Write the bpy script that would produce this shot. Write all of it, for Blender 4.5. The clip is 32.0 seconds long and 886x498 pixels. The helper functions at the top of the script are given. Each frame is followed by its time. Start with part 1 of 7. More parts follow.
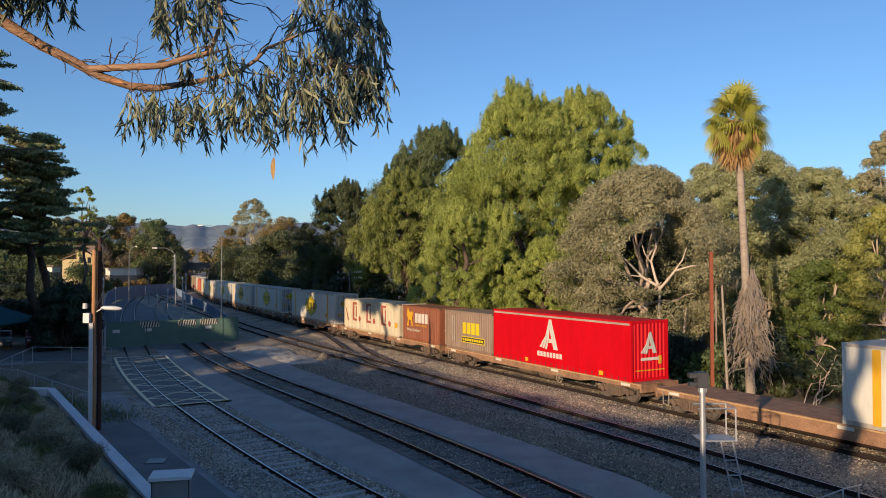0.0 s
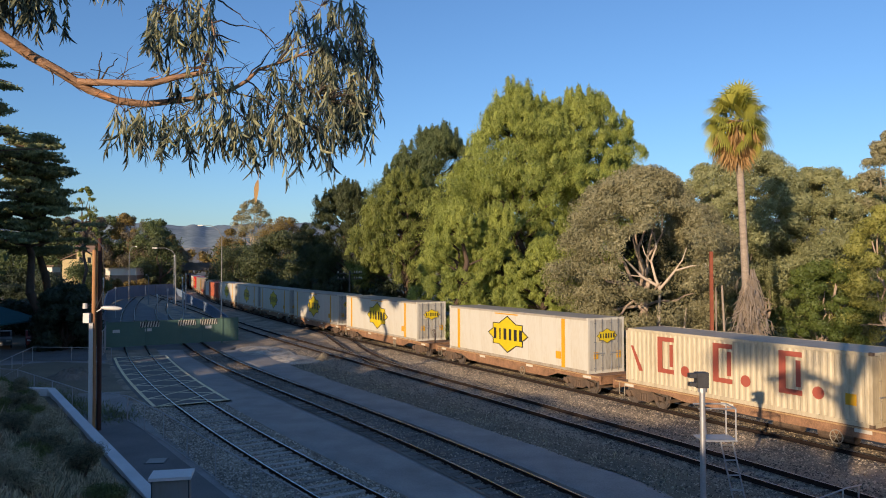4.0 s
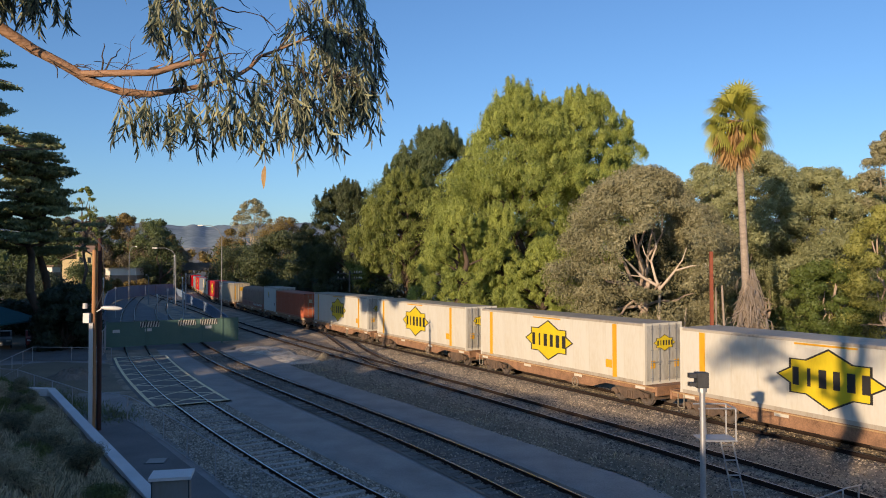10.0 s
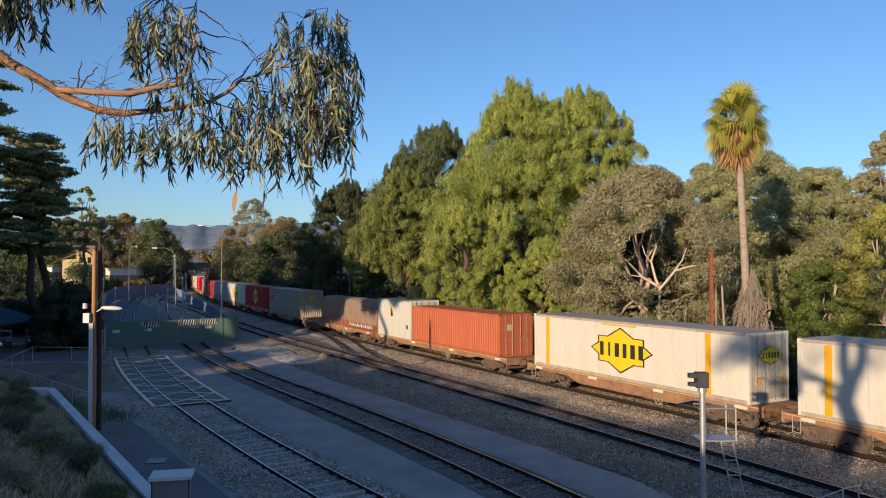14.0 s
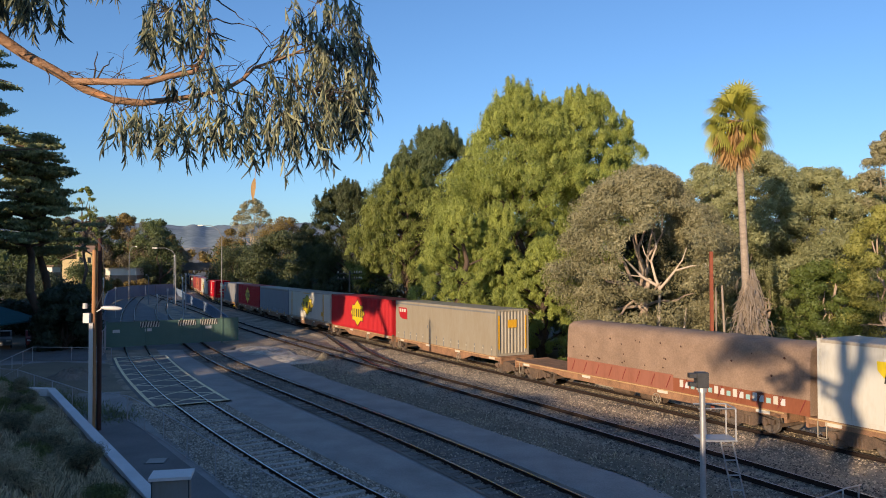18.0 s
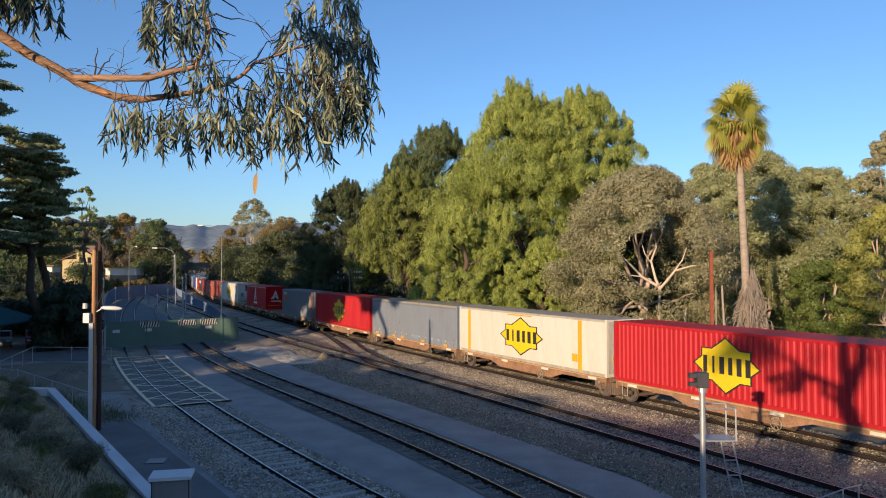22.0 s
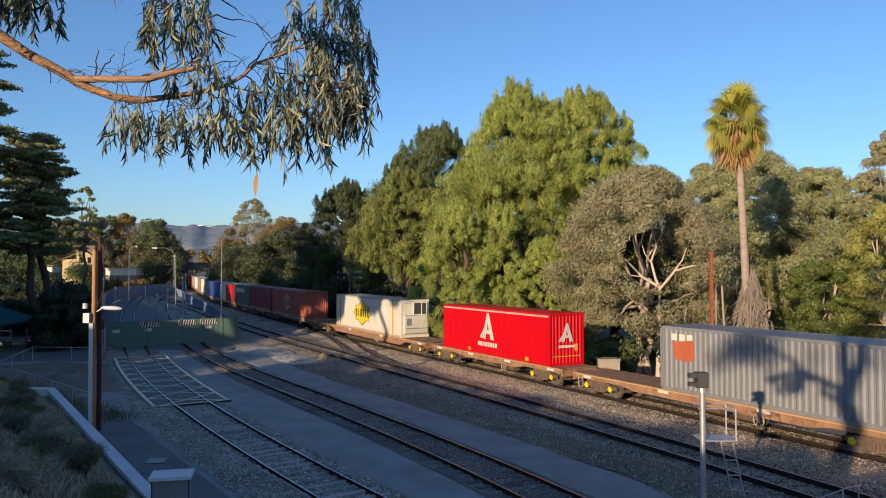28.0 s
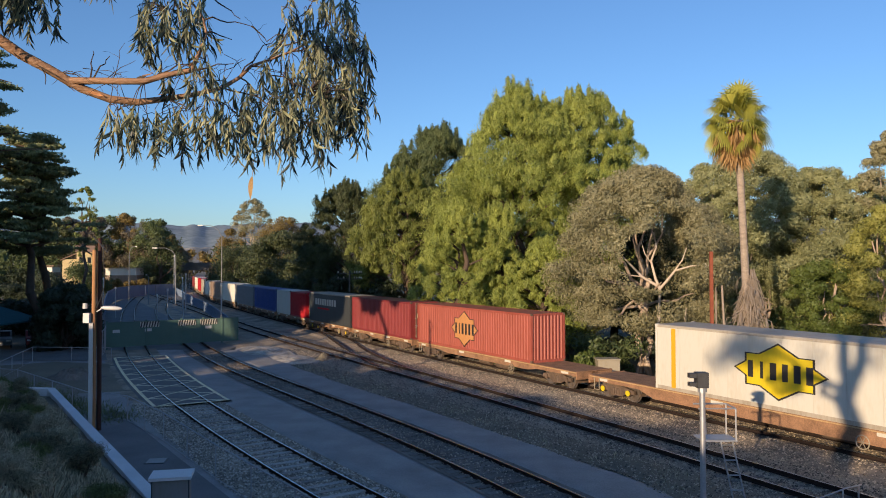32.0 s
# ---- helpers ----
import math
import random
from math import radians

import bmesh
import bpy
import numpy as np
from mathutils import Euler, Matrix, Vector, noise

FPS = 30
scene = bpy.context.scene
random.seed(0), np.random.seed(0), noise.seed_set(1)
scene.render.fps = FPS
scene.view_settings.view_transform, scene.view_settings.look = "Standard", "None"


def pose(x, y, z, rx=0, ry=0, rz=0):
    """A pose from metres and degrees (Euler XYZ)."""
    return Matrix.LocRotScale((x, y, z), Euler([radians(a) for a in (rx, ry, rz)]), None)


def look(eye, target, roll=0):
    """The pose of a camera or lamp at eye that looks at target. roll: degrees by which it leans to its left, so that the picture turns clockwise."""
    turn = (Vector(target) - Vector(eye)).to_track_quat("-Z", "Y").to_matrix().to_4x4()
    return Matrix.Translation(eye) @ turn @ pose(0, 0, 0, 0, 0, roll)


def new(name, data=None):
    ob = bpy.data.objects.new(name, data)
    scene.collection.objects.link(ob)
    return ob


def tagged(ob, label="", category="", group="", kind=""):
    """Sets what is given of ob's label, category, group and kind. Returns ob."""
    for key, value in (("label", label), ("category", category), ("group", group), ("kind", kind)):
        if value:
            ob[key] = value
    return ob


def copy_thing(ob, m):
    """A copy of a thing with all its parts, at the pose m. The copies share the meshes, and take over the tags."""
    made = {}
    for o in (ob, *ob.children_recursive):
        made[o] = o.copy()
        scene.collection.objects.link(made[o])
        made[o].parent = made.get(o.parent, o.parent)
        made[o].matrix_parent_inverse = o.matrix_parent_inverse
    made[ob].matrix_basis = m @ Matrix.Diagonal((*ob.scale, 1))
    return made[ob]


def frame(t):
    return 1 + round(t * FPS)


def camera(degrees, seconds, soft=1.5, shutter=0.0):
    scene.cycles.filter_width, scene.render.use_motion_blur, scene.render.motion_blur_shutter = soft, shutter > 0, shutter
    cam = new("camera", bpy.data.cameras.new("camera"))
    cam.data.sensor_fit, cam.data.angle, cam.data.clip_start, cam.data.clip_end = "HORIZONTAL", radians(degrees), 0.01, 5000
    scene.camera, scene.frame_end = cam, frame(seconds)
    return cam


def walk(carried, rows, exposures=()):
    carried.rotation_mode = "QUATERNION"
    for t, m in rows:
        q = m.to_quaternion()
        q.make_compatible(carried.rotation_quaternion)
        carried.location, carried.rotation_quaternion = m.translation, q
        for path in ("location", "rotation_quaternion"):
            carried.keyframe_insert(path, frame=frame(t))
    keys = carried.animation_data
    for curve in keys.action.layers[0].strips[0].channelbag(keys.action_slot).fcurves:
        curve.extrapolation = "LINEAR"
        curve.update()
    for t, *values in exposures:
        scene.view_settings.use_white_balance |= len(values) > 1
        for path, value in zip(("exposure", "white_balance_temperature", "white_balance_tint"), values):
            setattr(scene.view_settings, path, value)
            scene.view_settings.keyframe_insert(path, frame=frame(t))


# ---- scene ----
# The camera: handheld height on a grassed bank, looking along a rail yard.
cam = camera(61.069, 32.0, soft=1.0)
EYE = Vector((0.0, 0.0, 6.745))
HOLD = Matrix.Translation(EYE) @ pose(0, 0, 0, 91.196, 0, 0) @ pose(0, 0, 0, 0, 0, -0.156)
walk(cam, [(0.0, HOLD), (32.0, HOLD)], [(0.0, 0.25, 6500, 16), (6.0, 0.27, 6500, 16), (13.0, 0.27, 6500, 16), (18.0, 0.4, 6500, 16), (25.0, 0.42, 6500, 16), (30.0, 0.33, 6500, 16), (32.0, 0.31, 6500, 16)])

# ---- sky and sun ----
SUN_AZ, SUN_EL = 209.8, 10.9
world = bpy.data.worlds.new("sky")
scene.world = world
world.use_nodes = True
wn = world.node_tree.nodes
sky = wn.new("ShaderNodeTexSky")
sky.sky_type = "NISHITA"
sky.sun_disc = False
sky.sun_elevation, sky.sun_rotation = radians(SUN_EL), radians(SUN_AZ)
sky.air_density, sky.dust_density, sky.ozone_density = 1.0, 0.5, 4.7
wn["Background"].inputs["Strength"].default_value = 0.148
world.node_tree.links.new(sky.outputs[0], wn["Background"].inputs["Color"])
SUN_TO = Vector((-math.sin(radians(SUN_AZ)), -math.cos(radians(SUN_AZ)), -math.tan(radians(SUN_EL)))).normalized()
sun = new("sun", bpy.data.lights.new("sun", "SUN"))
sun.data.energy, sun.data.angle, sun.data.color = 4.8, radians(0.55), (1.0, 0.77, 0.5)
sun.matrix_world = look((0, 0, 60), Vector((0, 0, 60)) + SUN_TO)


# ---- materials ----
def mat(name, dark, light, rough=0.7, scale=3.0, fine=40.0, bump=0.3, metal=0.0, mid=0.5, spread=0.25,
        stretch=(1, 1, 1), island=0.0, thin=0.0, per_object=0.0, spec=0.5):
    """A worn surface: two colours mixed by a coarse and a fine noise, with fine relief."""
    m = bpy.data.materials.new(name)
    m.use_nodes = True
    nt = m.node_tree
    n, l = nt.nodes, nt.links
    b = n["Principled BSDF"]
    b.inputs["Roughness"].default_value, b.inputs["Metallic"].default_value = rough, metal
    b.inputs["Specular IOR Level"].default_value = spec
    co = n.new("ShaderNodeTexCoord")
    mp = n.new("ShaderNodeMapping")
    mp.inputs["Scale"].default_value = stretch
    l.new(co.outputs["Object"], mp.inputs[0])
    a, f = n.new("ShaderNodeTexNoise"), n.new("ShaderNodeTexNoise")
    a.inputs["Scale"].default_value, a.inputs["Detail"].default_value = scale, 5
    f.inputs["Scale"].default_value, f.inputs["Detail"].default_value = fine, 3
    for t in (a, f):
        l.new(mp.outputs[0], t.inputs["Vector"])
    mx = n.new("ShaderNodeMath")
    mx.operation = "MULTIPLY_ADD"
    mx.inputs[1].default_value = 0.45
    l.new(f.outputs["Fac"], mx.inputs[0])
    ad = n.new("ShaderNodeMath")
    ad.operation = "MULTIPLY"
    ad.inputs[1].default_value = 0.55
    l.new(a.outputs["Fac"], ad.inputs[0])
    l.new(ad.outputs[0], mx.inputs[2])
    src = mx.outputs[0]
    if island or per_object:
        g = n.new("ShaderNodeNewGeometry" if island else "ShaderNodeObjectInfo")
        ma = n.new("ShaderNodeMath")
        ma.operation = "MULTIPLY_ADD"
        ma.inputs[1].default_value = island or per_object
        l.new(g.outputs["Random Per Island" if island else "Random"], ma.inputs[0])
        sh = n.new("ShaderNodeMath")
        sh.operation = "SUBTRACT"
        sh.inputs[1].default_value = 0.5 * (island or per_object)
        l.new(src, sh.inputs[0])
        l.new(sh.outputs[0], ma.inputs[2])
        src = ma.outputs[0]
    r = n.new("ShaderNodeValToRGB")
    e = r.color_ramp.elements
    e[0].position, e[1].position = mid - spread, mid + spread
    e[0].color, e[1].color = (*dark, 1), (*light, 1)
    l.new(src, r.inputs[0])
    l.new(r.outputs[0], b.inputs["Base Color"])
    if bump:
        bp = n.new("ShaderNodeBump")
        bp.inputs["Strength"].default_value, bp.inputs["Distance"].default_value = bump, 0.02
        l.new(f.outputs["Fac"], bp.inputs["Height"])
        l.new(bp.outputs[0], b.inputs["Normal"])
    if thin:
        tr, mix = n.new("ShaderNodeBsdfTranslucent"), n.new("ShaderNodeMixShader")
        mix.inputs[0].default_value = thin
        l.new(r.outputs[0], tr.inputs[0])
        l.new(b.outputs[0], mix.inputs[1])
        l.new(tr.outputs[0], mix.inputs[2])
        l.new(mix.outputs[0], n["Material Output"].inputs[0])
    return m


def paint(name, c, dirt=0.72, rough=0.5, **kw):
    """Weathered paint on steel: rain streaks run down it."""
    d = tuple(x * dirt * w for x, w in zip(c, (1.0, 0.94, 0.86)))
    return mat(name, d, c, rough, 1.3, 9.0, 0.08, mid=0.42, spread=0.16, stretch=(1.6, 1.6, 0.35), per_object=0.12, **kw)


M_ASPHALT = mat("asphalt", (0.2, 0.193, 0.18), (0.355, 0.34, 0.318), 0.85, 0.7, 18, 0.5, spread=0.17)
# concrete with the bridge's shade put into its base colour
M_SHADECONCRETE = mat("shade_dark_concrete", (0.07, 0.068, 0.065), (0.16, 0.155, 0.145), 0.9, 0.3, 6, 0.3)
M_GROUND = mat("dry_soil", (0.1, 0.088, 0.06), (0.26, 0.22, 0.155), 0.95, 0.3, 12, 0.6)
M_BALLAST = mat("ballast", (0.1, 0.082, 0.062), (0.47, 0.385, 0.28), 0.9, 0.5, 16, 1.0, spread=0.16)
M_DIRTBALLAST = mat("oily_ballast", (0.07, 0.06, 0.05), (0.26, 0.225, 0.185), 0.95, 0.6, 14, 1.0, spread=0.16)
M_STONE = mat("ballast_stone", (0.06, 0.053, 0.042), (0.49, 0.415, 0.31), 0.9, 2, 30, 0.3, island=0.7)
M_PALESTONE = mat("pale_ballast_stone", (0.14, 0.123, 0.1), (0.68, 0.6, 0.485), 0.9, 2, 30, 0.3, island=0.7)
# warmer copy of the pale stone: low sunlight put into its colour
M_SUNTANSTONE = mat("sunlit_tan_ballast_stone", (0.15, 0.125, 0.09), (0.72, 0.59, 0.41), 0.9, 2, 30, 0.3, island=0.7)
M_RAILTOP = mat("worn_rail", (0.45, 0.42, 0.4), (0.8, 0.77, 0.74), 0.5, 2, 30, 0.05, metal=0.8)
M_DULLTOP = mat("dull_rail", (0.32, 0.3, 0.29), (0.6, 0.57, 0.55), 0.27, 2, 30, 0.05, metal=0.85)
M_DRYWOOD = mat("grey_brown_winter_foliage", (0.075, 0.065, 0.045), (0.23, 0.195, 0.13), **dict(rough=0.7, scale=0.45, fine=1.6, bump=0, island=0.2, thin=0.25, spread=0.24))
M_RAIL = mat("rusty_rail", (0.014, 0.011, 0.01), (0.04, 0.026, 0.02), 0.9, 3, 40, 0.3, spec=0.15)
M_SLEEPER = mat("sleeper_wood", (0.09, 0.078, 0.068), (0.25, 0.22, 0.195), 0.9, 4, 25, 0.6, stretch=(1, 6, 6), per_object=0.4)
M_CONCRETE = mat("concrete", (0.58, 0.585, 0.58), (0.82, 0.82, 0.81), 0.85, 0.8, 25, 0.25)
M_YELLOWLINE = mat("faded_yellow_line", (0.76, 0.64, 0.38), (0.97, 0.87, 0.56), 0.7, 1.5, 12, 0.15, spread=0.14)
M_WHITE = paint("white_paint", (0.62, 0.6, 0.515), 0.9)
M_COOLWHITE = paint("cool_white", (0.58, 0.575, 0.51), 0.85)
M_CREAM = paint("yellowed_white", (0.56, 0.49, 0.34), 0.62)
M_FADEDRED = paint("faded_red_lettering", (0.4, 0.1, 0.065), 0.8)
M_ROOFGREY = paint("grey_brown_roof", (0.42, 0.375, 0.3), 0.65)
# door white: grime and the end's weaker light, both put into the colour
M_GRIMYDIMWHITE = paint("grimy_dimmed_white", (0.46, 0.445, 0.39), 0.5)
M_RED = paint("bright_red", (0.56, 0.003, 0.009), 0.8, spec=0.2)
M_RED2 = paint("weathered_red", (0.43, 0.018, 0.024), 0.75, spec=0.3)
M_ORANGE = paint("faded_orange_red", (0.45, 0.118, 0.053), 0.78)
M_OXIDE = paint("dull_oxide_red", (0.36, 0.09, 0.062), 0.72)
M_MAROON = paint("dark_red", (0.23, 0.035, 0.035), 0.7)
M_BROWN = paint("red_brown", (0.265, 0.09, 0.044), 0.68)
M_TAUPE = paint("grey_brown", (0.265, 0.188, 0.135), 0.7)
M_GREY = paint("container_grey", (0.26, 0.255, 0.24), 0.84)
M_SLATE = paint("slate_grey", (0.195, 0.205, 0.215), 0.82)
M_BLUEGREY = paint("blue_grey", (0.215, 0.25, 0.295), 0.88)
M_OLIVE = paint("beige_grey", (0.32, 0.285, 0.215), 0.87)
M_BLACK = paint("near_black", (0.05, 0.055, 0.055), 0.6)
M_BLUE = paint("deep_blue", (0.02, 0.06, 0.25), 0.75)
M_YELLOW = paint("emblem_yellow", (0.69, 0.53, 0.015), 0.88)
M_AMBER = paint("amber_stripe", (0.7, 0.375, 0.018), 0.85)
M_FADEDEMBLEM = paint("faded_emblem", (0.56, 0.27, 0.1), 0.8)
M_INK = paint("black_ink", (0.03, 0.028, 0.026), 0.8)
M_BLUEPATCH = paint("worn_blue", (0.23, 0.285, 0.37), 0.8)
M_TAN = paint("worn_tan", (0.5, 0.33, 0.16), 0.6)
M_SALMON = paint("dull_salmon", (0.32, 0.13, 0.085), 0.75)
M_PALETEAL = paint("pale_teal", (0.3, 0.5, 0.48), 0.85)
M_TARP = mat("tarpaulin", (0.17, 0.115, 0.078), (0.36, 0.25, 0.175), 0.9, 1.2, 14, 0.4)
M_UNDER = mat("rusty_underframe", (0.11, 0.062, 0.036), (0.43, 0.235, 0.125), 0.85, 2.2, 18, 0.3)
M_BOGIE = mat("grimy_steel", (0.045, 0.032, 0.024), (0.2, 0.135, 0.09), 0.8, 3, 20, 0.3)
M_WHEEL = mat("wheel_steel", (0.08, 0.065, 0.055), (0.24, 0.2, 0.17), 0.55, 4, 20, 0.1, metal=0.4)
M_BARK = mat("smooth_gum_bark", (0.28, 0.19, 0.13), (0.58, 0.48, 0.38), 0.85, 2.5, 12, 0.5, stretch=(1, 1, 0.3))
M_PINEBARK = mat("pine_bark", (0.05, 0.035, 0.025), (0.13, 0.09, 0.065), 0.95, 3, 14, 0.9, stretch=(1, 1, 0.25))
M_LIMB = mat("peeling_gum_limb", (0.16, 0.085, 0.045), (0.5, 0.29, 0.17), 0.7, 5, 35, 0.5, stretch=(0.5, 2, 2))
M_PEEL = mat("fresh_orange_bark", (0.34, 0.13, 0.05), (0.7, 0.34, 0.16), 0.7, 6, 30, 0.3, stretch=(0.5, 2, 2))
M_TWIG = mat("dark_twig", (0.035, 0.026, 0.02), (0.1, 0.07, 0.05), 0.85, 8, 40, 0.3)
LEAF = dict(rough=0.55, scale=0.45, fine=1.6, bump=0, island=0.2, thin=0.32, spread=0.24)
M_PINE = mat("pine_needles", (0.122, 0.172, 0.036), (0.47, 0.52, 0.115), **LEAF)
M_MIDPINE = mat("olive_pine_needles", (0.088, 0.125, 0.028), (0.33, 0.36, 0.085), **LEAF)
M_DARKPINE = mat("dark_pine_needles", (0.05, 0.085, 0.034), (0.175, 0.212, 0.075), **LEAF)
M_GUM = mat("gum_foliage", (0.155, 0.152, 0.075), (0.46, 0.43, 0.25), **LEAF)
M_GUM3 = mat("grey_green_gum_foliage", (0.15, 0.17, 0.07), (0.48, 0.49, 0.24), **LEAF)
M_GUM2 = mat("yellow_green_foliage", (0.15, 0.17, 0.035), (0.46, 0.45, 0.12), **LEAF)
M_EVERGREEN = mat("deep_green_foliage", (0.032, 0.052, 0.024), (0.12, 0.14, 0.05), **LEAF)
M_CEDAR = mat("cedar_foliage", (0.085, 0.11, 0.055), (0.42, 0.45, 0.2), **LEAF)
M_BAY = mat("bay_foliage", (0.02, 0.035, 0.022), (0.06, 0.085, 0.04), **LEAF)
M_SHRUB = mat("shrub_foliage", (0.05, 0.085, 0.018), (0.18, 0.23, 0.05), **LEAF)
M_OAK = mat("russet_foliage", (0.13, 0.095, 0.03), (0.3, 0.22, 0.07), **LEAF)
M_NEARLEAF = mat("gum_leaf", (0.016, 0.032, 0.03), (0.37, 0.38, 0.21), rough=0.45, scale=3, fine=30, bump=0.05, island=0.9, thin=0.22, mid=0.65, spread=0.26)
M_FROND = mat("palm_frond", (0.17, 0.2, 0.03), (0.5, 0.48, 0.09), **LEAF)
M_DEADFROND = mat("dead_palm_frond", (0.27, 0.155, 0.06), (0.62, 0.4, 0.17), **LEAF)
M_SKIRT = mat("grey_dead_frond", (0.17, 0.135, 0.105), (0.5, 0.42, 0.34), **LEAF)
M_GRASS = mat("dry_grass", (0.17, 0.16, 0.1), (0.68, 0.62, 0.43), rough=0.8, scale=0.4, fine=4, bump=0, island=0.7, thin=0.25, spread=0.3)
# green darkened in its base colour for the shade cast over the gate
M_GREENFENCE = mat("green_mesh_cladding", (0.06, 0.125, 0.1), (0.115, 0.2, 0.16), 0.75, 0.6, 20, 0.3)
M_BLUEFENCE = mat("grey_blue_steel_sheet", (0.09, 0.135, 0.2), (0.17, 0.23, 0.32), 0.6, 0.5, 10, 0.15)
M_GALV = mat("galvanised_steel", (0.35, 0.36, 0.37), (0.55, 0.56, 0.57), 0.45, 2, 20, 0.1, metal=0.6)
M_POLE = mat("weathered_brown_pole", (0.2, 0.085, 0.035), (0.56, 0.3, 0.13), 0.9, 2, 14, 0.6, stretch=(2, 2, 0.15))
M_RUST = mat("rust_red_steel", (0.16, 0.04, 0.02), (0.3, 0.085, 0.04), 0.85, 2, 12, 0.3)
M_LAMPGREY = paint("pale_grey_enamel", (0.6, 0.61, 0.6), 0.85)
M_DARKBOX = mat("dark_enamel", (0.03, 0.03, 0.032), (0.07, 0.07, 0.07), 0.5, 3, 20, 0.1)
M_PALEBARK = mat("pale_gum_bark", (0.4, 0.32, 0.25), (0.64, 0.55, 0.45), 0.8, 2.5, 12, 0.3, stretch=(1, 1, 0.3))
M_PALE = mat("pale_crushed_stone", (0.16, 0.145, 0.12), (0.66, 0.6, 0.5), 0.95, 0.9, 9, 1.0, spread=0.14)
M_CREOSOTE = mat("creosoted_timber", (0.03, 0.014, 0.01), (0.1, 0.035, 0.022), 0.85, 2, 14, 0.6, stretch=(2, 2, 0.15))
M_INFILL = mat("fresh_asphalt", (0.085, 0.084, 0.083), (0.215, 0.21, 0.2), 0.85, 0.5, 24, 0.45)
M_PALESLEEPER = mat("bleached_sleeper_wood", (0.2, 0.185, 0.165), (0.52, 0.48, 0.435), 0.9, 4, 25, 0.6, stretch=(1, 6, 6), per_object=0.35)
M_FENCEWIRE = mat("dull_fence_steel", (0.3, 0.3, 0.3), (0.5, 0.5, 0.5), 0.55, 2, 20, 0.1, metal=0.4)
M_WEED = mat("green_weeds", (0.05, 0.07, 0.02), (0.22, 0.25, 0.08), rough=0.8, scale=0.4, fine=4, bump=0, island=0.7, thin=0.25, spread=0.3)
M_DRYWEED = mat("grey_green_weeds", (0.07, 0.075, 0.045), (0.34, 0.32, 0.2), rough=0.8, scale=0.4, fine=4, bump=0, island=0.7, thin=0.25, spread=0.3)
M_PALM = mat("palm_trunk", (0.19, 0.15, 0.115), (0.42, 0.345, 0.27), 0.9, 3, 16, 0.7, stretch=(1, 1, 3))
M_HOUSE = mat("cream_render", (0.55, 0.42, 0.2), (0.75, 0.6, 0.32), 0.9, 0.4, 8, 0.2)
M_TILE = mat("roof_sheet", (0.2, 0.13, 0.09), (0.34, 0.22, 0.15), 0.8, 0.5, 6, 0.2)
M_TEAL = paint("teal_roof", (0.02, 0.1, 0.12), 0.7, rough=0.9, spec=0.1)
# distance haze is mixed into the hill colour as blue-grey
M_HILL = mat("hazed_wooded_hill", (0.12, 0.17, 0.2), (0.26, 0.31, 0.33), 1.0, 0.012, 0.09, 0.0, spread=0.13)
M_SLOPE = mat("dry_slope", (0.16, 0.17, 0.15), (0.4, 0.35, 0.28), 1.0, 0.03, 0.15, 0.0, spread=0.1)
M_GLASS = mat("dark_glass", (0.02, 0.022, 0.025), (0.03, 0.033, 0.036), 0.1, 1, 4, 0)


# ---- building blocks ----
class Geo:
    """Vertices and faces of one mesh, gathered piece by piece."""

    def __init__(self):
        self.v, self.f = [], []

    def add(self, vs, fs):
        k = len(self.v)
        self.v += [tuple(p) for p in vs]
        self.f += [tuple(i + k for i in q) for q in fs]
        return self

    def box(self, x0, x1, y0, y1, z0, z1, m=None):
        vs = [Vector((x, y, z)) for x in (x0, x1) for y in (y0, y1) for z in (z0, z1)]
        if m is not None:
            vs = [m @ p for p in vs]
        return self.add(vs, [(0, 1, 3, 2), (4, 6, 7, 5), (0, 4, 5, 1), (2, 3, 7, 6), (0, 2, 6, 4), (1, 5, 7, 3)])

    def tube(self, pts, radii, n=8, caps=True):
        pts = [Vector(p) for p in pts]
        if not hasattr(radii, "__len__"):
            radii = [radii] * len(pts)
        vs, fs = [], []
        side = None
        for i, p in enumerate(pts):
            d = (pts[min(i + 1, len(pts) - 1)] - pts[max(i - 1, 0)]).normalized()
            if side is None:
                side = d.orthogonal().normalized()
            side = (side - d * side.dot(d)).normalized()
            up = d.cross(side)
            for j in range(n):
                a = 2 * math.pi * j / n
                vs.append(p + (side * math.cos(a) + up * math.sin(a)) * radii[i])
        for i in range(len(pts) - 1):
            for j in range(n):
                k = (j + 1) % n
                fs.append((i * n + j, i * n + k, (i + 1) * n + k, (i + 1) * n + j))
        if caps:
            fs.append(tuple(range(n - 1, -1, -1)))
            fs.append(tuple(range((len(pts) - 1) * n, len(pts) * n)))
        return self.add(vs, fs)

    def prism(self, poly, origin, ux, uy, depth):
        """A flat polygon (in the plane of ux, uy) thickened along ux x uy."""
        o, ux, uy = Vector(origin), Vector(ux), Vector(uy)
        nz = ux.cross(uy).normalized() * depth
        lo = [o + ux * a + uy * b for a, b in poly]
        n = len(poly)
        fs = [tuple(range(n, 2 * n)), tuple(range(n - 1, -1, -1))]
        fs += [(i, (i + 1) % n, n + (i + 1) % n, n + i) for i in range(n)]
        return self.add(lo + [p + nz for p in lo], fs)


def part(name, g, material, parent=None, label="", smooth=False):
    """Links a Geo as one mesh object under a thing or a part."""
    me = bpy.data.meshes.new(name)
    me.from_pydata(g.v, [], g.f)
    me.materials.append(material)
    if smooth:
        me.shade_smooth()
        me.set_sharp_from_angle(angle=radians(50))
    me.update()
    ob = new(name, me)
    if parent is not None:
        ob.parent = parent
    if label:
        ob["label"] = label
    return ob


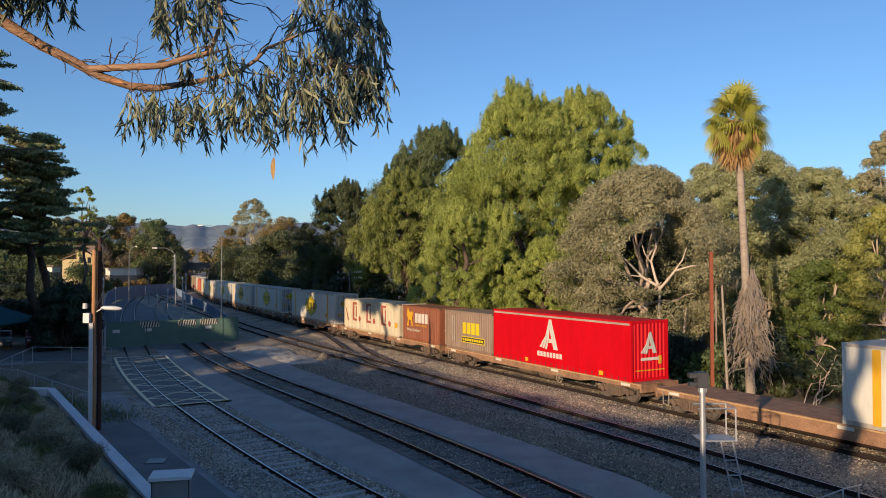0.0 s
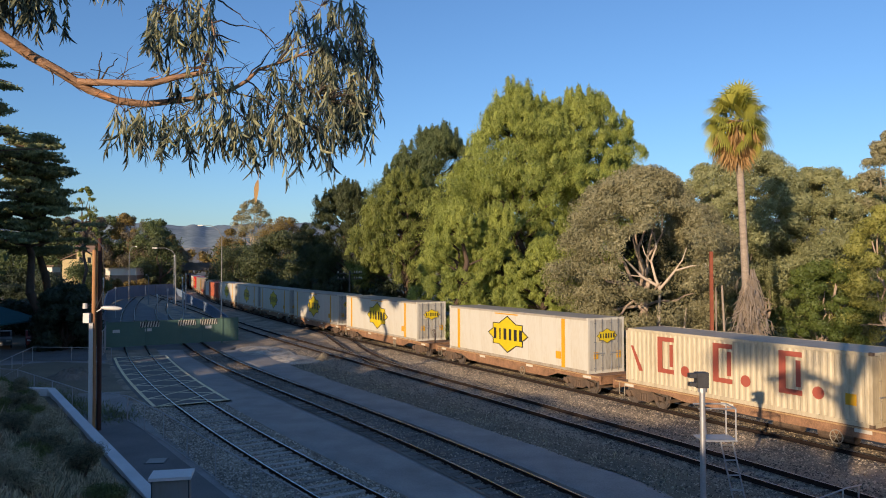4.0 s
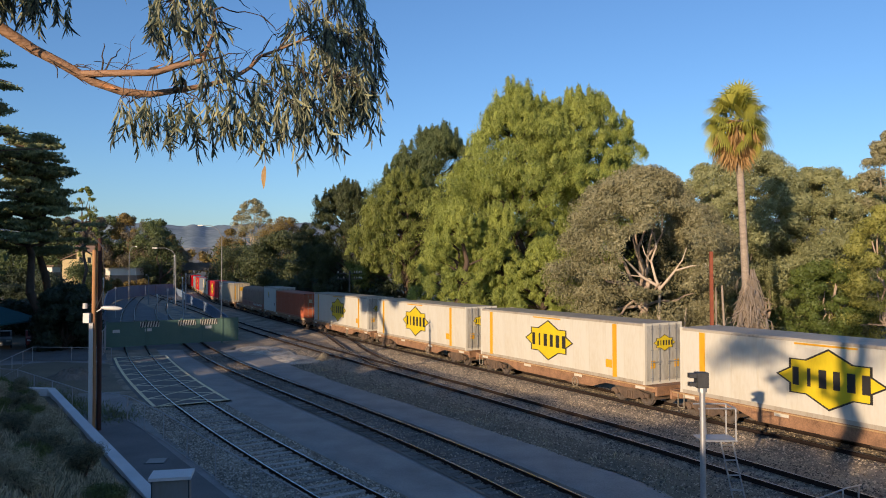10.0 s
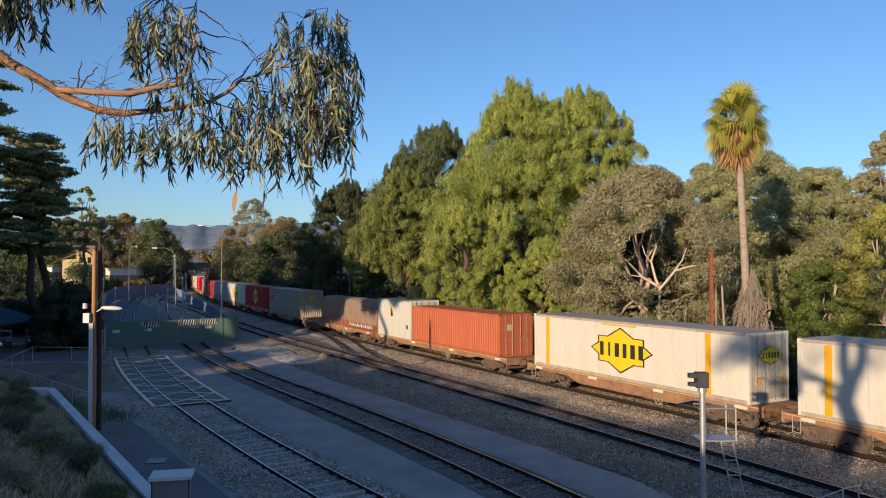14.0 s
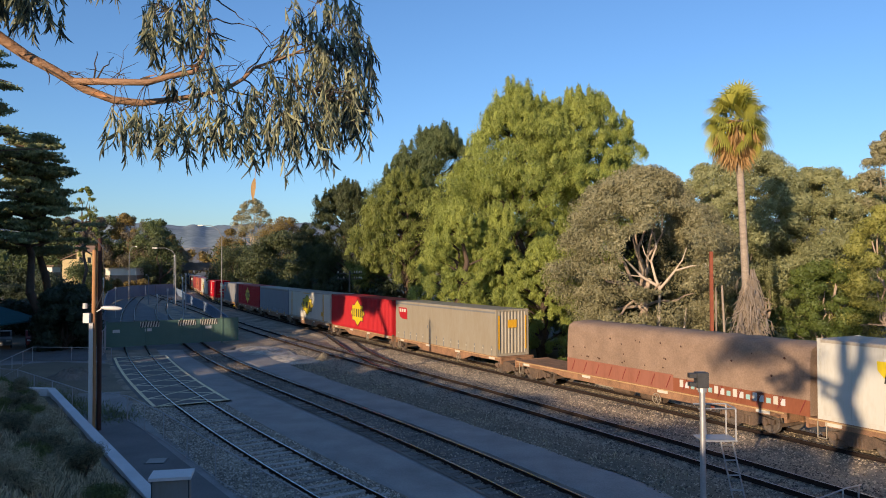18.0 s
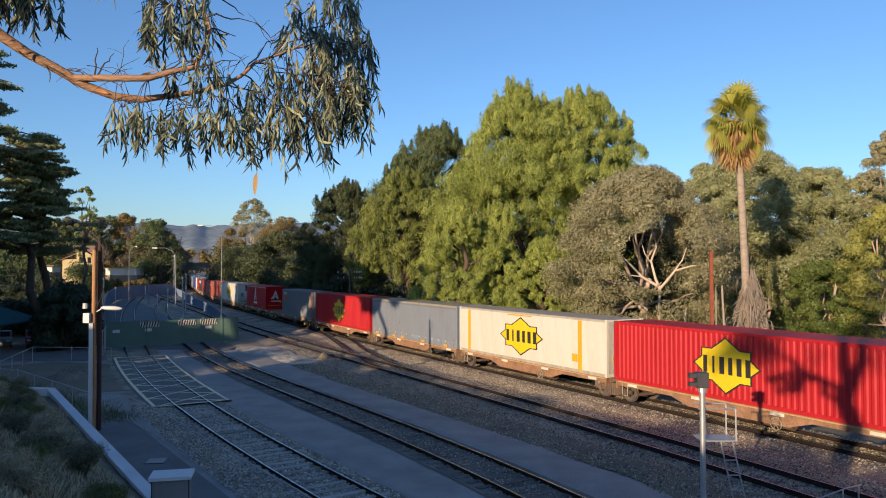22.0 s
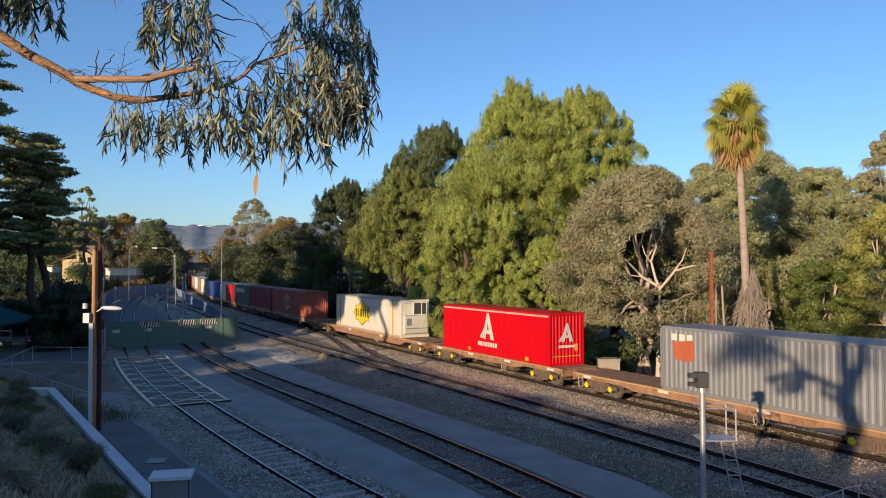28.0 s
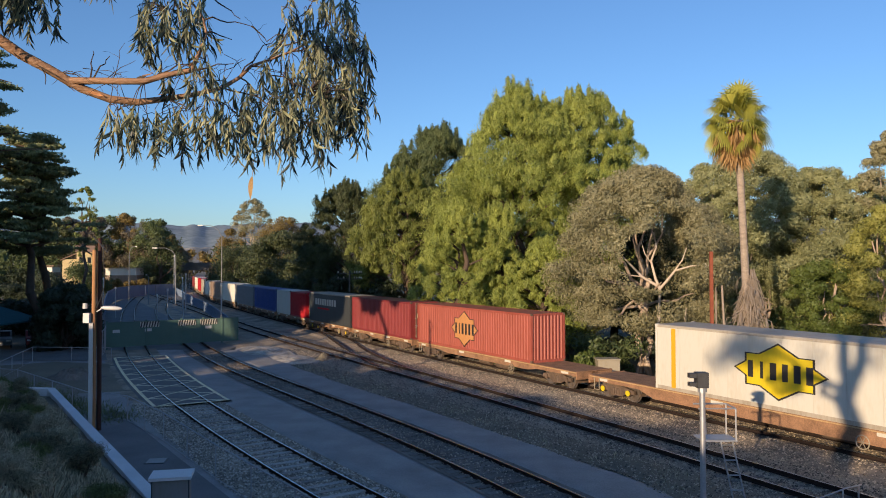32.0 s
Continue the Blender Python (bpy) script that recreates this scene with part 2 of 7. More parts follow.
def thing(name, label, category, m=None, group="", kind=""):
    ob = new(name)
    ob.empty_display_size = 0.3
    if m is not None:
        ob.matrix_basis = m
    return tagged(ob, label, category, group, kind)


def sheet(name, verts, faces, material, parent=None):
    me = bpy.data.meshes.new(name)
    me.from_pydata(verts, [], faces)
    me.materials.append(material)
    ob = new(name, me)
    if parent is not None:
        ob.parent = parent
    return ob


def quads(name, q, material, parent=None, label=""):
    """A mesh of loose flat leaves from an array (n, corners, 3)."""
    n, c = q.shape[:2]
    me = bpy.data.meshes.new(name)
    me.vertices.add(c * n)
    me.vertices.foreach_set("co", np.ascontiguousarray(q, dtype=np.float32).ravel())
    me.loops.add(c * n)
    me.loops.foreach_set("vertex_index", np.arange(c * n, dtype=np.int32))
    me.polygons.add(n)
    me.polygons.foreach_set("loop_start", np.arange(0, c * n, c, dtype=np.int32))
    me.polygons.foreach_set("loop_total", np.full(n, c, dtype=np.int32))
    me.materials.append(material)
    me.update(calc_edges=True)
    ob = new(name, me)
    if parent is not None:
        ob.parent = parent
    if label:
        ob["label"] = label
    return ob


def unit(a):
    return a / (np.linalg.norm(a, axis=-1, keepdims=True) + 1e-9)


def sprays(rng, centres, radii, n, length, width, lift=0.2, shell=0.35, flat=1.0):
    """n leaves scattered in each ball of foliage; they point outward, lifted or drooping."""
    c = np.repeat(np.asarray(centres, float), n, 0)
    r = np.repeat(np.asarray(radii, float), n, 0)
    d = unit(rng.normal(size=c.shape))
    p = c + d * (r * (rng.random((len(c), 1)) ** shell)) * np.array([1, 1, flat])
    nrm = unit(d + 0.45 * rng.normal(size=c.shape))
    a = unit(np.cross(nrm, rng.normal(size=c.shape)) + np.array([0, 0, lift]))
    b = unit(np.cross(nrm, a))
    ln = length * (0.6 + 0.8 * rng.random((len(c), 1)))
    w = width * (0.6 + 0.8 * rng.random((len(c), 1)))
    return np.stack([p - a * ln * 0.4 + b * w * 0.5, p + a * ln * 0.6, p - a * ln * 0.4 - b * w * 0.5], 1)


# ---- the lines of the tracks ----
def bend(s):
    """Heading of the far line, in radians, s metres back along the train."""
    u = min(max(s, -22.0), 110.0)
    h = 2.07913 + 1.123e-4 * u - 4.889e-5 * u * u / 2 + 1.01745e-6 * u ** 3 / 6
    if s > 110:
        h += (radians(111.0) - h) * min((s - 110) / 15.0, 1.0)
    return h


LINE = {0.0: Vector((10.094, 34.498))}
for step in (0.5, -0.5):
    here, s_now = LINE[0.0].copy(), 0.0
    while abs(s_now) < 540:
        a = bend(s_now + step / 2)
        here = here + Vector((math.cos(a), math.sin(a))) * step
        s_now += step
        LINE[s_now] = here


def far_line(s, off=1.22):
    """Centre of the far track s metres back; off is the way from the train's near side."""
    k = math.floor(s * 2) / 2
    p = LINE[k].lerp(LINE[k + 0.5], (s - k) * 2)
    a = bend(s)
    return p + Vector((math.sin(a), -math.cos(a))) * off


def poly_line(c, lo, hi):
    def x_at(y):
        u = min(max(y, lo), hi)
        x = sum(k * u ** i for i, k in enumerate(c))
        return x + (y - u) * sum(i * k * u ** (i - 1) for i, k in enumerate(c) if i)
    return x_at


MAIN_X = poly_line((20.7192, -0.334697, -0.00439374, 2.73234e-5), 23, 84)
YARD2_X = poly_line((9.51142, -0.0105178, -0.0155742, 1.306221e-4), 23, 58)
YARD1_STRAIGHT = poly_line((13.98786, -0.826414, 0.00311734), 21, 58)
YARD2_STRAIGHT = YARD2_X


def YARD1_X(y):
    return YARD1_STRAIGHT(y) + 0.0006 * max(0.0, y - 58) ** 2


def YARD2_X(y):
    return YARD2_STRAIGHT(y) + 0.001 * max(0.0, y - 58) ** 2


def sample(x_at, y0, y1, step):
    pts, y = [], y0
    while y <= y1:
        pts.append(Vector((x_at(y), y)))
        d = x_at(y + 0.1) - x_at(y)
        y += step / math.sqrt(1 + (d / 0.1) ** 2)
    return pts


def normals(pts):
    out = []
    for i in range(len(pts)):
        d = (pts[min(i + 1, len(pts) - 1)] - pts[max(i - 1, 0)]).normalized()
        out.append(Vector((d.y, -d.x)))
    return out


def loft(name, pts, profile, material, parent=None, jitter=0.0, closed=False, seed=0):
    """Sweeps a profile of (offset, height) along a line in plan."""
    rng = random.Random(seed)
    ns = normals(pts)
    g, m = Geo(), len(profile)
    vs = [(p.x + n.x * o, p.y + n.y * o, z + rng.uniform(-jitter, jitter)) for p, n in zip(pts, ns) for o, z in profile]
    fs = []
    for i in range(len(pts) - 1):
        for j in range(m if closed else m - 1):
            k = (j + 1) % m
            fs.append((i * m + j, i * m + k, (i + 1) * m + k, (i + 1) * m + j))
    g.add(vs, fs)
    return part(name, g, material, parent)


RAIL_SIDE = [(-0.075, -0.15), (0.075, -0.15), (0.012, -0.11), (0.012, -0.045), (0.036, -0.03), (0.036, -0.002),
             (-0.036, -0.002), (-0.036, -0.03), (-0.012, -0.045), (-0.012, -0.11)]


def railway(name, label, pts, half, sleepers, base, wood=M_SLEEPER, top=M_RAILTOP, sink=0.0):
    t = thing(name, label, "railway track", kind="structure")
    for side in (-half, half):
        rail = loft("rail", pts, [(side + o, z - sink) for o, z in RAIL_SIDE], M_RAIL, t, closed=True)
        loft("running_surface", pts, [(side - 0.026, -sink), (side + 0.026, -sink)], top, rail)
    g = Geo().box(-0.115, 0.115, -half - 0.5, half + 0.5, -0.3, 0)
    for y in (-half, half):
        g.box(-0.09, 0.09, y - 0.17, y + 0.17, 0, 0.012)
    me = part("sleeper", g, wood, t)
    first = True
    rng = random.Random(5)
    for p, d in sleepers:
        ob = me if first else new("sleeper", me.data)
        ob.parent = t
        ob.matrix_basis = pose(p.x, p.y, base + rng.uniform(-0.012, 0.01), 0, 0, math.degrees(math.atan2(d.y, d.x)) + rng.uniform(-1, 1))
        first = False
    return t


def along(pts, step, lo, hi):
    """Points and directions every step metres on a line, between two values of y."""
    out, need = [], 0.0
    for a, b in zip(pts, pts[1:]):
        d = b - a
        ln = d.length
        while need < ln:
            p = a + d * (need / ln)
            if lo < p.y < hi:
                out.append((p, d.normalized()))
            need += step
        need -= ln
    return out


far_pts = [far_line(s) for s in np.arange(-60, 300, 2.0)]
main_pts = sample(MAIN_X, -40, 190, 2.0)
y2_pts = sample(YARD2_X, -30, 160, 1.0)
y1_pts = sample(YARD1_X, -30, 162, 1.0)

# ---- ground ----
def bank_frame(x, y):
    """Distance along and up from the coping of the grass bank."""
    ax, ay, dx, dy = -19.9, 38.4, 0.5603, -0.8283
    u = (x - ax) * dx + (y - ay) * dy
    d = -((x - ax) * -dy + (y - ay) * dx)
    return u, d


def bank_height(u, d):
    slope = 0.34 + 0.5 * min(max((u - 8) / 30.0, 0), 1)
    z = 0.2 + slope * d * min(1.0, max(0.2, 0.2 + u / 5.0))
    top = 5.05
    if z > top - 0.8:
        z = top - 0.8 * math.exp(-(z - top + 0.8) / 0.8)
    return z


def bump2(x, y, k, seed=0.0):
    return noise.noise(Vector((x * k, y * k, seed)))


def ground_z(x, y):
    z = -0.42 + 0.05 * bump2(x, y, 0.2)
    u, d = bank_frame(x, y)
    if d > 0.0 and u > -2.0:
        z = bank_height(u, d) - 0.2 if u > 0.5 else z
    s_off = (x - (26.8 - 0.485 / 0.875 * y)) * 0.875
    if s_off > 6:
        z += -0.5 + 0.25 * bump2(x, y, 0.1, 4)
    r = math.hypot(x, y)
    if r > 260:
        z += (r - 260) * 0.012 * (1 + 0.5 * bump2(x, y, 0.004, 9))
    return z


def axis(lo, hi, fine_lo, fine_hi, step):
    a = list(np.arange(fine_lo, fine_hi + 0.01, step))
    k, p = step, fine_hi
    while p < hi:
        k *= 1.35
        p += k
        a.append(p)
    k, p = step, fine_lo
    while p > lo:
        k *= 1.35
        p -= k
        a.insert(0, p)
    return a


gx, gy = axis(-3200, 3200, -60, 60, 1.5), axis(-3200, 3600, -40, 110, 1.5)
gv = [(x, y, ground_z(x, y)) for x in gx for y in gy]
w = len(gy)
gf = [(i * w + j, (i + 1) * w + j, (i + 1) * w + j + 1, i * w + j + 1) for i in range(len(gx) - 1) for j in range(w - 1)]
tagged(sheet("ground", gv, gf, M_GROUND), "dry bare soil and weeds around the rail yard", "ground", kind="structure")


def edge_x(y):
    """Plan edge between asphalt and the ballast of the main lines."""
    return MAIN_X(y) - 4.35 - 1.3 * min(max((y - 28) / 16, 0), 1) - 0.25 * bump2(0, y, 0.35)


av, af = [], []
ys = np.arange(-30, 61.6, 1.0)
CUT1, CUT2 = (-1.45, 1.3), (-1.4, 1.1)


def across(line, y, o):
    """Where a line o metres beside a track meets y."""
    d = (line(y + 0.1) - line(y)) / 0.1
    return line(y) + o * math.sqrt(1 + d * d)


for strip in range(3):
    first = len(av)
    for y in ys:
        left = max(-19.9 - (y - 38.4) * 0.5603 / 0.8283 + 0.1 if y < 38.4 else -36.0, -40)
        right = edge_x(y) if y < 58 else YARD2_X(y) + 3
        cuts = [left, max(left + 0.2, across(YARD1_X, y, CUT1[0])), across(YARD1_X, y, CUT1[1]), across(YARD2_X, y, CUT2[0]), across(YARD2_X, y, CUT2[1]), right]
        lo, hi = cuts[2 * strip], max(cuts[2 * strip + 1], cuts[2 * strip] + 0.01)
        for k in range(7):
            x = lo + (hi - lo) * k / 6
            av.append((x, y, -0.1 + 0.012 * bump2(x, y, 0.5) - (0.06 if k in (0, 6) and strip != 0 else 0)))
    for i in range(len(ys) - 1):
        for k in range(6):
            a = first + i * 7 + k
            af.append((a, a + 1, a + 8, a + 7))
tagged(sheet("road", av, af, M_ASPHALT), "worn dark asphalt yard between the sidings", "asphalt", kind="structure")

for nm, pts, lab, prof, jit in (
        ("ballast_bed", far_pts, "pale crushed stone ballast under the freight line", [(-4.4, -0.4), (-3.2, -0.34), (-2.2, -0.3), (-1.75, -0.19), (0, -0.2), (1.75, -0.19), (2.6, -0.5)], 0.02),
        ("ballast_bed", main_pts, "grey crushed stone ballast under the main line", [(-6.2, -0.32), (-4.6, -0.17), (-3.3, -0.24), (-2.4, -0.26), (-1.7, -0.18), (0, -0.2), (1.7, -0.18), (2.6, -0.3)], 0.02),
        ("ballast_bed", [p for p in y2_pts if p.y < 62], "dirty ballast in the second siding", [(-1.5, -0.12), (-1.3, -0.155), (-0.98, -0.145), (-0.6, -0.14), (0, -0.135), (0.6, -0.14), (0.98, -0.115), (1.25, -0.11)], 0.008),
        ("ballast_bed", [p for p in y1_pts if p.y < 62], "pale ballast in the first siding", [(-2.7, -0.115), (-2.2, -0.08), (-1.5, -0.08), (-1.15, -0.12), (-0.7, -0.155), (0.7, -0.155), (1.1, -0.125), (1.5, -0.105)], 0.012)):
    tagged(loft(nm, pts, prof, M_DIRTBALLAST if "dirty" in lab else M_BALLAST, jitter=jit, seed=len(pts)), lab, "ballast", kind="structure")

railway("freight_track", "rusty rails on timber sleepers in pale ballast", far_pts, 0.7535, along(far_pts, 0.68, 20, 85), -0.185)
railway("main_track", "steel rails with bright tops on buried sleepers", main_pts, 0.7535, along(main_pts, 0.68, 15, 90), -0.19)
railway("siding_track", "rusty rails with dirt and ballast between", y2_pts, 0.78, along(y2_pts, 0.66, 15, 60), -0.125, top=M_DULLTOP)
railway("siding_track", "siding rails on pale weathered timber sleepers", y1_pts, 0.80, along(y1_pts, 0.64, 12, 38), -0.112, M_PALESLEEPER, M_DULLTOP)
yf = [(-33, 73.5, -0.25), (-45, 100, -0.25), (-58, 130, -0.25), (-67, 158, -0.25), (-65, 183, -0.25), (-49, 144, -0.25), (-41, 125, -0.25), (-32.5, 105, -0.25), (-23.6, 82, -0.25), (-18, 68.5, -0.25), (-17.5, 61.3, -0.2), (-28, 61.3, -0.2)]
tagged(sheet("yard_floor", yf, [tuple(range(len(yf)))], M_INFILL), "dark ground of the inner yard", "ground", kind="structure")


def scatter_stones(name, label, pts, half, n, lo, hi, z_at, seed, size=(0.028, 0.06), stone=M_STONE):
    """Loose crushed stones on a ballast bed, each a small uneven lump."""
    rng = np.random.default_rng(seed)
    use = [(a, b) for a, b in zip(pts, pts[1:]) if lo < a.y < hi]
    k = rng.integers(0, len(use), n)
    f = rng.random(n)
    A = np.array([[a.x, a.y] for a, b in use])[k]
    B = np.array([[b.x, b.y] for a, b in use])[k]
    d = B - A
    d /= np.linalg.norm(d, axis=1, keepdims=True)
    o = rng.uniform(half[0], half[1], n)
    p = A + (B - A) * f[:, None] + np.stack([d[:, 1], -d[:, 0]], 1) * o[:, None]
    z = np.interp(o, [q[0] for q in z_at], [q[1] for q in z_at])
    c = np.concatenate([p, z[:, None] + 0.012], 1)
    base = np.array([(1, 0, 0), (0, 1, 0), (-1, 0, 0), (0, -1, 0), (0, 0, 0.8), (0, 0, -0.5)], float)
    s = rng.uniform(size[0], size[1], (n, 1, 1)) * rng.uniform(0.6, 1.2, (n, 6, 1))
    a = rng.random(n) * 6.283
    ca, sa = np.cos(a)[:, None], np.sin(a)[:, None]
    v = base[None] * s
    x, y = v[:, :, 0] * ca - v[:, :, 1] * sa, v[:, :, 0] * sa + v[:, :, 1] * ca
    tilt = rng.normal(size=(n, 1)) * 0.4
    v = np.stack([x, y, v[:, :, 2] + x * tilt], 2) + c[:, None]
    tri = np.array([(0, 1, 4), (1, 2, 4), (2, 3, 4), (3, 0, 4)])
    idx = (tri[None] + 6 * np.arange(n)[:, None, None]).reshape(-1)
    me = bpy.data.meshes.new(name)
    me.vertices.add(6 * n)
    me.vertices.foreach_set("co", v.astype(np.float32).ravel())
    m = len(idx)
    me.loops.add(m)
    me.loops.foreach_set("vertex_index", idx.astype(np.int32))
    me.polygons.add(m // 3)
    me.polygons.foreach_set("loop_start", np.arange(0, m, 3, dtype=np.int32))
    me.polygons.foreach_set("loop_total", np.full(m // 3, 3, dtype=np.int32))
    me.materials.append(stone)
    me.update(calc_edges=True)
    return tagged(new(name, me), label, "stones", kind="stuff")


scatter_stones("ballast_stones", "loose grey crushed stones along the main line", main_pts, (-5.6, 2.6), 42000, 16, 62, [(-6.2, -0.32), (-4.6, -0.17), (-3.3, -0.24), (-2.4, -0.26), (-1.7, -0.18), (0, -0.2), (1.7, -0.18), (2.6, -0.3)], 1)
scatter_stones("ballast_stones", "loose crushed stones along the freight line, tinted tan for sunlight", far_pts, (-4.2, 1.8), 32000, 18, 66, [(-4.4, -0.4), (-3.2, -0.34), (-2.2, -0.3), (-1.75, -0.19), (0, -0.2), (1.75, -0.19)], 2, stone=M_SUNTANSTONE)
scatter_stones("ballast_stones", "loose stones between the siding sleepers", y1_pts, (-2.6, 1.45), 19000, 14, 38, [(-2.7, -0.115), (-2.2, -0.08), (-1.5, -0.08), (-1.15, -0.12), (-0.7, -0.155), (0.7, -0.155), (1.1, -0.125), (1.5, -0.105)], 3, (0.025, 0.055), M_PALESTONE)
scatter_stones("ballast_stones", "dirty stones between the siding rails", y2_pts, (-1.0, 1.0), 7000, 14, 58, [(-1.5, -0.12), (-1.3, -0.155), (-0.98, -0.145), (-0.6, -0.14), (0, -0.135), (0.6, -0.14), (0.98, -0.115), (1.25, -0.11)], 4, (0.025, 0.05))

dirt = sample(lambda y: edge_x(y) + 0.9 + 0.5 * bump2(3, y, 0.3), 12, 52, 0.7)
tagged(loft("dirt_verge", dirt, [(-1.0, -0.13), (-0.5, -0.085), (0.4, -0.06), (1.1, -0.13), (1.5, -0.25)], M_GROUND, jitter=0.025, seed=8), "strip of bare brown dirt beside the ballast", "dirt", kind="structure")

scatter_stones("ballast_stones", "loose stones on the dirt verge", dirt, (-1.2, 1.6), 7000, 13, 52, [(-1.0, -0.13), (-0.5, -0.085), (0.4, -0.06), (1.1, -0.13), (1.5, -0.25)], 6, (0.02, 0.055))
rng = np.random.default_rng(31)
n = 3600
k = rng.integers(0, len(dirt), n)
p = np.array([[dirt[i].x, dirt[i].y, -0.1] for i in k]) + rng.normal(size=(n, 3)) * np.array([0.5, 0.5, 0.0])
p = p[np.array([noise.noise(Vector((a, c, 0)) * 0.5) > -0.02 for a, c, _ in p])]
lean = rng.normal(size=p.shape) * 0.7
lean[:, 2] = 1
side = unit(np.cross(lean, rng.normal(size=p.shape))) * 0.014
tagged(quads("grass", np.stack([p - side, p + side, p + unit(lean) * (0.06 + 0.16 * rng.random((len(p), 1)))], 1), M_GRASS), "thin dry grass on the dirt verge", "grass", kind="stuff")


# ---- the train ----
def dist(t):
    """Metres that the train has run at t seconds."""
    return 9.33087 * t + 0.0378481 * t * t / 2


MOVERS = []
DECK, WIDE = 1.08, 2.44
STAR = [(-1, 0), (-0.74, -0.27), (-0.74, -0.58), (-0.43, -0.58), (0, -1), (0.43, -0.58), (0.74, -0.58), (0.74, -0.27),
        (1, 0), (0.74, 0.27), (0.74, 0.58), (0.43, 0.58), (0, 1), (-0.43, 0.58), (-0.74, 0.58), (-0.74, 0.27)]


def star_emblem(parent, origin, ux, uy, half_w, half_h, face=M_YELLOW, outline=True):
    """A star-shaped plate with plain dark blocks where a name would stand."""
    o, ux, uy = Vector(origin), Vector(ux), Vector(uy)
    out = ux.cross(uy).normalized()
    if outline:
        part("emblem_border", Geo().prism([(a * half_w, b * half_h) for a, b in STAR], o, ux, uy, 0.006), M_INK, parent)
    em = part("emblem", Geo().prism([(a * half_w * 0.94, b * half_h * 0.93) for a, b in STAR], o, ux, uy, 0.012), face, parent, "yellow star-shaped emblem")
    for i in range(6):
        g = Geo()
        c = (-0.61 + 0.25 * i) * half_w
        wd = (0.06, 0.032, 0.07, 0.06, 0.07, 0.07)[i] * half_w
        g.prism([(c - wd, -0.3 * half_h), (c + wd, -0.3 * half_h), (c + wd, 0.3 * half_h), (c - wd, 0.3 * half_h)], o + out * 0.012, ux, uy, 0.006)
        part("lettering_block", g, M_INK, em)


def corrugated(g, x0, x1, z0, z1, y, out, pitch=0.28, deep=0.036):
    """A pressed steel wall in the plane y, its ribs standing along z; out is -1 or 1."""
    n = max(2, int(round((x1 - x0) / pitch)))
    p = (x1 - x0) / n
    xs = []
    for i in range(n):
        a = x0 + i * p
        xs += [(a, 0), (a + 0.3 * p, 0), (a + 0.5 * p, 1), (a + 0.8 * p, 1)]
    xs.append((x1, 0))
    vs = [(x, y - out * deep * (1 - k), z) for x, k in xs for z in (z0, z1)]
    fs = [(2 * i, 2 * i + 2, 2 * i + 3, 2 * i + 1) for i in range(len(xs) - 1)]
    if out > 0:
        fs = [f[::-1] for f in fs]
    g.add(vs, fs)


def corrugated_end(g, y0, y1, z0, z1, x, out, pitch=0.24, deep=0.045):
    h = Geo()
    corrugated(h, y0, y1, z0, z1, x, out, pitch, deep)
    g.add([(b, a, c) for a, b, c in h.v], [f[::-1] for f in h.f])


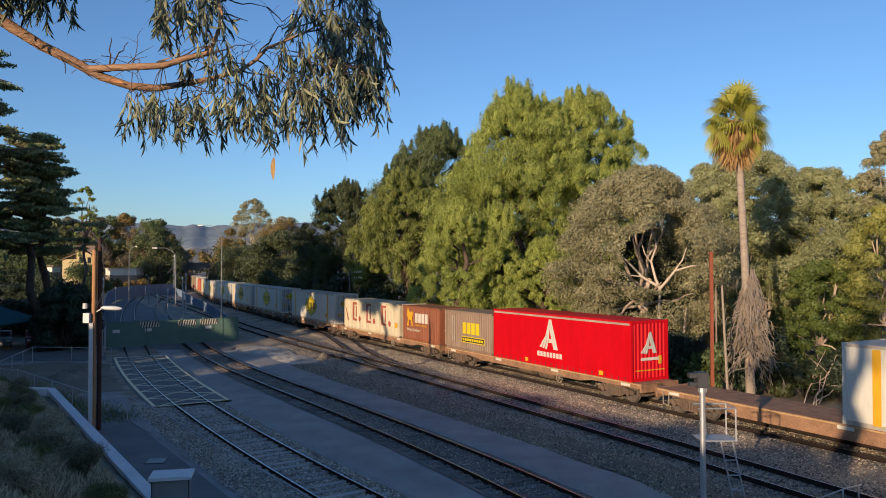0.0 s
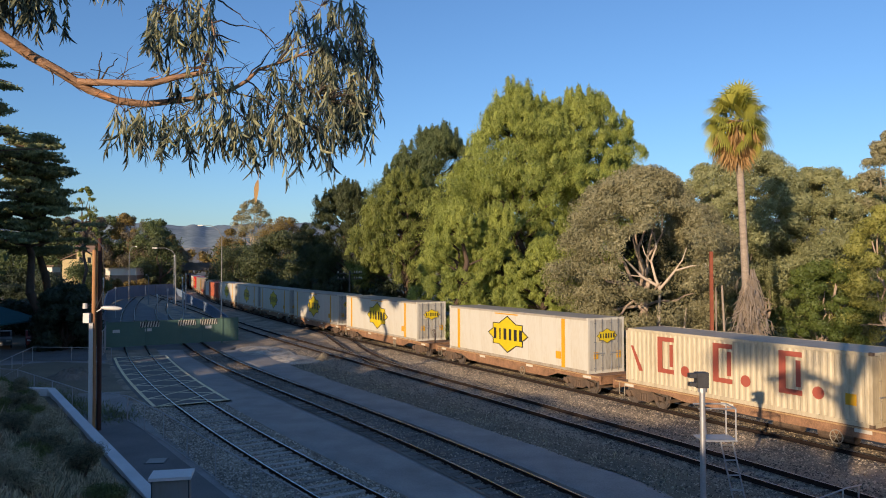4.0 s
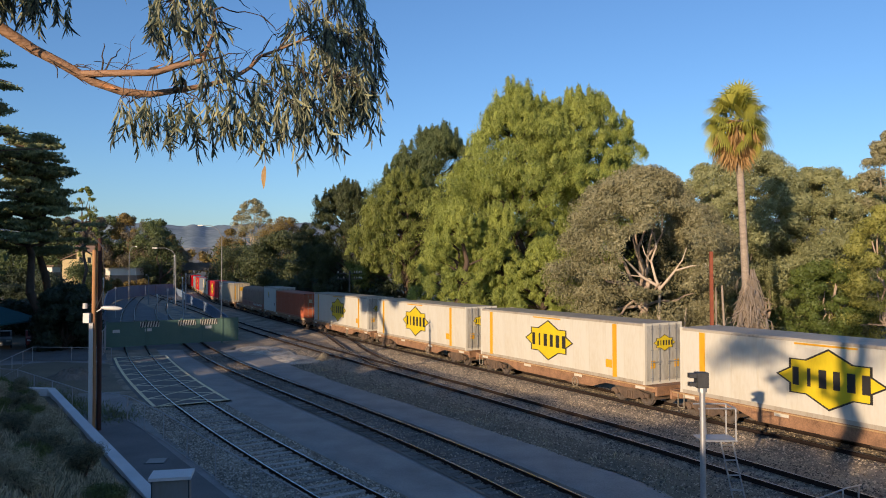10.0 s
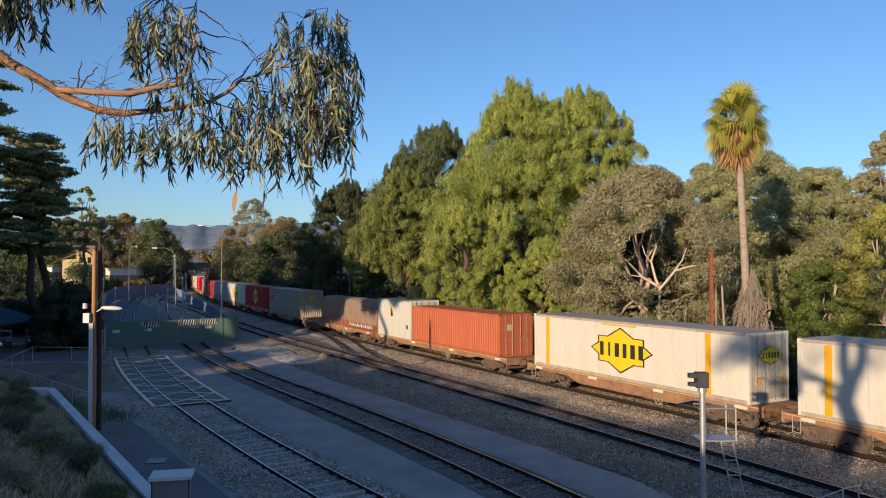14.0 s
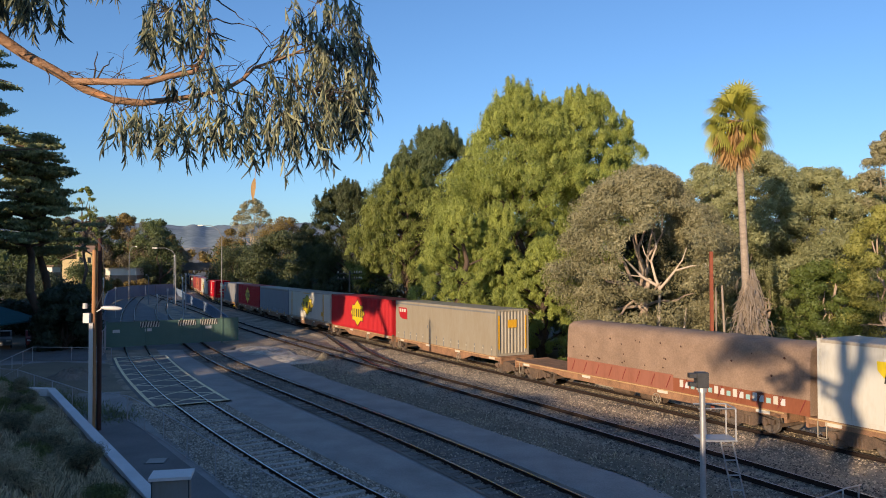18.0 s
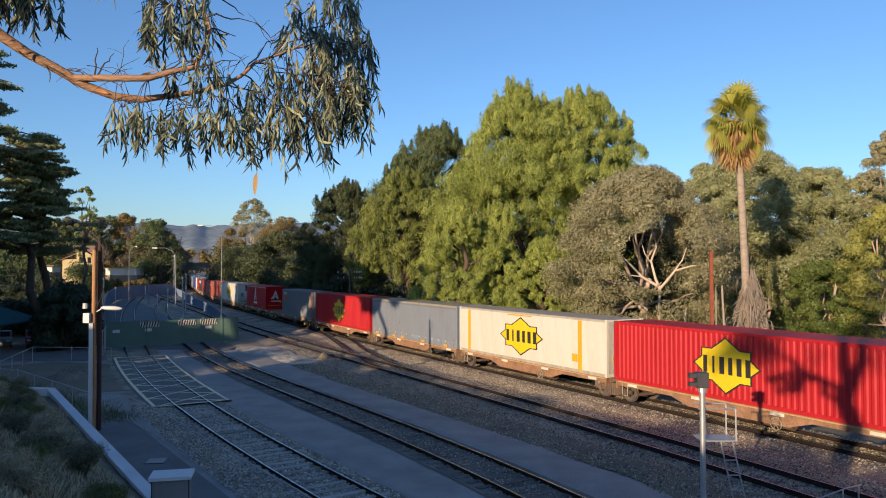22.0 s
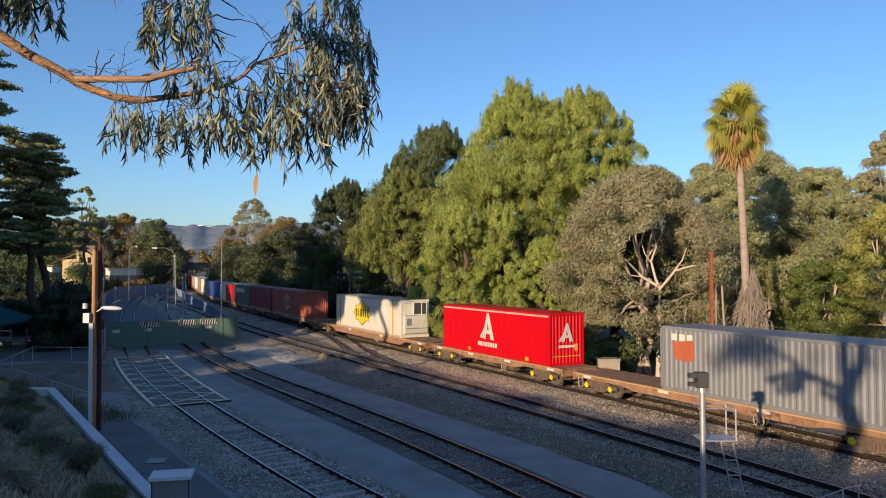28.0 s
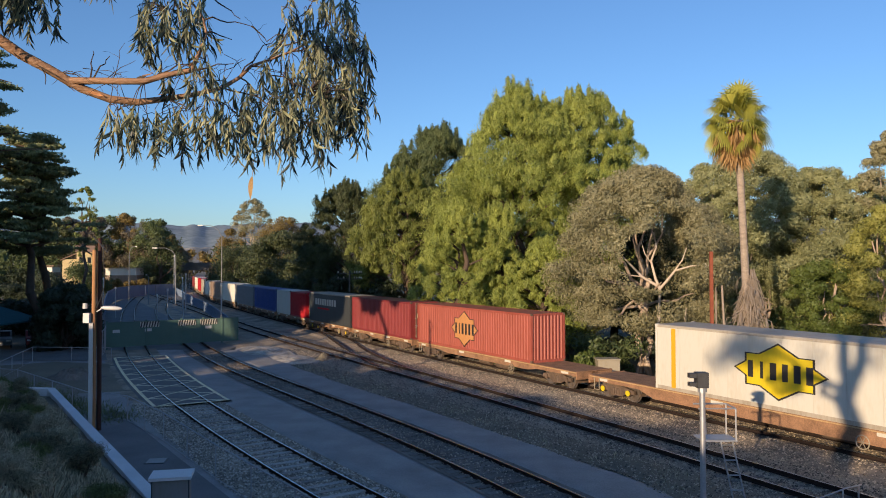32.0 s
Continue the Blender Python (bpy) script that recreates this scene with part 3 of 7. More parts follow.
def freight_container(kind, ln, high, body, roof, name_label, near_end="door", group="containers on the train"):
    """One container: x from -ln/2 (rear) to ln/2 (leading end), the camera side at y = -w/2, its foot at z = 0."""
    t = thing("freight_container", name_label, "shipping container", group=group)
    w, h2, l2 = WIDE / 2, high, ln / 2
    g = Geo()
    flat = kind in ("flat", "curtain", "reefer")
    top_rail = 0.14
    ribs = kind == "corr"
    for sgn in (-1, 1):
        if kind == "tarp":
            continue
        g = Geo()
        if ribs:
            corrugated(g, -l2 + 0.13, l2 - 0.13, 0.16, h2 - top_rail, sgn * (w - 0.008), sgn)
            part("side_wall", g, body, t)
            continue
        n = int(ln / 1.22) if sgn < 0 and kind != "curtain" else 1
        wide = (ln - 0.26) / n
        y = sgn * (w - 0.012)
        g.box(-wide / 2 + 0.004, wide / 2 - 0.004, min(y, y - sgn * 0.03), max(y, y - sgn * 0.03), 0.16, h2 - top_rail)
        pan = part("side_panel", g, body, t)
        pan.location.x = -l2 + 0.13 + wide / 2
        for i in range(1, n):
            ob = new("side_panel", pan.data)
            ob.parent = t
            ob.location.x = -l2 + 0.13 + wide * (i + 0.5)
    if kind == "tarp":
        # a sheeted load: sagging canvas with folds
        nx, prof = 46, []
        rng = random.Random(3)
        for i in range(nx + 1):
            x = -l2 + ln * i / nx
            e = 0.05 * math.sin(i * 1.7) + rng.uniform(-0.02, 0.02)
            ring = [(-w + 0.02, 0.02), (-w - 0.01 + e * 0.5, 0.9), (-w + 0.03 + e * 0.4, h2 - 0.5), (-w + 0.12, h2 - 0.16 + e * 0.6), (-w + 0.4, h2 + e * 0.4),
                    (0, h2 + 0.05 + e * 0.5), (w - 0.4, h2 + e * 0.4), (w - 0.12, h2 - 0.16), (w, h2 - 0.5), (w, 0.02)]
            prof += [(x, a, b) for a, b in ring]
        fs = [(i * 10 + j, (i + 1) * 10 + j, (i + 1) * 10 + j + 1, i * 10 + j + 1) for i in range(nx) for j in range(9)]
        fs += [tuple(range(9, -1, -1)), tuple(range(nx * 10, nx * 10 + 10))]
        part("tarpaulin", Geo().add(prof, fs), M_TARP, t, smooth=True)
        part("side_board", Geo().box(-l2, 0.4, -w - 0.03, -w, 0.0, 0.72), M_SALMON, t, "faded salmon-red side cover")
        part("side_board", Geo().box(0.4, l2, -w - 0.03, -w, 0.0, 0.6), M_BROWN, t)
        spot = random.Random(8)
        for i in range(26):
            x, z, r = spot.uniform(-l2 + 0.3, l2 - 0.3), spot.choice((0.95, 1.35, 1.75, 2.05)) + spot.uniform(-0.06, 0.06), spot.uniform(0.025, 0.055)
            part("eyelet_patch", Geo().prism([(r * math.cos(a), r * math.sin(a)) for a in np.linspace(0, 2 * math.pi, 8)[:-1]], (x, -w - 0.035, z), X, Z, 0.008), M_CREOSOTE, t)
        for i in range(15):
            rop = Geo()
            x = -l2 + 0.4 + i * (ln - 0.8) / 14
            rop.tube([(x, -w - 0.045, 0.1), (x + 0.25, -w - 0.05, 0.62)], 0.018, 5)
            part("tie_strap", rop, M_MAROON, t)
        for i in range(17):
            pl = Geo()
            x = 0.8 + i * 0.32
            pl.box(x, x + 0.2, -w - 0.04, -w - 0.032, 0.24, 0.56 - 0.06 * (i % 3))
            part("lettering_block", pl, (M_COOLWHITE, M_LAMPGREY, M_PALETEAL)[i % 3], t)
        return t
    g = Geo()
    if near_end == "corr":
        corrugated_end(g, -w + 0.12, w - 0.12, 0.16, h2 - 0.12, l2 - 0.02, 1)
    else:
        g.box(l2 - 0.06, l2 - 0.03, -w + 0.12, w - 0.12, 0.16, h2 - 0.12)
    part("end_wall", g, body, t)
    g = Geo()
    corrugated_end(g, -w + 0.12, w - 0.12, 0.16, h2 - 0.12, -l2 + 0.02, -1)
    part("end_wall", g, body, t)
    # roof with a slightly rolled edge
    g = Geo()
    ring = [(-w + 0.004, h2 - top_rail), (-w + 0.004, h2 - 0.06), (-w + 0.05, h2 - 0.015), (0, h2), (w - 0.05, h2 - 0.015), (w - 0.004, h2 - 0.06), (w - 0.004, h2 - top_rail)]
    if not flat:
        ring = [(-w + 0.02, h2 - 0.02), (0, h2 - 0.005), (w - 0.02, h2 - 0.02)]
    vs = [(x, a, b) for x in (-l2 + 0.02, l2 - 0.02) for a, b in ring]
    m = len(ring)
    g.add(vs, [(j, j + 1, m + j + 1, m + j) for j in range(m - 1)] + [tuple(range(m - 1, -1, -1)), tuple(range(m, 2 * m))])
    part("roof", g, roof, t)
    for x in (-l2, l2 - 0.13):
        for y in (-w, w - 0.13):
            part("corner_post", Geo().box(x, x + 0.13, y, y + 0.13, 0.0, h2 - 0.01), body, t)
            for z in (0, h2 - 0.118):
                part("corner_casting", Geo().box(x - 0.004, x + 0.134 + 0.004, y - 0.004, y + 0.134, z, z + 0.122), M_BOGIE if kind == "corr" else body, t)
    for y in (-w, w - 0.07):
        part("bottom_rail", Geo().box(-l2 + 0.13, l2 - 0.13, y + 0.003, y + 0.067, 0.0, 0.16), M_ROOFGREY if body is M_WHITE and flat else body, t)
        if not flat:
            part("top_rail", Geo().box(-l2 + 0.13, l2 - 0.13, y + 0.003, y + 0.067, h2 - top_rail, h2 - 0.01), body, t)
    part("end_sill", Geo().box(l2 - 0.12, l2 - 0.005, -w + 0.13, w - 0.13, 0.0, 0.16), body, t)
    part("end_header", Geo().box(l2 - 0.12, l2 - 0.005, -w + 0.13, w - 0.13, h2 - 0.125, h2 - 0.012), body, t)
    if near_end == "door":
        for y0, y1 in ((-w + 0.13, -0.006), (0.006, w - 0.13)):
            d = part("door", Geo().box(l2 - 0.03, l2 - 0.004, y0, y1, 0.17, h2 - 0.135), M_GRIMYDIMWHITE if body in (M_WHITE, M_COOLWHITE) else body, t)
            for k in (0.28, 0.72):
                y = y0 + (y1 - y0) * k
                bar = Geo().tube([(l2 + 0.03, y, 0.1), (l2 + 0.03, y, h2 - 0.06)], 0.02, 6)
                for z in (0.25, 0.9, 1.6, h2 - 0.3):
                    bar.box(l2 - 0.005, l2 + 0.045, y - 0.05, y + 0.05, z, z + 0.05)
                part("locking_bar", bar, M_SLATE if body is M_WHITE else M_OLIVE, d, "upright locking bar")
            hb = Geo().box(l2 + 0.03, l2 + 0.06, y0 + 0.2, y1 - 0.2, 1.02, 1.07)
            part("handle", hb, M_GALV, d)
            if y0 < 0:
                part("placard", Geo().box(l2 + 0.0, l2 + 0.012, y0 + 0.4, y0 + 0.72, 1.62, 1.98), M_CREAM, d, "pale data plate")
    return t


def stripes(t, ln, high, xs, wd=0.3):
    for x in xs:
        part("stripe", Geo().box(x - wd / 2, x + wd / 2, -WIDE / 2 - 0.004, -WIDE / 2 + 0.01, 0.12, high - 0.16), M_AMBER, t, "amber painted upright stripe")


def swept_mark(origin, ux, uy, k, depth):
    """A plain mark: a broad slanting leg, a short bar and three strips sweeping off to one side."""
    g = Geo()
    for poly in ([(0.0, 1.0), (0.2, 1.0), (0.84, -0.8), (0.42, -0.8), (0.06, 0.3)],
                 [(-0.1, -0.42), (0.3, -0.42), (0.22, -0.18), (-0.02, -0.18)]):
        g.prism([(x * k, z * k) for x, z in poly], origin, ux, uy, depth)
    for j in range(3):
        foot, wd = -0.98 + 0.27 * j, 0.19
        mid = -0.36 + 0.12 * j
        poly = [(foot, -0.72 - 0.04 * j), (foot + wd, -0.76 - 0.04 * j), (mid + 0.1, -0.05), (0.03 + 0.02 * j, 0.98 - 0.1 * j), (-0.02 + 0.02 * j, 0.98 - 0.1 * j), (mid, 0.0)]
        g.prism([(x * k, z * k) for x, z in poly], origin, ux, uy, depth)
    return g


X, Z, Y = (1, 0, 0), (0, 0, 1), (0, 1, 0)
SIDE_Y = -WIDE / 2


def small_block(t, x, z, wd, hg, material, name="lettering_block"):
    part(name, Geo().box(x - wd / 2, x + wd / 2, SIDE_Y - 0.006, SIDE_Y + 0.02, z - hg / 2, z + hg / 2), material, t)


def white_star(ln=14.63, high=2.9):
    t = freight_container("flat", ln, high, M_WHITE, M_ROOFGREY, "white panelled long container with a yellow star emblem")
    star_emblem(t, (-0.2, SIDE_Y, 1.47), X, Z, 2.2, 1.13)
    stripes(t, ln, high, (-ln / 2 + 1.25, ln / 2 - 2.1))
    part("marker_plate", Geo().box(-1.6, 0.9, SIDE_Y - 0.004, SIDE_Y + 0.01, high - 0.24, high - 0.17), M_AMBER, t)
    part("marker_plate", Geo().box(ln / 2 - 2.75, ln / 2 - 2.3, SIDE_Y - 0.004, SIDE_Y + 0.01, 0.55, 0.95), M_AMBER, t)
    star_emblem(t, (ln / 2 + 0.05, 0.0, 1.95), Y, Z, 0.72, 0.4)
    for y in (-0.85, 0.7):
        part("marker_plate", Geo().box(ln / 2 - 0.004, ln / 2 + 0.012, y, y + 0.28, 0.75, 1.12), M_AMBER, t)
    return t


def red_curtain(ln=12.19, high=2.95):
    t = freight_container("curtain", ln, high, M_RED, M_RED, "bright red curtain-sided container with a white mark", near_end="corr")
    part("top_rail", Geo().box(-ln / 2 + 0.1, ln / 2 - 0.1, SIDE_Y - 0.012, SIDE_Y + 0.03, high - 0.22, high - 0.12), M_ROOFGREY, t, "grey aluminium curtain rail")
    part("mark", swept_mark((-0.4, SIDE_Y, 1.72), X, Z, 0.92, 0.008), M_COOLWHITE, t, "white tapering mark")
    for i in range(8):
        small_block(t, -1.42 + i * 0.29, 0.66, 0.2, 0.27, M_COOLWHITE)
    part("mark", swept_mark((ln / 2, -0.05, 1.8), Y, Z, 0.58, 0.02), M_COOLWHITE, t, "white tapering mark")
    part("lettering_block", Geo().box(ln / 2, ln / 2 + 0.02, -0.6, 0.6, 1.0, 1.14), M_WHITE, t)
    part("marker_plate", Geo().box(ln / 2, ln / 2 + 0.02, 0.55, 0.75, 0.8, 1.2), M_AMBER, t)
    part("marker_strip", Geo().box(ln / 2, ln / 2 + 0.02, -0.95, 0.95, 0.5, 0.55), M_AMBER, t)
    g = Geo()
    for i in range(24):
        x = -ln / 2 + 0.4 + i * (ln - 0.8) / 23
        part("curtain_strap", Geo().box(x - 0.03, x + 0.03, SIDE_Y - 0.012, SIDE_Y + 0.01, 0.03, 0.22), M_MAROON, t)
    for x in (-2.6, 3.9):
        small_block(t, x, 0.2, 0.3, 0.22, M_AMBER, "marker_plate")
    return t


def ribbed(ln, high, body, label, star=False, roof=None, near_end="door"):
    t = freight_container("corr", ln, high, body, roof or body, label, near_end)
    if star:
        faded = body is M_OXIDE
        star_emblem(t, (-0.4, SIDE_Y, high / 2), X, Z, 1.75, 1.2, M_FADEDEMBLEM if faded else M_YELLOW)
    return t


def smooth_grey(ln=14.63, high=2.9, body=M_GREY, roof=M_OLIVE, tag=M_RED2, label="", end_mark=True):
    t = freight_container("curtain", ln, high, body, roof, label, near_end="corr")
    part("top_rail", Geo().box(-ln / 2 + 0.1, ln / 2 - 0.1, SIDE_Y - 0.012, SIDE_Y + 0.03, high - 0.26, high - 0.16), M_SLATE, t, "dark curtain rail")
    if tag:
        leaf_mark = [(-0.76, 0.42), (0.5, 0.44), (0.68, 0.36), (0.76, 0.2), (0.76, -0.46), (-0.1, -0.44), (-0.42, -0.34), (-0.62, -0.12), (-0.72, 0.15)]
        part("mark", Geo().prism(leaf_mark, (-ln / 2 + 1.28, SIDE_Y + 0.004, high - 0.93), X, Z, 0.01), tag, t, "leaf-shaped painted mark")
        for i in range(3):
            x = -ln / 2 + 0.72 + i * 0.4
            part("lettering_block", Geo().box(x, x + 0.26, SIDE_Y - 0.01, SIDE_Y, high - 0.85, high - 0.6), M_WHITE, t)
    for i in range(14):
        x = -ln / 2 + 0.5 + i * (ln - 1.0) / 13
        st = part("curtain_strap", Geo().box(x - 0.025, x + 0.025, SIDE_Y - 0.014, SIDE_Y + 0.01, 0.02, 0.6), M_SLATE if i % 5 else M_OLIVE, t)
        part("buckle", Geo().box(x - 0.035, x + 0.035, SIDE_Y - 0.03, SIDE_Y - 0.014, 0.36, 0.44), M_WHITE, st)
    for x, z, r in ((-1.9, 1.2, 0.1),):
        part("patch", Geo().prism([(r * math.cos(a), r * 1.3 * math.sin(a)) for a in np.linspace(0, 2 * math.pi, 9)[:-1]], (x, SIDE_Y + 0.006, z), X, Z, 0.008), M_SLATE, t, "dark repair patch")
    if end_mark:
        part("mark", Geo().box(ln / 2, ln / 2 + 0.02, -0.35, 0.3, 1.75, 2.25), M_AMBER, t)
        for y in (-1.05, 0.95):
            part("marker_strip", Geo().box(ln / 2 + 0.002, ln / 2 + 0.03, y, y + 0.08, 0.4, 2.5), M_AMBER, t)
    return t


def reefer_star(ln=14.63, high=2.95):
    t = freight_container("reefer", ln, high, M_WHITE, M_ROOFGREY, "white refrigerated container with star emblem and cooling unit", near_end="flat")
    star_emblem(t, (-0.8, SIDE_Y, 1.5), X, Z, 2.1, 1.12)
    stripes(t, ln, high, (-ln / 2 + 1.1, ln / 2 - 1.6), 0.25)
    x = ln / 2
    u = part("cooling_unit", Geo().box(x - 0.005, x + 0.05, -1.05, 1.05, 0.25, 2.78), M_WHITE, t, "white refrigeration unit on the end wall")
    nose = Geo()
    ring = [(0.05, 0.3), (0.2, 0.32), (0.24, 0.42), (0.24, 1.35), (0.22, 1.55), (0.14, 1.68), (0.05, 1.72)]
    m = len(ring)
    nose.add([(x + a, y, z) for y in (-0.98, 0.98) for a, z in ring], [(j, j + 1, m + j + 1, m + j) for j in range(m - 1)] + [tuple(range(m)), tuple(range(2 * m - 1, m - 1, -1))])
    part("housing", nose, M_COOLWHITE, u, "rounded white lower housing", smooth=True)
    part("fan_grille", Geo().box(x + 0.05, x + 0.075, -0.12, 0.95, 1.82, 2.68), M_DARKBOX, u)
    for y in (-0.2, 0.5, 0.95):
        part("frame_bar", Geo().box(x + 0.05, x + 0.13, y, y + 0.06, 1.74, 2.74), M_WHITE, u)
    for z in (1.74, 2.7):
        part("frame_bar", Geo().box(x + 0.05, x + 0.14, -1.0, 1.02, z, z + 0.06), M_WHITE, u)
    part("control_panel", Geo().box(x + 0.23, x + 0.25, -0.82, -0.42, 0.95, 1.5), M_SLATE, u, "dark control panel")
    part("pipe", Geo().tube([(x + 0.27, -0.95, 0.75), (x + 0.3, 0.0, 0.72), (x + 0.27, 0.95, 0.75)], 0.025, 6), M_GALV, u)
    return t


def small_reefer(ln=6.1, high=2.95):
    t = freight_container("flat", ln, high, M_COOLWHITE, M_ROOFGREY, "white insulated short container with a small dark badge")
    part("badge", Geo().prism([(-0.3, 0.36), (0.0, 0.36), (0.1, 0.1), (-0.05, -0.2), (-0.28, 0.05)], (-0.5, SIDE_Y - 0.005, 2.0), X, Z, 0.01), M_YELLOW, t, "yellow torn badge")
    part("mark", Geo().prism([(-0.1, -0.36), (0.26, -0.36), (0.2, 0.0), (0.02, 0.3), (-0.04, 0.0)], (-0.45, SIDE_Y - 0.016, 1.98), X, Z, 0.006), M_INK, t)
    small_block(t, 2.4, 0.9, 0.25, 0.3, M_DARKBOX, "vent")
    return t


def text_part(words, size, x, z, material, parent):
    cu = bpy.data.curves.new("words", "FONT")
    cu.body, cu.size, cu.align_x, cu.extrude = words, size, "LEFT", 0.004
    ob = new("lettering", cu)
    me = bpy.data.meshes.new_from_object(ob)
    bpy.data.objects.remove(ob)
    me.materials.append(material)
    ob = new("lettering", me)
    ob.parent = parent
    ob.matrix_basis = pose(x, SIDE_Y - 0.012, z, 90, 0, 0)
    ob["label"] = "painted words on the container side"
    return ob


def brown_box():
    t = ribbed(6.06, 2.6, M_BROWN, "red-brown ribbed short storage container with yellow emblem")
    part("emblem", Geo().prism([(-0.55, -0.7), (-0.4, -0.1), (-0.6, 0.1), (-0.45, 0.75), (-0.05, 0.3), (0.3, 0.45), (0.5, 0.3), (0.3, -0.05), (0.45, -0.7), (0.25, -0.7), (0.1, -0.25), (-0.25, -0.25), (-0.3, -0.7)], (-1.75, SIDE_Y - 0.004, 1.75), X, Z, 0.008), M_AMBER, t, "golden winged beast silhouette")
    for i in range(4):
        small_block(t, -0.75 + i * 0.55, 1.72, 0.42, 0.7, M_WHITE)
    text_part("Storage Container", 0.3, -2.3, 0.72, M_WHITE, t)
    text_part("REMOVALS & STORAGE", 0.19, -1.0, 1.12, M_AMBER, t)
    return t


def taupe_box():
    t = ribbed(6.06, 2.6, M_TAUPE, "grey-brown ribbed short container with yellow lettering blocks", near_end="corr")
    for i in range(4):
        small_block(t, -0.5 + i * 0.55, 1.5, 0.42, 0.75, M_YELLOW)
    part("border", Geo().box(-0.85, 2.0, SIDE_Y - 0.006, SIDE_Y + 0.02, 0.55, 0.95), M_YELLOW, t)
    part("panel", Geo().box(-0.8, 1.95, SIDE_Y - 0.01, SIDE_Y + 0.02, 0.6, 0.9), M_INK, t)
    for i in range(9):
        part("lettering_block", Geo().box(-0.7 + i * 0.29, -0.48 + i * 0.29, SIDE_Y - 0.014, SIDE_Y, 0.67, 0.83), M_YELLOW, t)
    for x in (-2.1, -1.8):
        small_block(t, x, 1.4, 0.1, 1.7, M_ROOFGREY, "locking_rod")
    return t


def letter_box():
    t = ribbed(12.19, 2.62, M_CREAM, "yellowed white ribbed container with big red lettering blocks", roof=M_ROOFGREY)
    # plain tall red blocks with round stops between them
    for x in (-3.5, -0.3, 2.9):
        block = Geo()
        for x0, x1, z0, z1 in ((-0.5, -0.2, -0.82, 0.82), (0.24, 0.44, -0.5, 0.5), (-0.2, 0.5, 0.62, 0.82), (-0.2, 0.5, -0.82, -0.62)):
            block.box(x + x0, x + x1, SIDE_Y - 0.008, SIDE_Y, 1.55 + z0, 1.55 + z1)
        part("lettering_block", block, M_FADEDRED, t, "tall faded red open lettering block")
        n = 12
        part("lettering_stop", Geo().prism([(0.24 * math.cos(2 * math.pi * i / n), 0.24 * math.sin(2 * math.pi * i / n)) for i in range(n)], (x + 1.15, SIDE_Y - 0.0, 0.95), X, Z, 0.008), M_FADEDRED, t)
    part("mark", Geo().prism([(-0.35, 0.6), (-0.2, 0.6), (0.45, -0.55), (0.2, -0.55)], (-5.4, SIDE_Y, 1.2), X, Z, 0.008), M_FADEDRED, t)
    small_block(t, 5.3, 0.9, 0.4, 0.4, M_AMBER, "marker_plate")
    return t


def dark_box():
    t = freight_container("curtain", 12.19, 2.9, M_BLACK, M_ROOFGREY, "near-black curtain-sided container with white lettering blocks", near_end="corr")
    for i in range(9):
        small_block(t, -3.9 + i * 0.72, 2.0, 0.5, 0.62, M_WHITE)
    small_block(t, -1.6, 1.35, 3.6, 0.16, M_RED, "stripe")
    return t


def spoked_wheel(g, c, r, m=None):
    """A hand brake wheel standing in the plane of x and z."""
    c = Vector(c)
    ring = [c + Vector((math.cos(a), 0, math.sin(a))) * r for a in np.linspace(0, 2 * math.pi, 13)]
    g.tube(ring, 0.022, 5, caps=False)
    for a in np.linspace(0, math.pi, 4)[:-1]:
        d = Vector((math.cos(a), 0, math.sin(a))) * r
        g.tube([c - d, c + d], 0.016, 4)


def wheel_geo():
    g = Geo()
    ring = [(0.46, -0.075), (0.46, 0.03), (0.485, 0.04), (0.485, 0.065), (0.4, 0.065), (0.38, 0.03), (0.2, 0.01), (0.16, 0.05), (0.09, 0.06),
            (0.09, -0.08), (0.16, -0.07), (0.2, -0.03), (0.38, -0.05), (0.4, -0.075)]
    n, m = 16, len(ring)
    vs = [(r * math.cos(2 * math.pi * i / n), y, r * math.sin(2 * math.pi * i / n)) for i in range(n) for r, y in ring]
    fs = [(i * m + j, i * m + (j + 1) % m, ((i + 1) % n) * m + (j + 1) % m, ((i + 1) % n) * m + j) for i in range(n) for j in range(m)]
    g.add(vs, fs)
    for i in range(5):
        a = 2 * math.pi * i / 5
        g.box(0.2, 0.38, -0.085, -0.03, -0.02, 0.02, Matrix.Rotation(a, 4, "Y"))
    return g


SHARED = {}


def shared(key, build, material):
    if key not in SHARED:
        ob = part(key, build(), material)
        SHARED[key] = ob.data
        bpy.data.objects.remove(ob)
    return SHARED[key]


def bogie_frame():
    g = Geo()
    for y in (-1.0, 1.0):
        s = 1 if y > 0 else -1
        poly = [(-1.25, 0.42), (-1.25, 0.6), (-0.75, 0.66), (-0.4, 0.78), (0.4, 0.78), (0.75, 0.66), (1.25, 0.6), (1.25, 0.42), (0.7, 0.4), (0.35, 0.22), (-0.35, 0.22), (-0.7, 0.4)]
        g.prism(poly, (0, y + 0.06, 0), X, Z, 0.12)
        for x in (-0.16, 0, 0.16):
            g.tube([(x, y - 0.09, 0.28), (x, y - 0.09, 0.6)], 0.055, 8)
        for x in (-0.9, 0.9):
            g.tube([(x, y - 0.14, 0.46), (x, y + 0.1, 0.46)], 0.13, 10)
    g.box(-0.22, 0.22, -1.05, 1.05, 0.45, 0.82)
    for x in (-0.9, 0.9):
        g.tube([(x, -0.8, 0.46), (x, 0.8, 0.46)], 0.08, 8)
    g.box(-1.5, -1.42, -0.9, 0.9, 0.35, 0.5)
    g.box(1.42, 1.5, -0.9, 0.9, 0.35, 0.5)
    return g


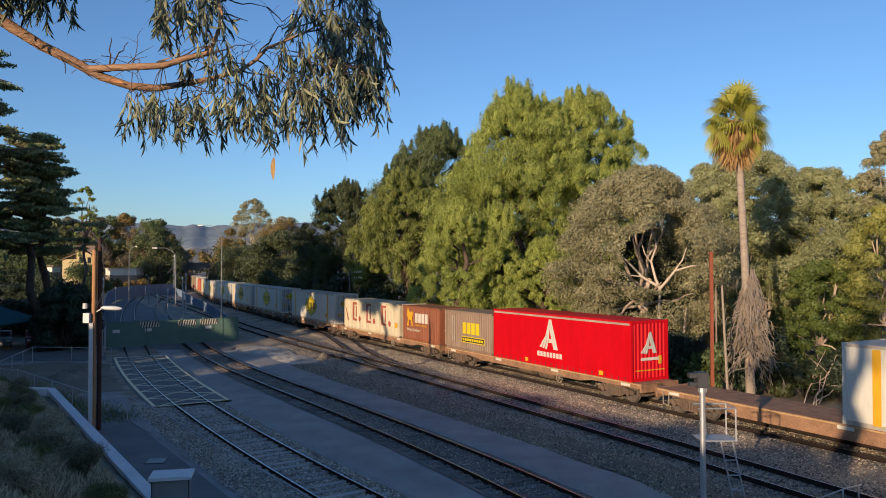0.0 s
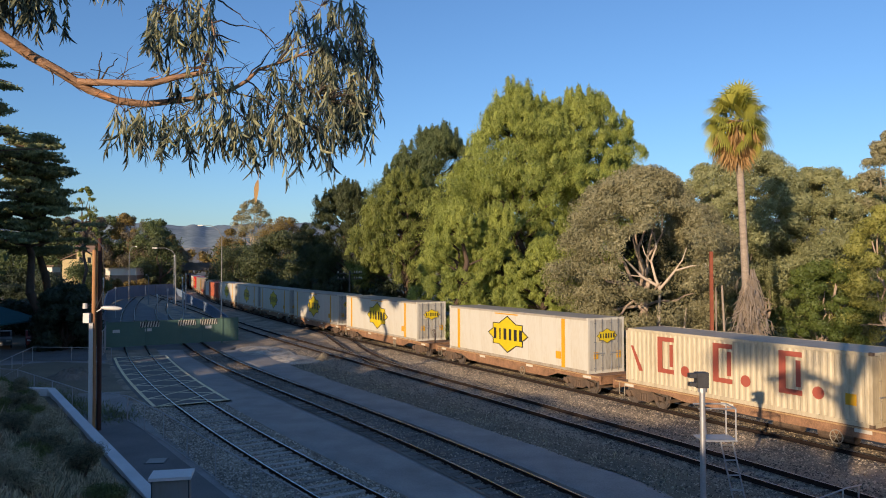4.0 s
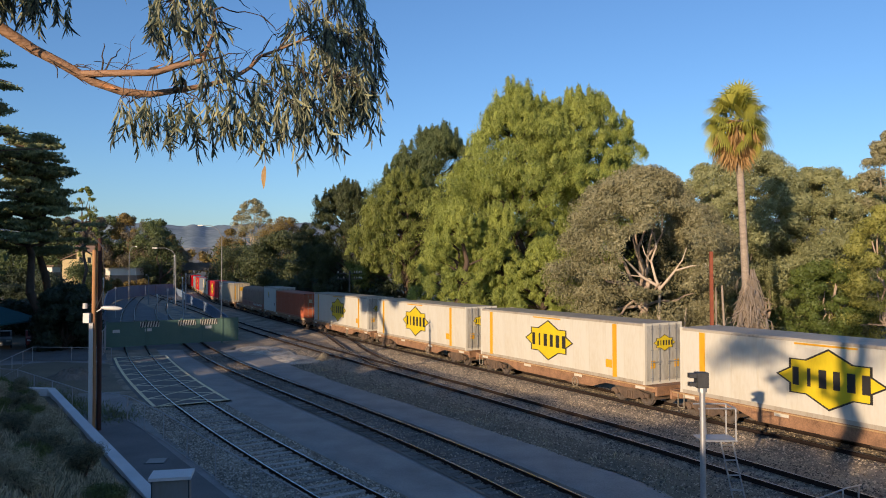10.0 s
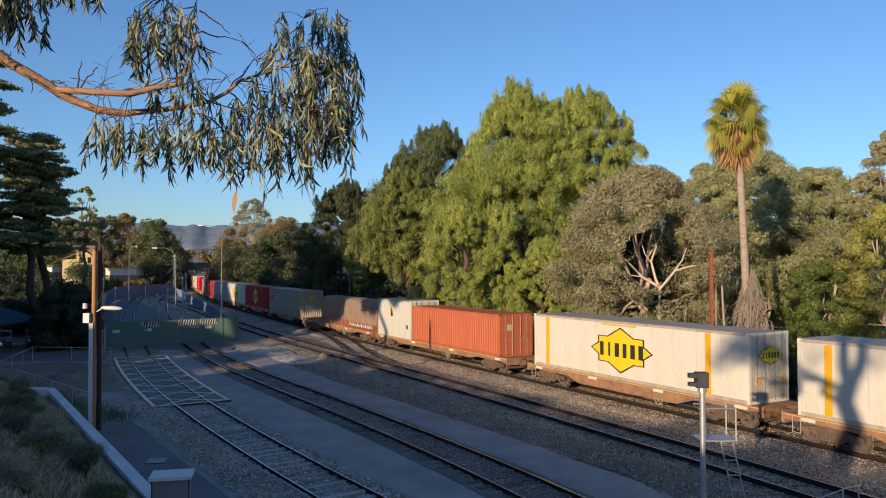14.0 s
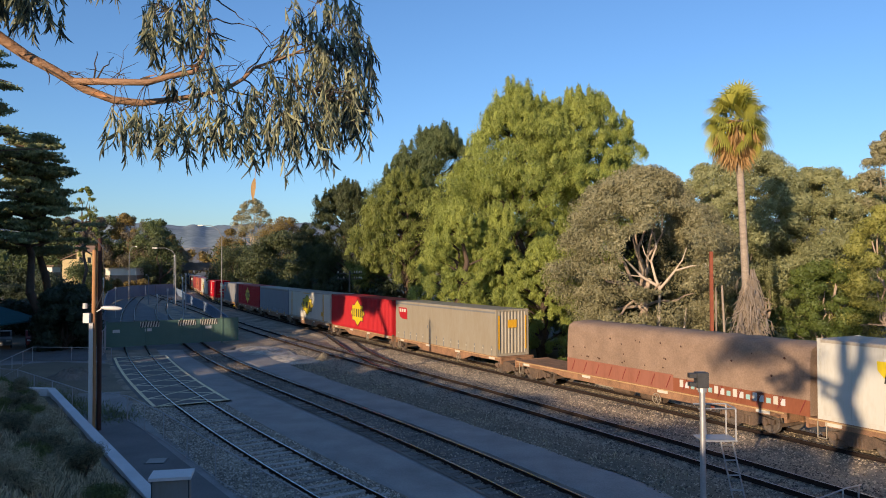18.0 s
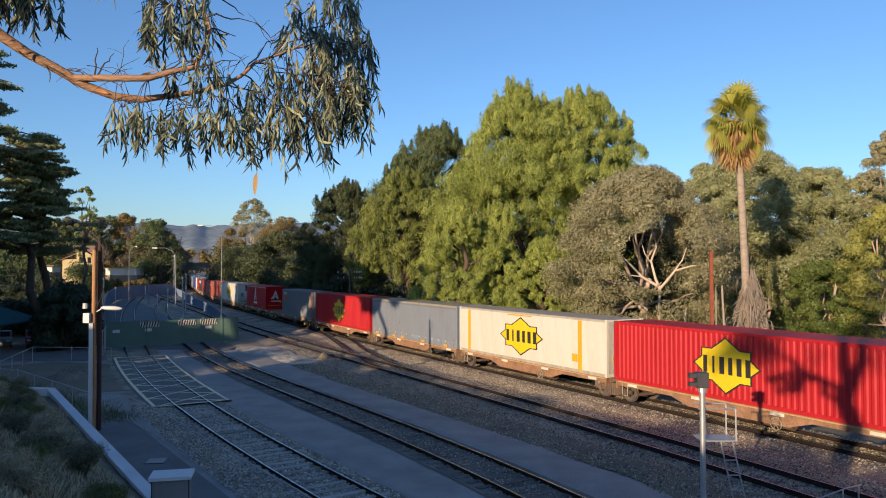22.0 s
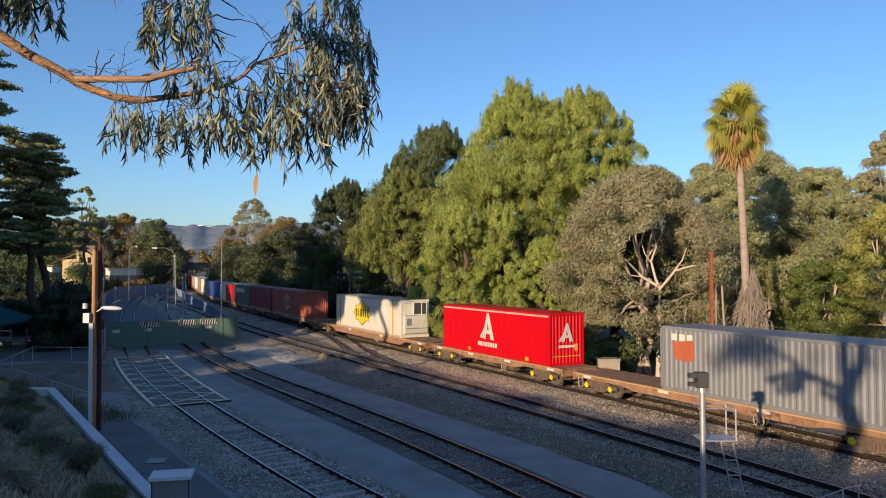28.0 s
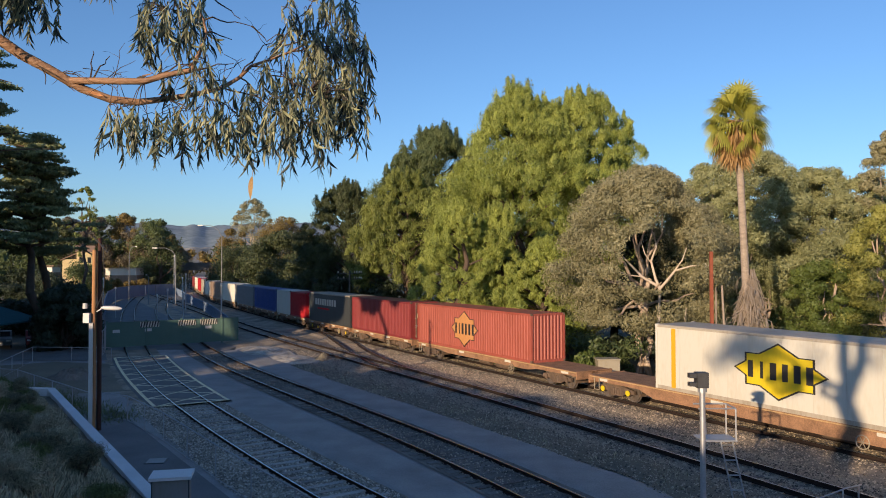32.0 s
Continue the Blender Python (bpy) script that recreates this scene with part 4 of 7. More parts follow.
def add_bogie(wagon, x, yellow):
    b = new("bogie", shared("bogie", bogie_frame, M_BOGIE))
    b.parent = wagon
    b.matrix_basis = pose(x, 0, 0)
    wheels = []
    for wx in (-0.9, 0.9):
        for sgn in (-1, 1):
            wh = new("wheel", shared("wheel", wheel_geo, M_WHEEL))
            wh.parent = b
            m = pose(wx, sgn * 0.735, 0.463, 0, 0, 0 if sgn < 0 else 180)
            wh.matrix_basis = m
            wheels.append((wh, m, sgn))
            if yellow:
                cap = new("axle_cap", shared("axle_cap", lambda: Geo().tube([(0, -1.19, 0.46), (0, -1.14, 0.46)], 0.14, 12), M_YELLOW))
                cap.parent = b
                cap.matrix_basis = pose(wx, 0 if sgn < 0 else 2.33, 0)
    return wheels


def flat_wagon(ln, bogies, yellow=False, deck=True, handbrake=0.0, seed=0):
    """A skeletal flat wagon, x along its length, rail tops at z = 0."""
    t = thing("flat_wagon", "rusty brown container flat wagon on two bogies", "railway wagon", group="wagons of the freight train")
    rng = random.Random(seed)
    l2 = ln / 2 - 0.35
    for y in (-1.18, 1.06):
        s = Geo()
        belly = 0.46 if seed in (1, 4, 5, 6, 7, 8, 9, 12, 13, 14, 15, 16, 19) else 0.62
        poly = [(-l2, 0.98), (-l2, 0.78), (-l2 + 3.6, 0.77), (-l2 + 4.6, belly), (l2 - 4.6, belly), (l2 - 3.6, 0.77), (l2, 0.78), (l2, 0.98)]
        s.prism(poly, (0, y + 0.12, 0), X, Z, 0.12)
        part("side_sill", s, M_UNDER, t)
    c = Geo().box(-l2, l2, -0.22, 0.22, 0.55, 0.97)
    for i in range(int(ln / 1.8)):
        x = -l2 + 0.5 + i * (2 * l2 - 1) / max(1, int(ln / 1.8) - 1)
        c.box(x - 0.07, x + 0.07, -1.06, 1.06, 0.72, 0.96)
    part("centre_beam", c, M_UNDER, t)
    if deck:
        part("deck_plate", Geo().box(-l2, l2, -1.2, 1.2, 0.985, 1.03), M_UNDER, t)
    for x in (-l2, l2 - 0.12):
        part("headstock", Geo().box(x, x + 0.12, -1.21, 1.21, 0.62, 1.06), M_UNDER, t)
    for x, d in ((-l2, -1), (l2, 1)):
        part("coupler", Geo().box(min(x, x + d * 0.45), max(x, x + d * 0.45), -0.14, 0.14, 0.66, 0.92), M_BOGIE, t)
    for k in range(4):
        x = -l2 + 1.1 + k * (2 * l2 - 2.2) / 3
        part("sill_plate", Geo().box(x - 0.32, x + 0.32, -1.192, -1.178, 0.82, 0.95), M_WHITE, t, "pale number board")
    part("edge_strip", Geo().box(-l2, l2, -1.206, -1.186, 0.95, 1.0), M_TAN, t, "worn pale edge of the deck")
    part("brake_cylinder", Geo().tube([(-0.9, -0.75, 0.52), (0.3, -0.75, 0.52)], 0.2, 12), M_BOGIE, t)
    part("air_tank", Geo().tube([(1.0, -0.7, 0.5), (2.4, -0.7, 0.5)], 0.24, 12), M_BOGIE, t)
    hw = Geo()
    spoked_wheel(hw, (rng.uniform(1.5, 3.4), -1.24, 0.52), 0.25)
    part("brake_wheel", hw, M_OLIVE, t, "dull yellow spoked hand brake wheel")
    st = Geo()
    for x in (-l2 + 0.5, -l2 + 0.85):
        st.tube([(x, -1.23, 0.35), (x, -1.23, 0.95)], 0.022, 5)
    st.tube([(-l2 + 0.5, -1.23, 0.36), (-l2 + 0.85, -1.23, 0.36)], 0.022, 5)
    part("step", st, M_OLIVE, t, "pale shunter's step")
    if handbrake:
        hb = Geo()
        spoked_wheel(hb, (handbrake, -0.7, 1.75), 0.3)
        hb.tube([(handbrake, -0.6, 1.05), (handbrake, -0.6, 1.75)], 0.05, 6)
        part("hand_brake", hb, M_BOGIE, t, "hand brake wheel on a stand")
    wheels = []
    for bx in bogies:
        wheels += add_bogie(t, bx, yellow)
    return t, wheels


def wagon_pose(s0, s1, t):
    d = dist(t)
    a, b = far_line(s0 + 2.0 - d), far_line(s1 - 2.0 - d)
    m = (a + b) / 2
    return pose(m.x, m.y, 0, 0, 0, math.degrees(math.atan2(a.y - b.y, a.x - b.x)))


def run_wagon(s0, s1, loads, yellow=False, shared_bogie=False, last=False, handbrake=0.0, seed=0):
    """A wagon between s0 (leading) and s1 (rear) metres back, and the containers on it as (thing, its middle)."""
    ln, mid = s1 - s0, (s0 + s1) / 2
    bog = [ln / 2 - 2.3, -ln / 2 + 2.3]
    if shared_bogie:
        bog = [ln / 2] + ([-ln / 2] if last else [])
    wag, wheels = flat_wagon(ln, bog, yellow, handbrake=handbrake, seed=seed)
    wag.matrix_basis = wagon_pose(s0, s1, 0)
    MOVERS.append((wag, s0, s1, Matrix.Identity(4), wheels))
    for ob, at in loads:
        off = pose(mid - at, 0, DECK - 0.045)
        ob.matrix_basis = wagon_pose(s0, s1, 0) @ off
        MOVERS.append((ob, s0, s1, off, ()))


WHITE_ONE = None


def white():
    """The white star container, copied after the first."""
    global WHITE_ONE
    if WHITE_ONE is None:
        WHITE_ONE = white_star()
        return WHITE_ONE
    return copy_thing(WHITE_ONE, Matrix.Identity(4))


run_wagon(-26.5, 0.9, [(white(), -15.95)], seed=1)
run_wagon(1.1, 20.9, [(red_curtain(), 8.2), (taupe_box(), 17.4)], seed=2)
run_wagon(21.0, 41.4, [(brown_box(), 24.3), (letter_box(), 34.0)], seed=3)
run_wagon(41.6, 59.9, [(white(), 50.2)], seed=4)
run_wagon(60.1, 78.3, [(white(), 69.85)], handbrake=8.4, seed=5)
run_wagon(78.4, 95.2, [(white(), 86.9)], seed=6)
run_wagon(95.3, 112.0, [(white(), 103.7)], seed=7)
run_wagon(112.1, 128.6, [(white(), 120.2)], seed=8)
run_wagon(128.7, 145.4, [(white(), 137.0)], seed=9)
run_wagon(146.8, 167.3, [(ribbed(12.19, 2.62, M_ORANGE, "faded orange-red ribbed container with pale door bars"), 154.0), (small_reefer(), 163.4)], seed=10)
tarp = freight_container("tarp", 14.3, 2.62, M_TARP, M_TARP, "brown tarpaulin-covered load with orange side boards")
run_wagon(167.4, 186.4, [(tarp, 173.9)], seed=11)
run_wagon(187.2, 203.1, [(smooth_grey(body=M_OLIVE, roof=M_OLIVE, label="beige-grey curtain-sided long container with a red mark"), 195.4)], shared_bogie=True, seed=12)
run_wagon(203.1, 218.0, [(ribbed(14.4, 2.9, M_RED2, "red ribbed long container with a yellow star emblem", True), 210.55)], shared_bogie=True, seed=13)
run_wagon(218.0, 233.1, [(white(), 225.6)], shared_bogie=True, seed=14)
slate = smooth_grey(14.5, body=M_BLUEGREY, tag=None, label="slate grey curtain-sided long container", end_mark=False)
for x in (-6.2, -2.9, -1.4, 2.1, 5.6):
    small_block(slate, x, 0.1, 0.5, 0.16, M_AMBER, "marker_plate")
for x, wd in ((-5.0, 0.9), (0.2, 1.6), (2.9, 2.2), (4.9, 1.1)):
    part("worn_patch", Geo().box(x, x + wd, SIDE_Y + 0.004, SIDE_Y + 0.02, 0.24, 0.24 + 0.1 + 0.05 * wd), M_BLUEPATCH, slate, "older blue paint showing through")
run_wagon(233.1, 248.1, [(slate, 240.55)], shared_bogie=True, seed=15)
run_wagon(248.1, 263.5, [(ribbed(14.6, 2.9, M_RED2, "weathered red ribbed long container with a star emblem", True), 255.7)], shared_bogie=True, last=True, seed=16)
dark = ribbed(12.0, 2.9, M_SLATE, "slate grey ribbed container with an orange mark", near_end="corr")
part("mark", Geo().prism([(-0.6, 0.35), (0.62, 0.5), (0.68, -0.3), (0.3, -0.48), (-0.45, -0.4)], (-4.65, SIDE_Y - 0.006, 1.85), X, Z, 0.01), M_ORANGE, dark, "orange-red shield-shaped painted mark")
for k in range(3):
    part("lettering_block", Geo().box(-5.3 + k * 0.45, -4.98 + k * 0.45, SIDE_Y - 0.01, SIDE_Y, 2.28, 2.58), M_WHITE, dark)
part("end_stripe", Geo().box(5.66, 5.97, SIDE_Y - 0.012, SIDE_Y, 0.1, 2.75), M_ORANGE, dark, "red painted corner post")
run_wagon(264.0, 283.0, [(dark, 270.3)], True, seed=17)
run_wagon(283.2, 299.0, [(red_curtain(), 290.75)], True, seed=18)
run_wagon(299.2, 323.6, [(reefer_star(), 311.15)], True, seed=19)
run_wagon(323.8, 343.3, [(ribbed(14.5, 2.85, M_OXIDE, "dull oxide-red ribbed long container with a star emblem", True, near_end="corr"), 335.5)], seed=20)
# the dark red here includes the shade on this container's side
run_wagon(343.4, 356.4, [(ribbed(12.19, 2.85, M_MAROON, "red ribbed container darkened for shade, with a pale mark"), 350.0)], seed=21)
run_wagon(356.5, 369.3, [(dark_box(), 362.6)], True, seed=22)
run_wagon(369.5, 382.9, [(ribbed(6.0, 2.7, M_RED2, "red ribbed short container"), 373.25), (ribbed(6.06, 2.75, M_WHITE, "white ribbed short container"), 379.4)], seed=23)
run_wagon(383.0, 395.6, [(ribbed(12.19, 2.75, M_BLUE, "deep blue ribbed steel container"), 389.0)], seed=24)
run_wagon(395.7, 408.6, [(ribbed(12.19, 2.75, M_SLATE, "slate grey ribbed steel container"), 402.1)], seed=25)
tail = 408.8
for k, (body, lab) in enumerate(((M_WHITE, "white ribbed steel freight container"), (M_TAUPE, "buff ribbed steel freight container"), (M_WHITE, "white ribbed steel freight container"), (M_OLIVE, "beige ribbed steel freight container"),
                                 (M_RED2, "red ribbed steel freight container"), (M_WHITE, "white ribbed steel freight container"), (M_MAROON, "dark red ribbed freight container"))):
    run_wagon(tail, tail + 13.6, [(ribbed(12.19, 2.8, body, lab), tail + 6.8)], seed=30 + k)
    tail += 13.8


# ---- trees ----
def limb(g, a, b, r0, r1, sag=0.1, n=5, seed=0, sides=7):
    rng = random.Random(seed)
    a, b = Vector(a), Vector(b)
    ln = (b - a).length
    pts = [a.lerp(b, i / n) + Vector((rng.uniform(-1, 1), rng.uniform(-1, 1), rng.uniform(-0.6, 1))) * ln * 0.05 * (0 < i < n) + Vector((0, 0, math.sin(math.pi * i / n) * sag * ln)) for i in range(n + 1)]
    g.tube(pts, [r0 + (r1 - r0) * i / n for i in range(n + 1)], sides)
    return pts


def broad_tree(name, label, base, high, wide, foliage, bark, seed, clumps=60, leaves=420, leaf=(0.36, 0.2), low=0.12, clump=0.16,
               taper=0.75, lift=-0.3, trunks=1, deep=1.0, forks=9, trunk_r=0.3, hollow=None, group="trees beside the line"):
    """A tree: trunk and limbs, and a crown of clumps set on an uneven dome."""
    rng = np.random.default_rng(seed)
    rr = random.Random(seed)
    t = thing(name, label, "tree", pose(*base), group=group)
    g = Geo()
    hub = Vector((0, 0, high * (low + 0.18)))
    for k in range(trunks):
        foot = Vector((rr.uniform(-0.5, 0.5) * k, rr.uniform(-0.4, 0.4) * k, -0.4))
        limb(g, foot, hub + Vector((rr.uniform(-0.8, 0.8), rr.uniform(-0.8, 0.8), rr.uniform(-0.5, 1.2))) * (0.4 if trunks == 1 else 1), trunk_r, trunk_r * 0.7, 0.0, 6, seed + k, 9)
    cs, rs = [], []
    while len(cs) < clumps:
        h = rng.random() ** taper
        a = rng.random() * 2 * math.pi
        prof = math.sin(math.pi * min(0.98, 0.12 + 0.86 * h ** 0.9)) ** 0.62
        wob = 0.82 + 0.3 * noise.noise(Vector((math.cos(a) * 1.3, math.sin(a) * 1.3, h * 3 + seed)))
        r = wide / 2 * prof * wob * (0.55 + 0.45 * rng.random() ** 0.4)
        z = high * (low + (1 - low) * h * 0.97)
        size = clump * wide * (0.55 + 0.7 * rng.random()) * (0.75 + 0.25 * prof)
        cs.append((r * math.cos(a), r * math.sin(a) * deep, z - size * 0.6))
        rs.append((size, size, size * 0.8))
    for i in range(forks):
        c = Vector(cs[(i * 7) % len(cs)])
        limb(g, hub * rr.uniform(0.75, 1.05), c * 0.92, trunk_r * 0.55, 0.04, -0.03, 6, seed + 40 + i, 6)
    part("trunk", g, bark, t, smooth=True)
    q = sprays(rng, cs, rs, leaves, leaf[0], leaf[1], lift, 0.3, 0.9)
    q = q[q[:, :, 2].min(1) > -0.2]
    q = q[(q[:, 0, 1] < 0.14 * wide) | (rng.random(len(q)) < 0.5)]
    if hollow:
        # an opening in the crown through which the limbs show
        m = q.mean(1)
        q = q[~((((m[:, 0] - hollow[0]) / hollow[2]) ** 2 + ((m[:, 2] - hollow[1]) / hollow[3]) ** 2 < 1))]
    quads("crown", q, foliage, t)
    return t


def cone_pine(name, label, base, high, wide, foliage, seed, clumps=110, leaves=330, low=0.05, leaf=(0.24, 0.07), power=1.25, gaps=0.22, group="trees beside the line"):
    """A pine: boughs set on a blunt dome, each a tuft of upswept feathery plumes, with gaps between."""
    rng = np.random.default_rng(seed)
    t = thing(name, label, "tree", pose(*base), group=group)
    g = Geo()
    limb(g, (0, 0, -0.4), (0.2, 0.1, high * 0.93), 0.42, 0.08, 0, 8, seed, 9)
    cs, rs = [], []
    lobes = int(clumps / 1.7)
    for i in range(lobes):
        h = ((i + 0.6) / lobes) ** 0.85
        a = i * 2.399 + rng.random() * 0.9
        prof = (1 - h ** power) ** 0.62 * (0.72 + 0.28 * min(1, h * 4))
        bulge = noise.noise(Vector((math.cos(a) * 1.6, math.sin(a) * 1.6, h * 4.5 + seed * 1.7)))
        lr = wide * 0.088 * (0.55 + 0.9 * rng.random()) * (0.7 + 0.4 * prof)
        r = max(0.0, wide / 2 * prof * min(1.04, 1.0 + 0.34 * bulge) * (1 - 0.42 * rng.random() ** 2.2) - lr * 0.6)
        c = np.array([r * math.cos(a), r * math.sin(a), high * (low + (0.95 - low) * h)])
        if noise.noise(Vector(c) * 0.36 + Vector((seed, 0, 0))) > gaps and h < 0.93:
            continue
        if i % 2 == 0:
            limb(g, (0, 0, max(0.5, c[2] - 0.5 * r)), c, 0.11, 0.03, 0.02, 4, seed + i, 5)
        for k in range(7):
            d = rng.normal(size=3) + np.array([0.6 * math.cos(a), 0.6 * math.sin(a), 0.25])
            d /= np.linalg.norm(d)
            s = lr * (0.32 + 0.26 * rng.random())
            p = c + d * lr * (0.6 + 0.5 * rng.random()) * np.array([1.1, 1.1, 0.75])
            if p[2] < high:
                cs.append(tuple(p))
                rs.append((s, s, s * 0.9))
                if h > 0.85 and k < 3:
                    # a pointed leader over the bough
                    cs.append((p[0], p[1], p[2] + s * 1.1))
                    rs.append((s * 0.45, s * 0.45, s * 1.3))
    part("trunk", g, M_PINEBARK, t, smooth=True)
    q = sprays(rng, cs, rs, int(leaves * 0.4), leaf[0] * 1.5, leaf[1] * 0.9, 1.1, 0.5, 1.0)
    q = q[q[:, :, 2].min(1) > -0.2]
    q = q[(q[:, 0, 1] < 0.14 * wide) | (rng.random(len(q)) < 0.5)]
    quads("crown", q, foliage, t)
    return t


def layered_cedar(base, high, wide, seed, first=0.3, layers=16):
    rng = np.random.default_rng(seed)
    rr = random.Random(seed)
    t = thing("cedar_tree", "tall dark cedar with flat layered branches", "tree", pose(*base), group="trees beside the line")
    g = Geo()
    limb(g, (0, 0, -0.4), (0.4, 0, high * 0.95), 0.48, 0.1, 0, 8, seed, 9)
    cs, rs = [], []
    for i in range(layers):
        h = first + (0.97 - first) * i / (layers - 1)
        for k in range(rr.randint(6, 8)):
            a = rr.uniform(0, 2 * math.pi)
            reach = wide / 2 * (1 - 0.45 * ((h - first) / (1 - first)) ** 2) * rr.uniform(0.5, 1.1)
            tip = Vector((math.cos(a) * reach, math.sin(a) * reach, high * h + reach * 0.08))
            limb(g, (0, 0, high * h - 0.3), tip, 0.14, 0.03, 0.04, 4, seed + i * 9 + k, 5)
            for j in range(6):
                c = Vector((tip.x * (0.25 + 0.15 * j) + rr.uniform(-0.5, 0.5), tip.y * (0.25 + 0.15 * j) + rr.uniform(-0.5, 0.5), tip.z + rr.uniform(-0.35, 0.4)))
                cs.append(tuple(c))
                s = rr.uniform(0.6, 1.3)
                rs.append((s, s, s * 0.15))
    part("trunk", g, M_PINEBARK, t, smooth=True)
    quads("crown", sprays(rng, cs, rs, 105, 0.36, 0.16, 0.3, 0.5, 1.0), M_CEDAR, t)
    return t


def shrub(base, high, wide, foliage, seed, label, leaves=260, clumps=12, leaf=(0.28, 0.16)):
    rng = np.random.default_rng(seed)
    t = thing("shrub", label, "shrub", pose(*base), group="shrubs beside the line")
    g = Geo()
    cs, rs = [], []
    for i in range(clumps):
        a, r, z = rng.random() * 6.283, wide / 2 * rng.random() ** 0.6 * 0.75, high * (0.15 + 0.65 * rng.random())
        c = (r * math.cos(a), r * math.sin(a), z)
        cs.append(c)
        s = 0.22 * wide * (0.7 + 0.6 * rng.random())
        rs.append((s, s, min(s, high * 0.25)))
        if i % 2 == 0:
            limb(g, (0, 0, -0.2), c, 0.05, 0.015, 0, 3, seed + i, 5)
    part("stem", g, M_TWIG, t)
    quads("crown", sprays(rng, cs, rs, leaves, leaf[0], leaf[1], 0.1, 0.35), foliage, t)
    return t


# pines behind the train
cone_pine("pine_tree", "tall sunlit yellow-green pine with dense plumes", (7.4, 75.00, -0.6), 25.0, 18.4, M_PINE, 11, 430, 420, power=2.3, gaps=0.32)
cone_pine("pine_tree", "broad sunlit pine with sky showing through", (14.9, 79.00, -0.6), 25.9, 17.0, M_PINE, 12, 360, 400, low=0.1, power=2.6, gaps=0.3)
cone_pine("pine_tree", "lower yellow-green pine beside the gum", (17.27, 76.00, -0.6), 19.0, 9.5, M_PINE, 19, 110, 380, power=2.4)
cone_pine("pine_tree", "narrow yellow-green pine leader", (10.20, 77.00, -0.6), 24.6, 13.0, M_PINE, 17, 200, 400, power=2.6)
cone_pine("pine_tree", "dark green spreading pine", (-0.6, 95.00, -0.6), 24.9, 17.0, M_DARKPINE, 13, 330, 420, low=0.25, power=3.4, gaps=0.42)
cone_pine("pine_tree", "olive green pine at the wood's edge", (-4.2, 82.00, -0.6), 17.6, 12.6, M_MIDPINE, 14, 230, 400, low=0.3, power=2.4, gaps=0.36)
cone_pine("pine_tree", "dark green pine with a rounded head", (-4.57, 92.00, -0.6), 21.0, 12.0, M_DARKPINE, 20, 190, 380, power=2.8, gaps=0.42)
cone_pine("pine_tree", "dark green bushy pine", (-12.42, 96.00, -0.6), 17.8, 13.0, M_EVERGREEN, 15, 230, 400, low=0.2, power=2.6, gaps=0.45)
cone_pine("pine_tree", "low spreading young pine", (1.3, 62.00, -0.6), 12.5, 9.5, M_PINE, 16, 170, 420, leaf=(0.17, 0.05))
cone_pine("pine_tree", "low bushy young pine beside the track", (4.6, 63.50, -0.6), 12.5, 9.5, M_PINE, 29, 170, 420, leaf=(0.17, 0.05))
cone_pine("pine_tree", "low spreading young pine", (7.95, 60.00, -0.6), 9.5, 9.0, M_PINE, 18, 150, 480, leaf=(0.17, 0.05))
# undergrowth whose near-black leaves stand in for the shade below the pines
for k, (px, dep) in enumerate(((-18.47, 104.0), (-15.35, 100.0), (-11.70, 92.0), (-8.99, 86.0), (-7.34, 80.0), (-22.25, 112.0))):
    shrub((px, dep, ground_z(px, dep)), 6.5 - (k % 2), 7.5, M_BAY, 50 + k, "dense undergrowth at the wood's foot, coloured near-black for shade", 420, 16, (0.36, 0.2))
broad_tree("oak_tree", "dense dark green broadleaf tree", (-26.71, 125.00, -0.6), 13.5, 15, M_EVERGREEN, M_PINEBARK, 21, 70, 420, low=0.02)
broad_tree("oak_tree", "dense dark green broadleaf tree", (-40.52, 150.00, -0.6), 12.5, 13, M_EVERGREEN, M_PINEBARK, 22, 60, 380, low=0.02)
broad_tree("oak_tree", "russet tree catching the last sun", (-39.53, 185.00, -0.6), 20.0, 17, M_OAK, M_PINEBARK, 23, 60, 380)
broad_tree("gum_tree", "tall airy gum far along the line", (-57.05, 225.00, -0.6), 28.0, 14.5, M_GUM, M_BARK, 24, 100, 200, low=0.4, clump=0.11)
broad_tree("oak_tree", "russet tree catching the last sun", (-55.53, 200.00, -0.6), 18.0, 12, M_OAK, M_PINEBARK, 25, 50, 340)
broad_tree("oak_tree", "dense dark green broadleaf tree", (-18.20, 108.00, -0.6), 12.0, 11, M_EVERGREEN, M_PINEBARK, 26, 60, 380, low=0.02)
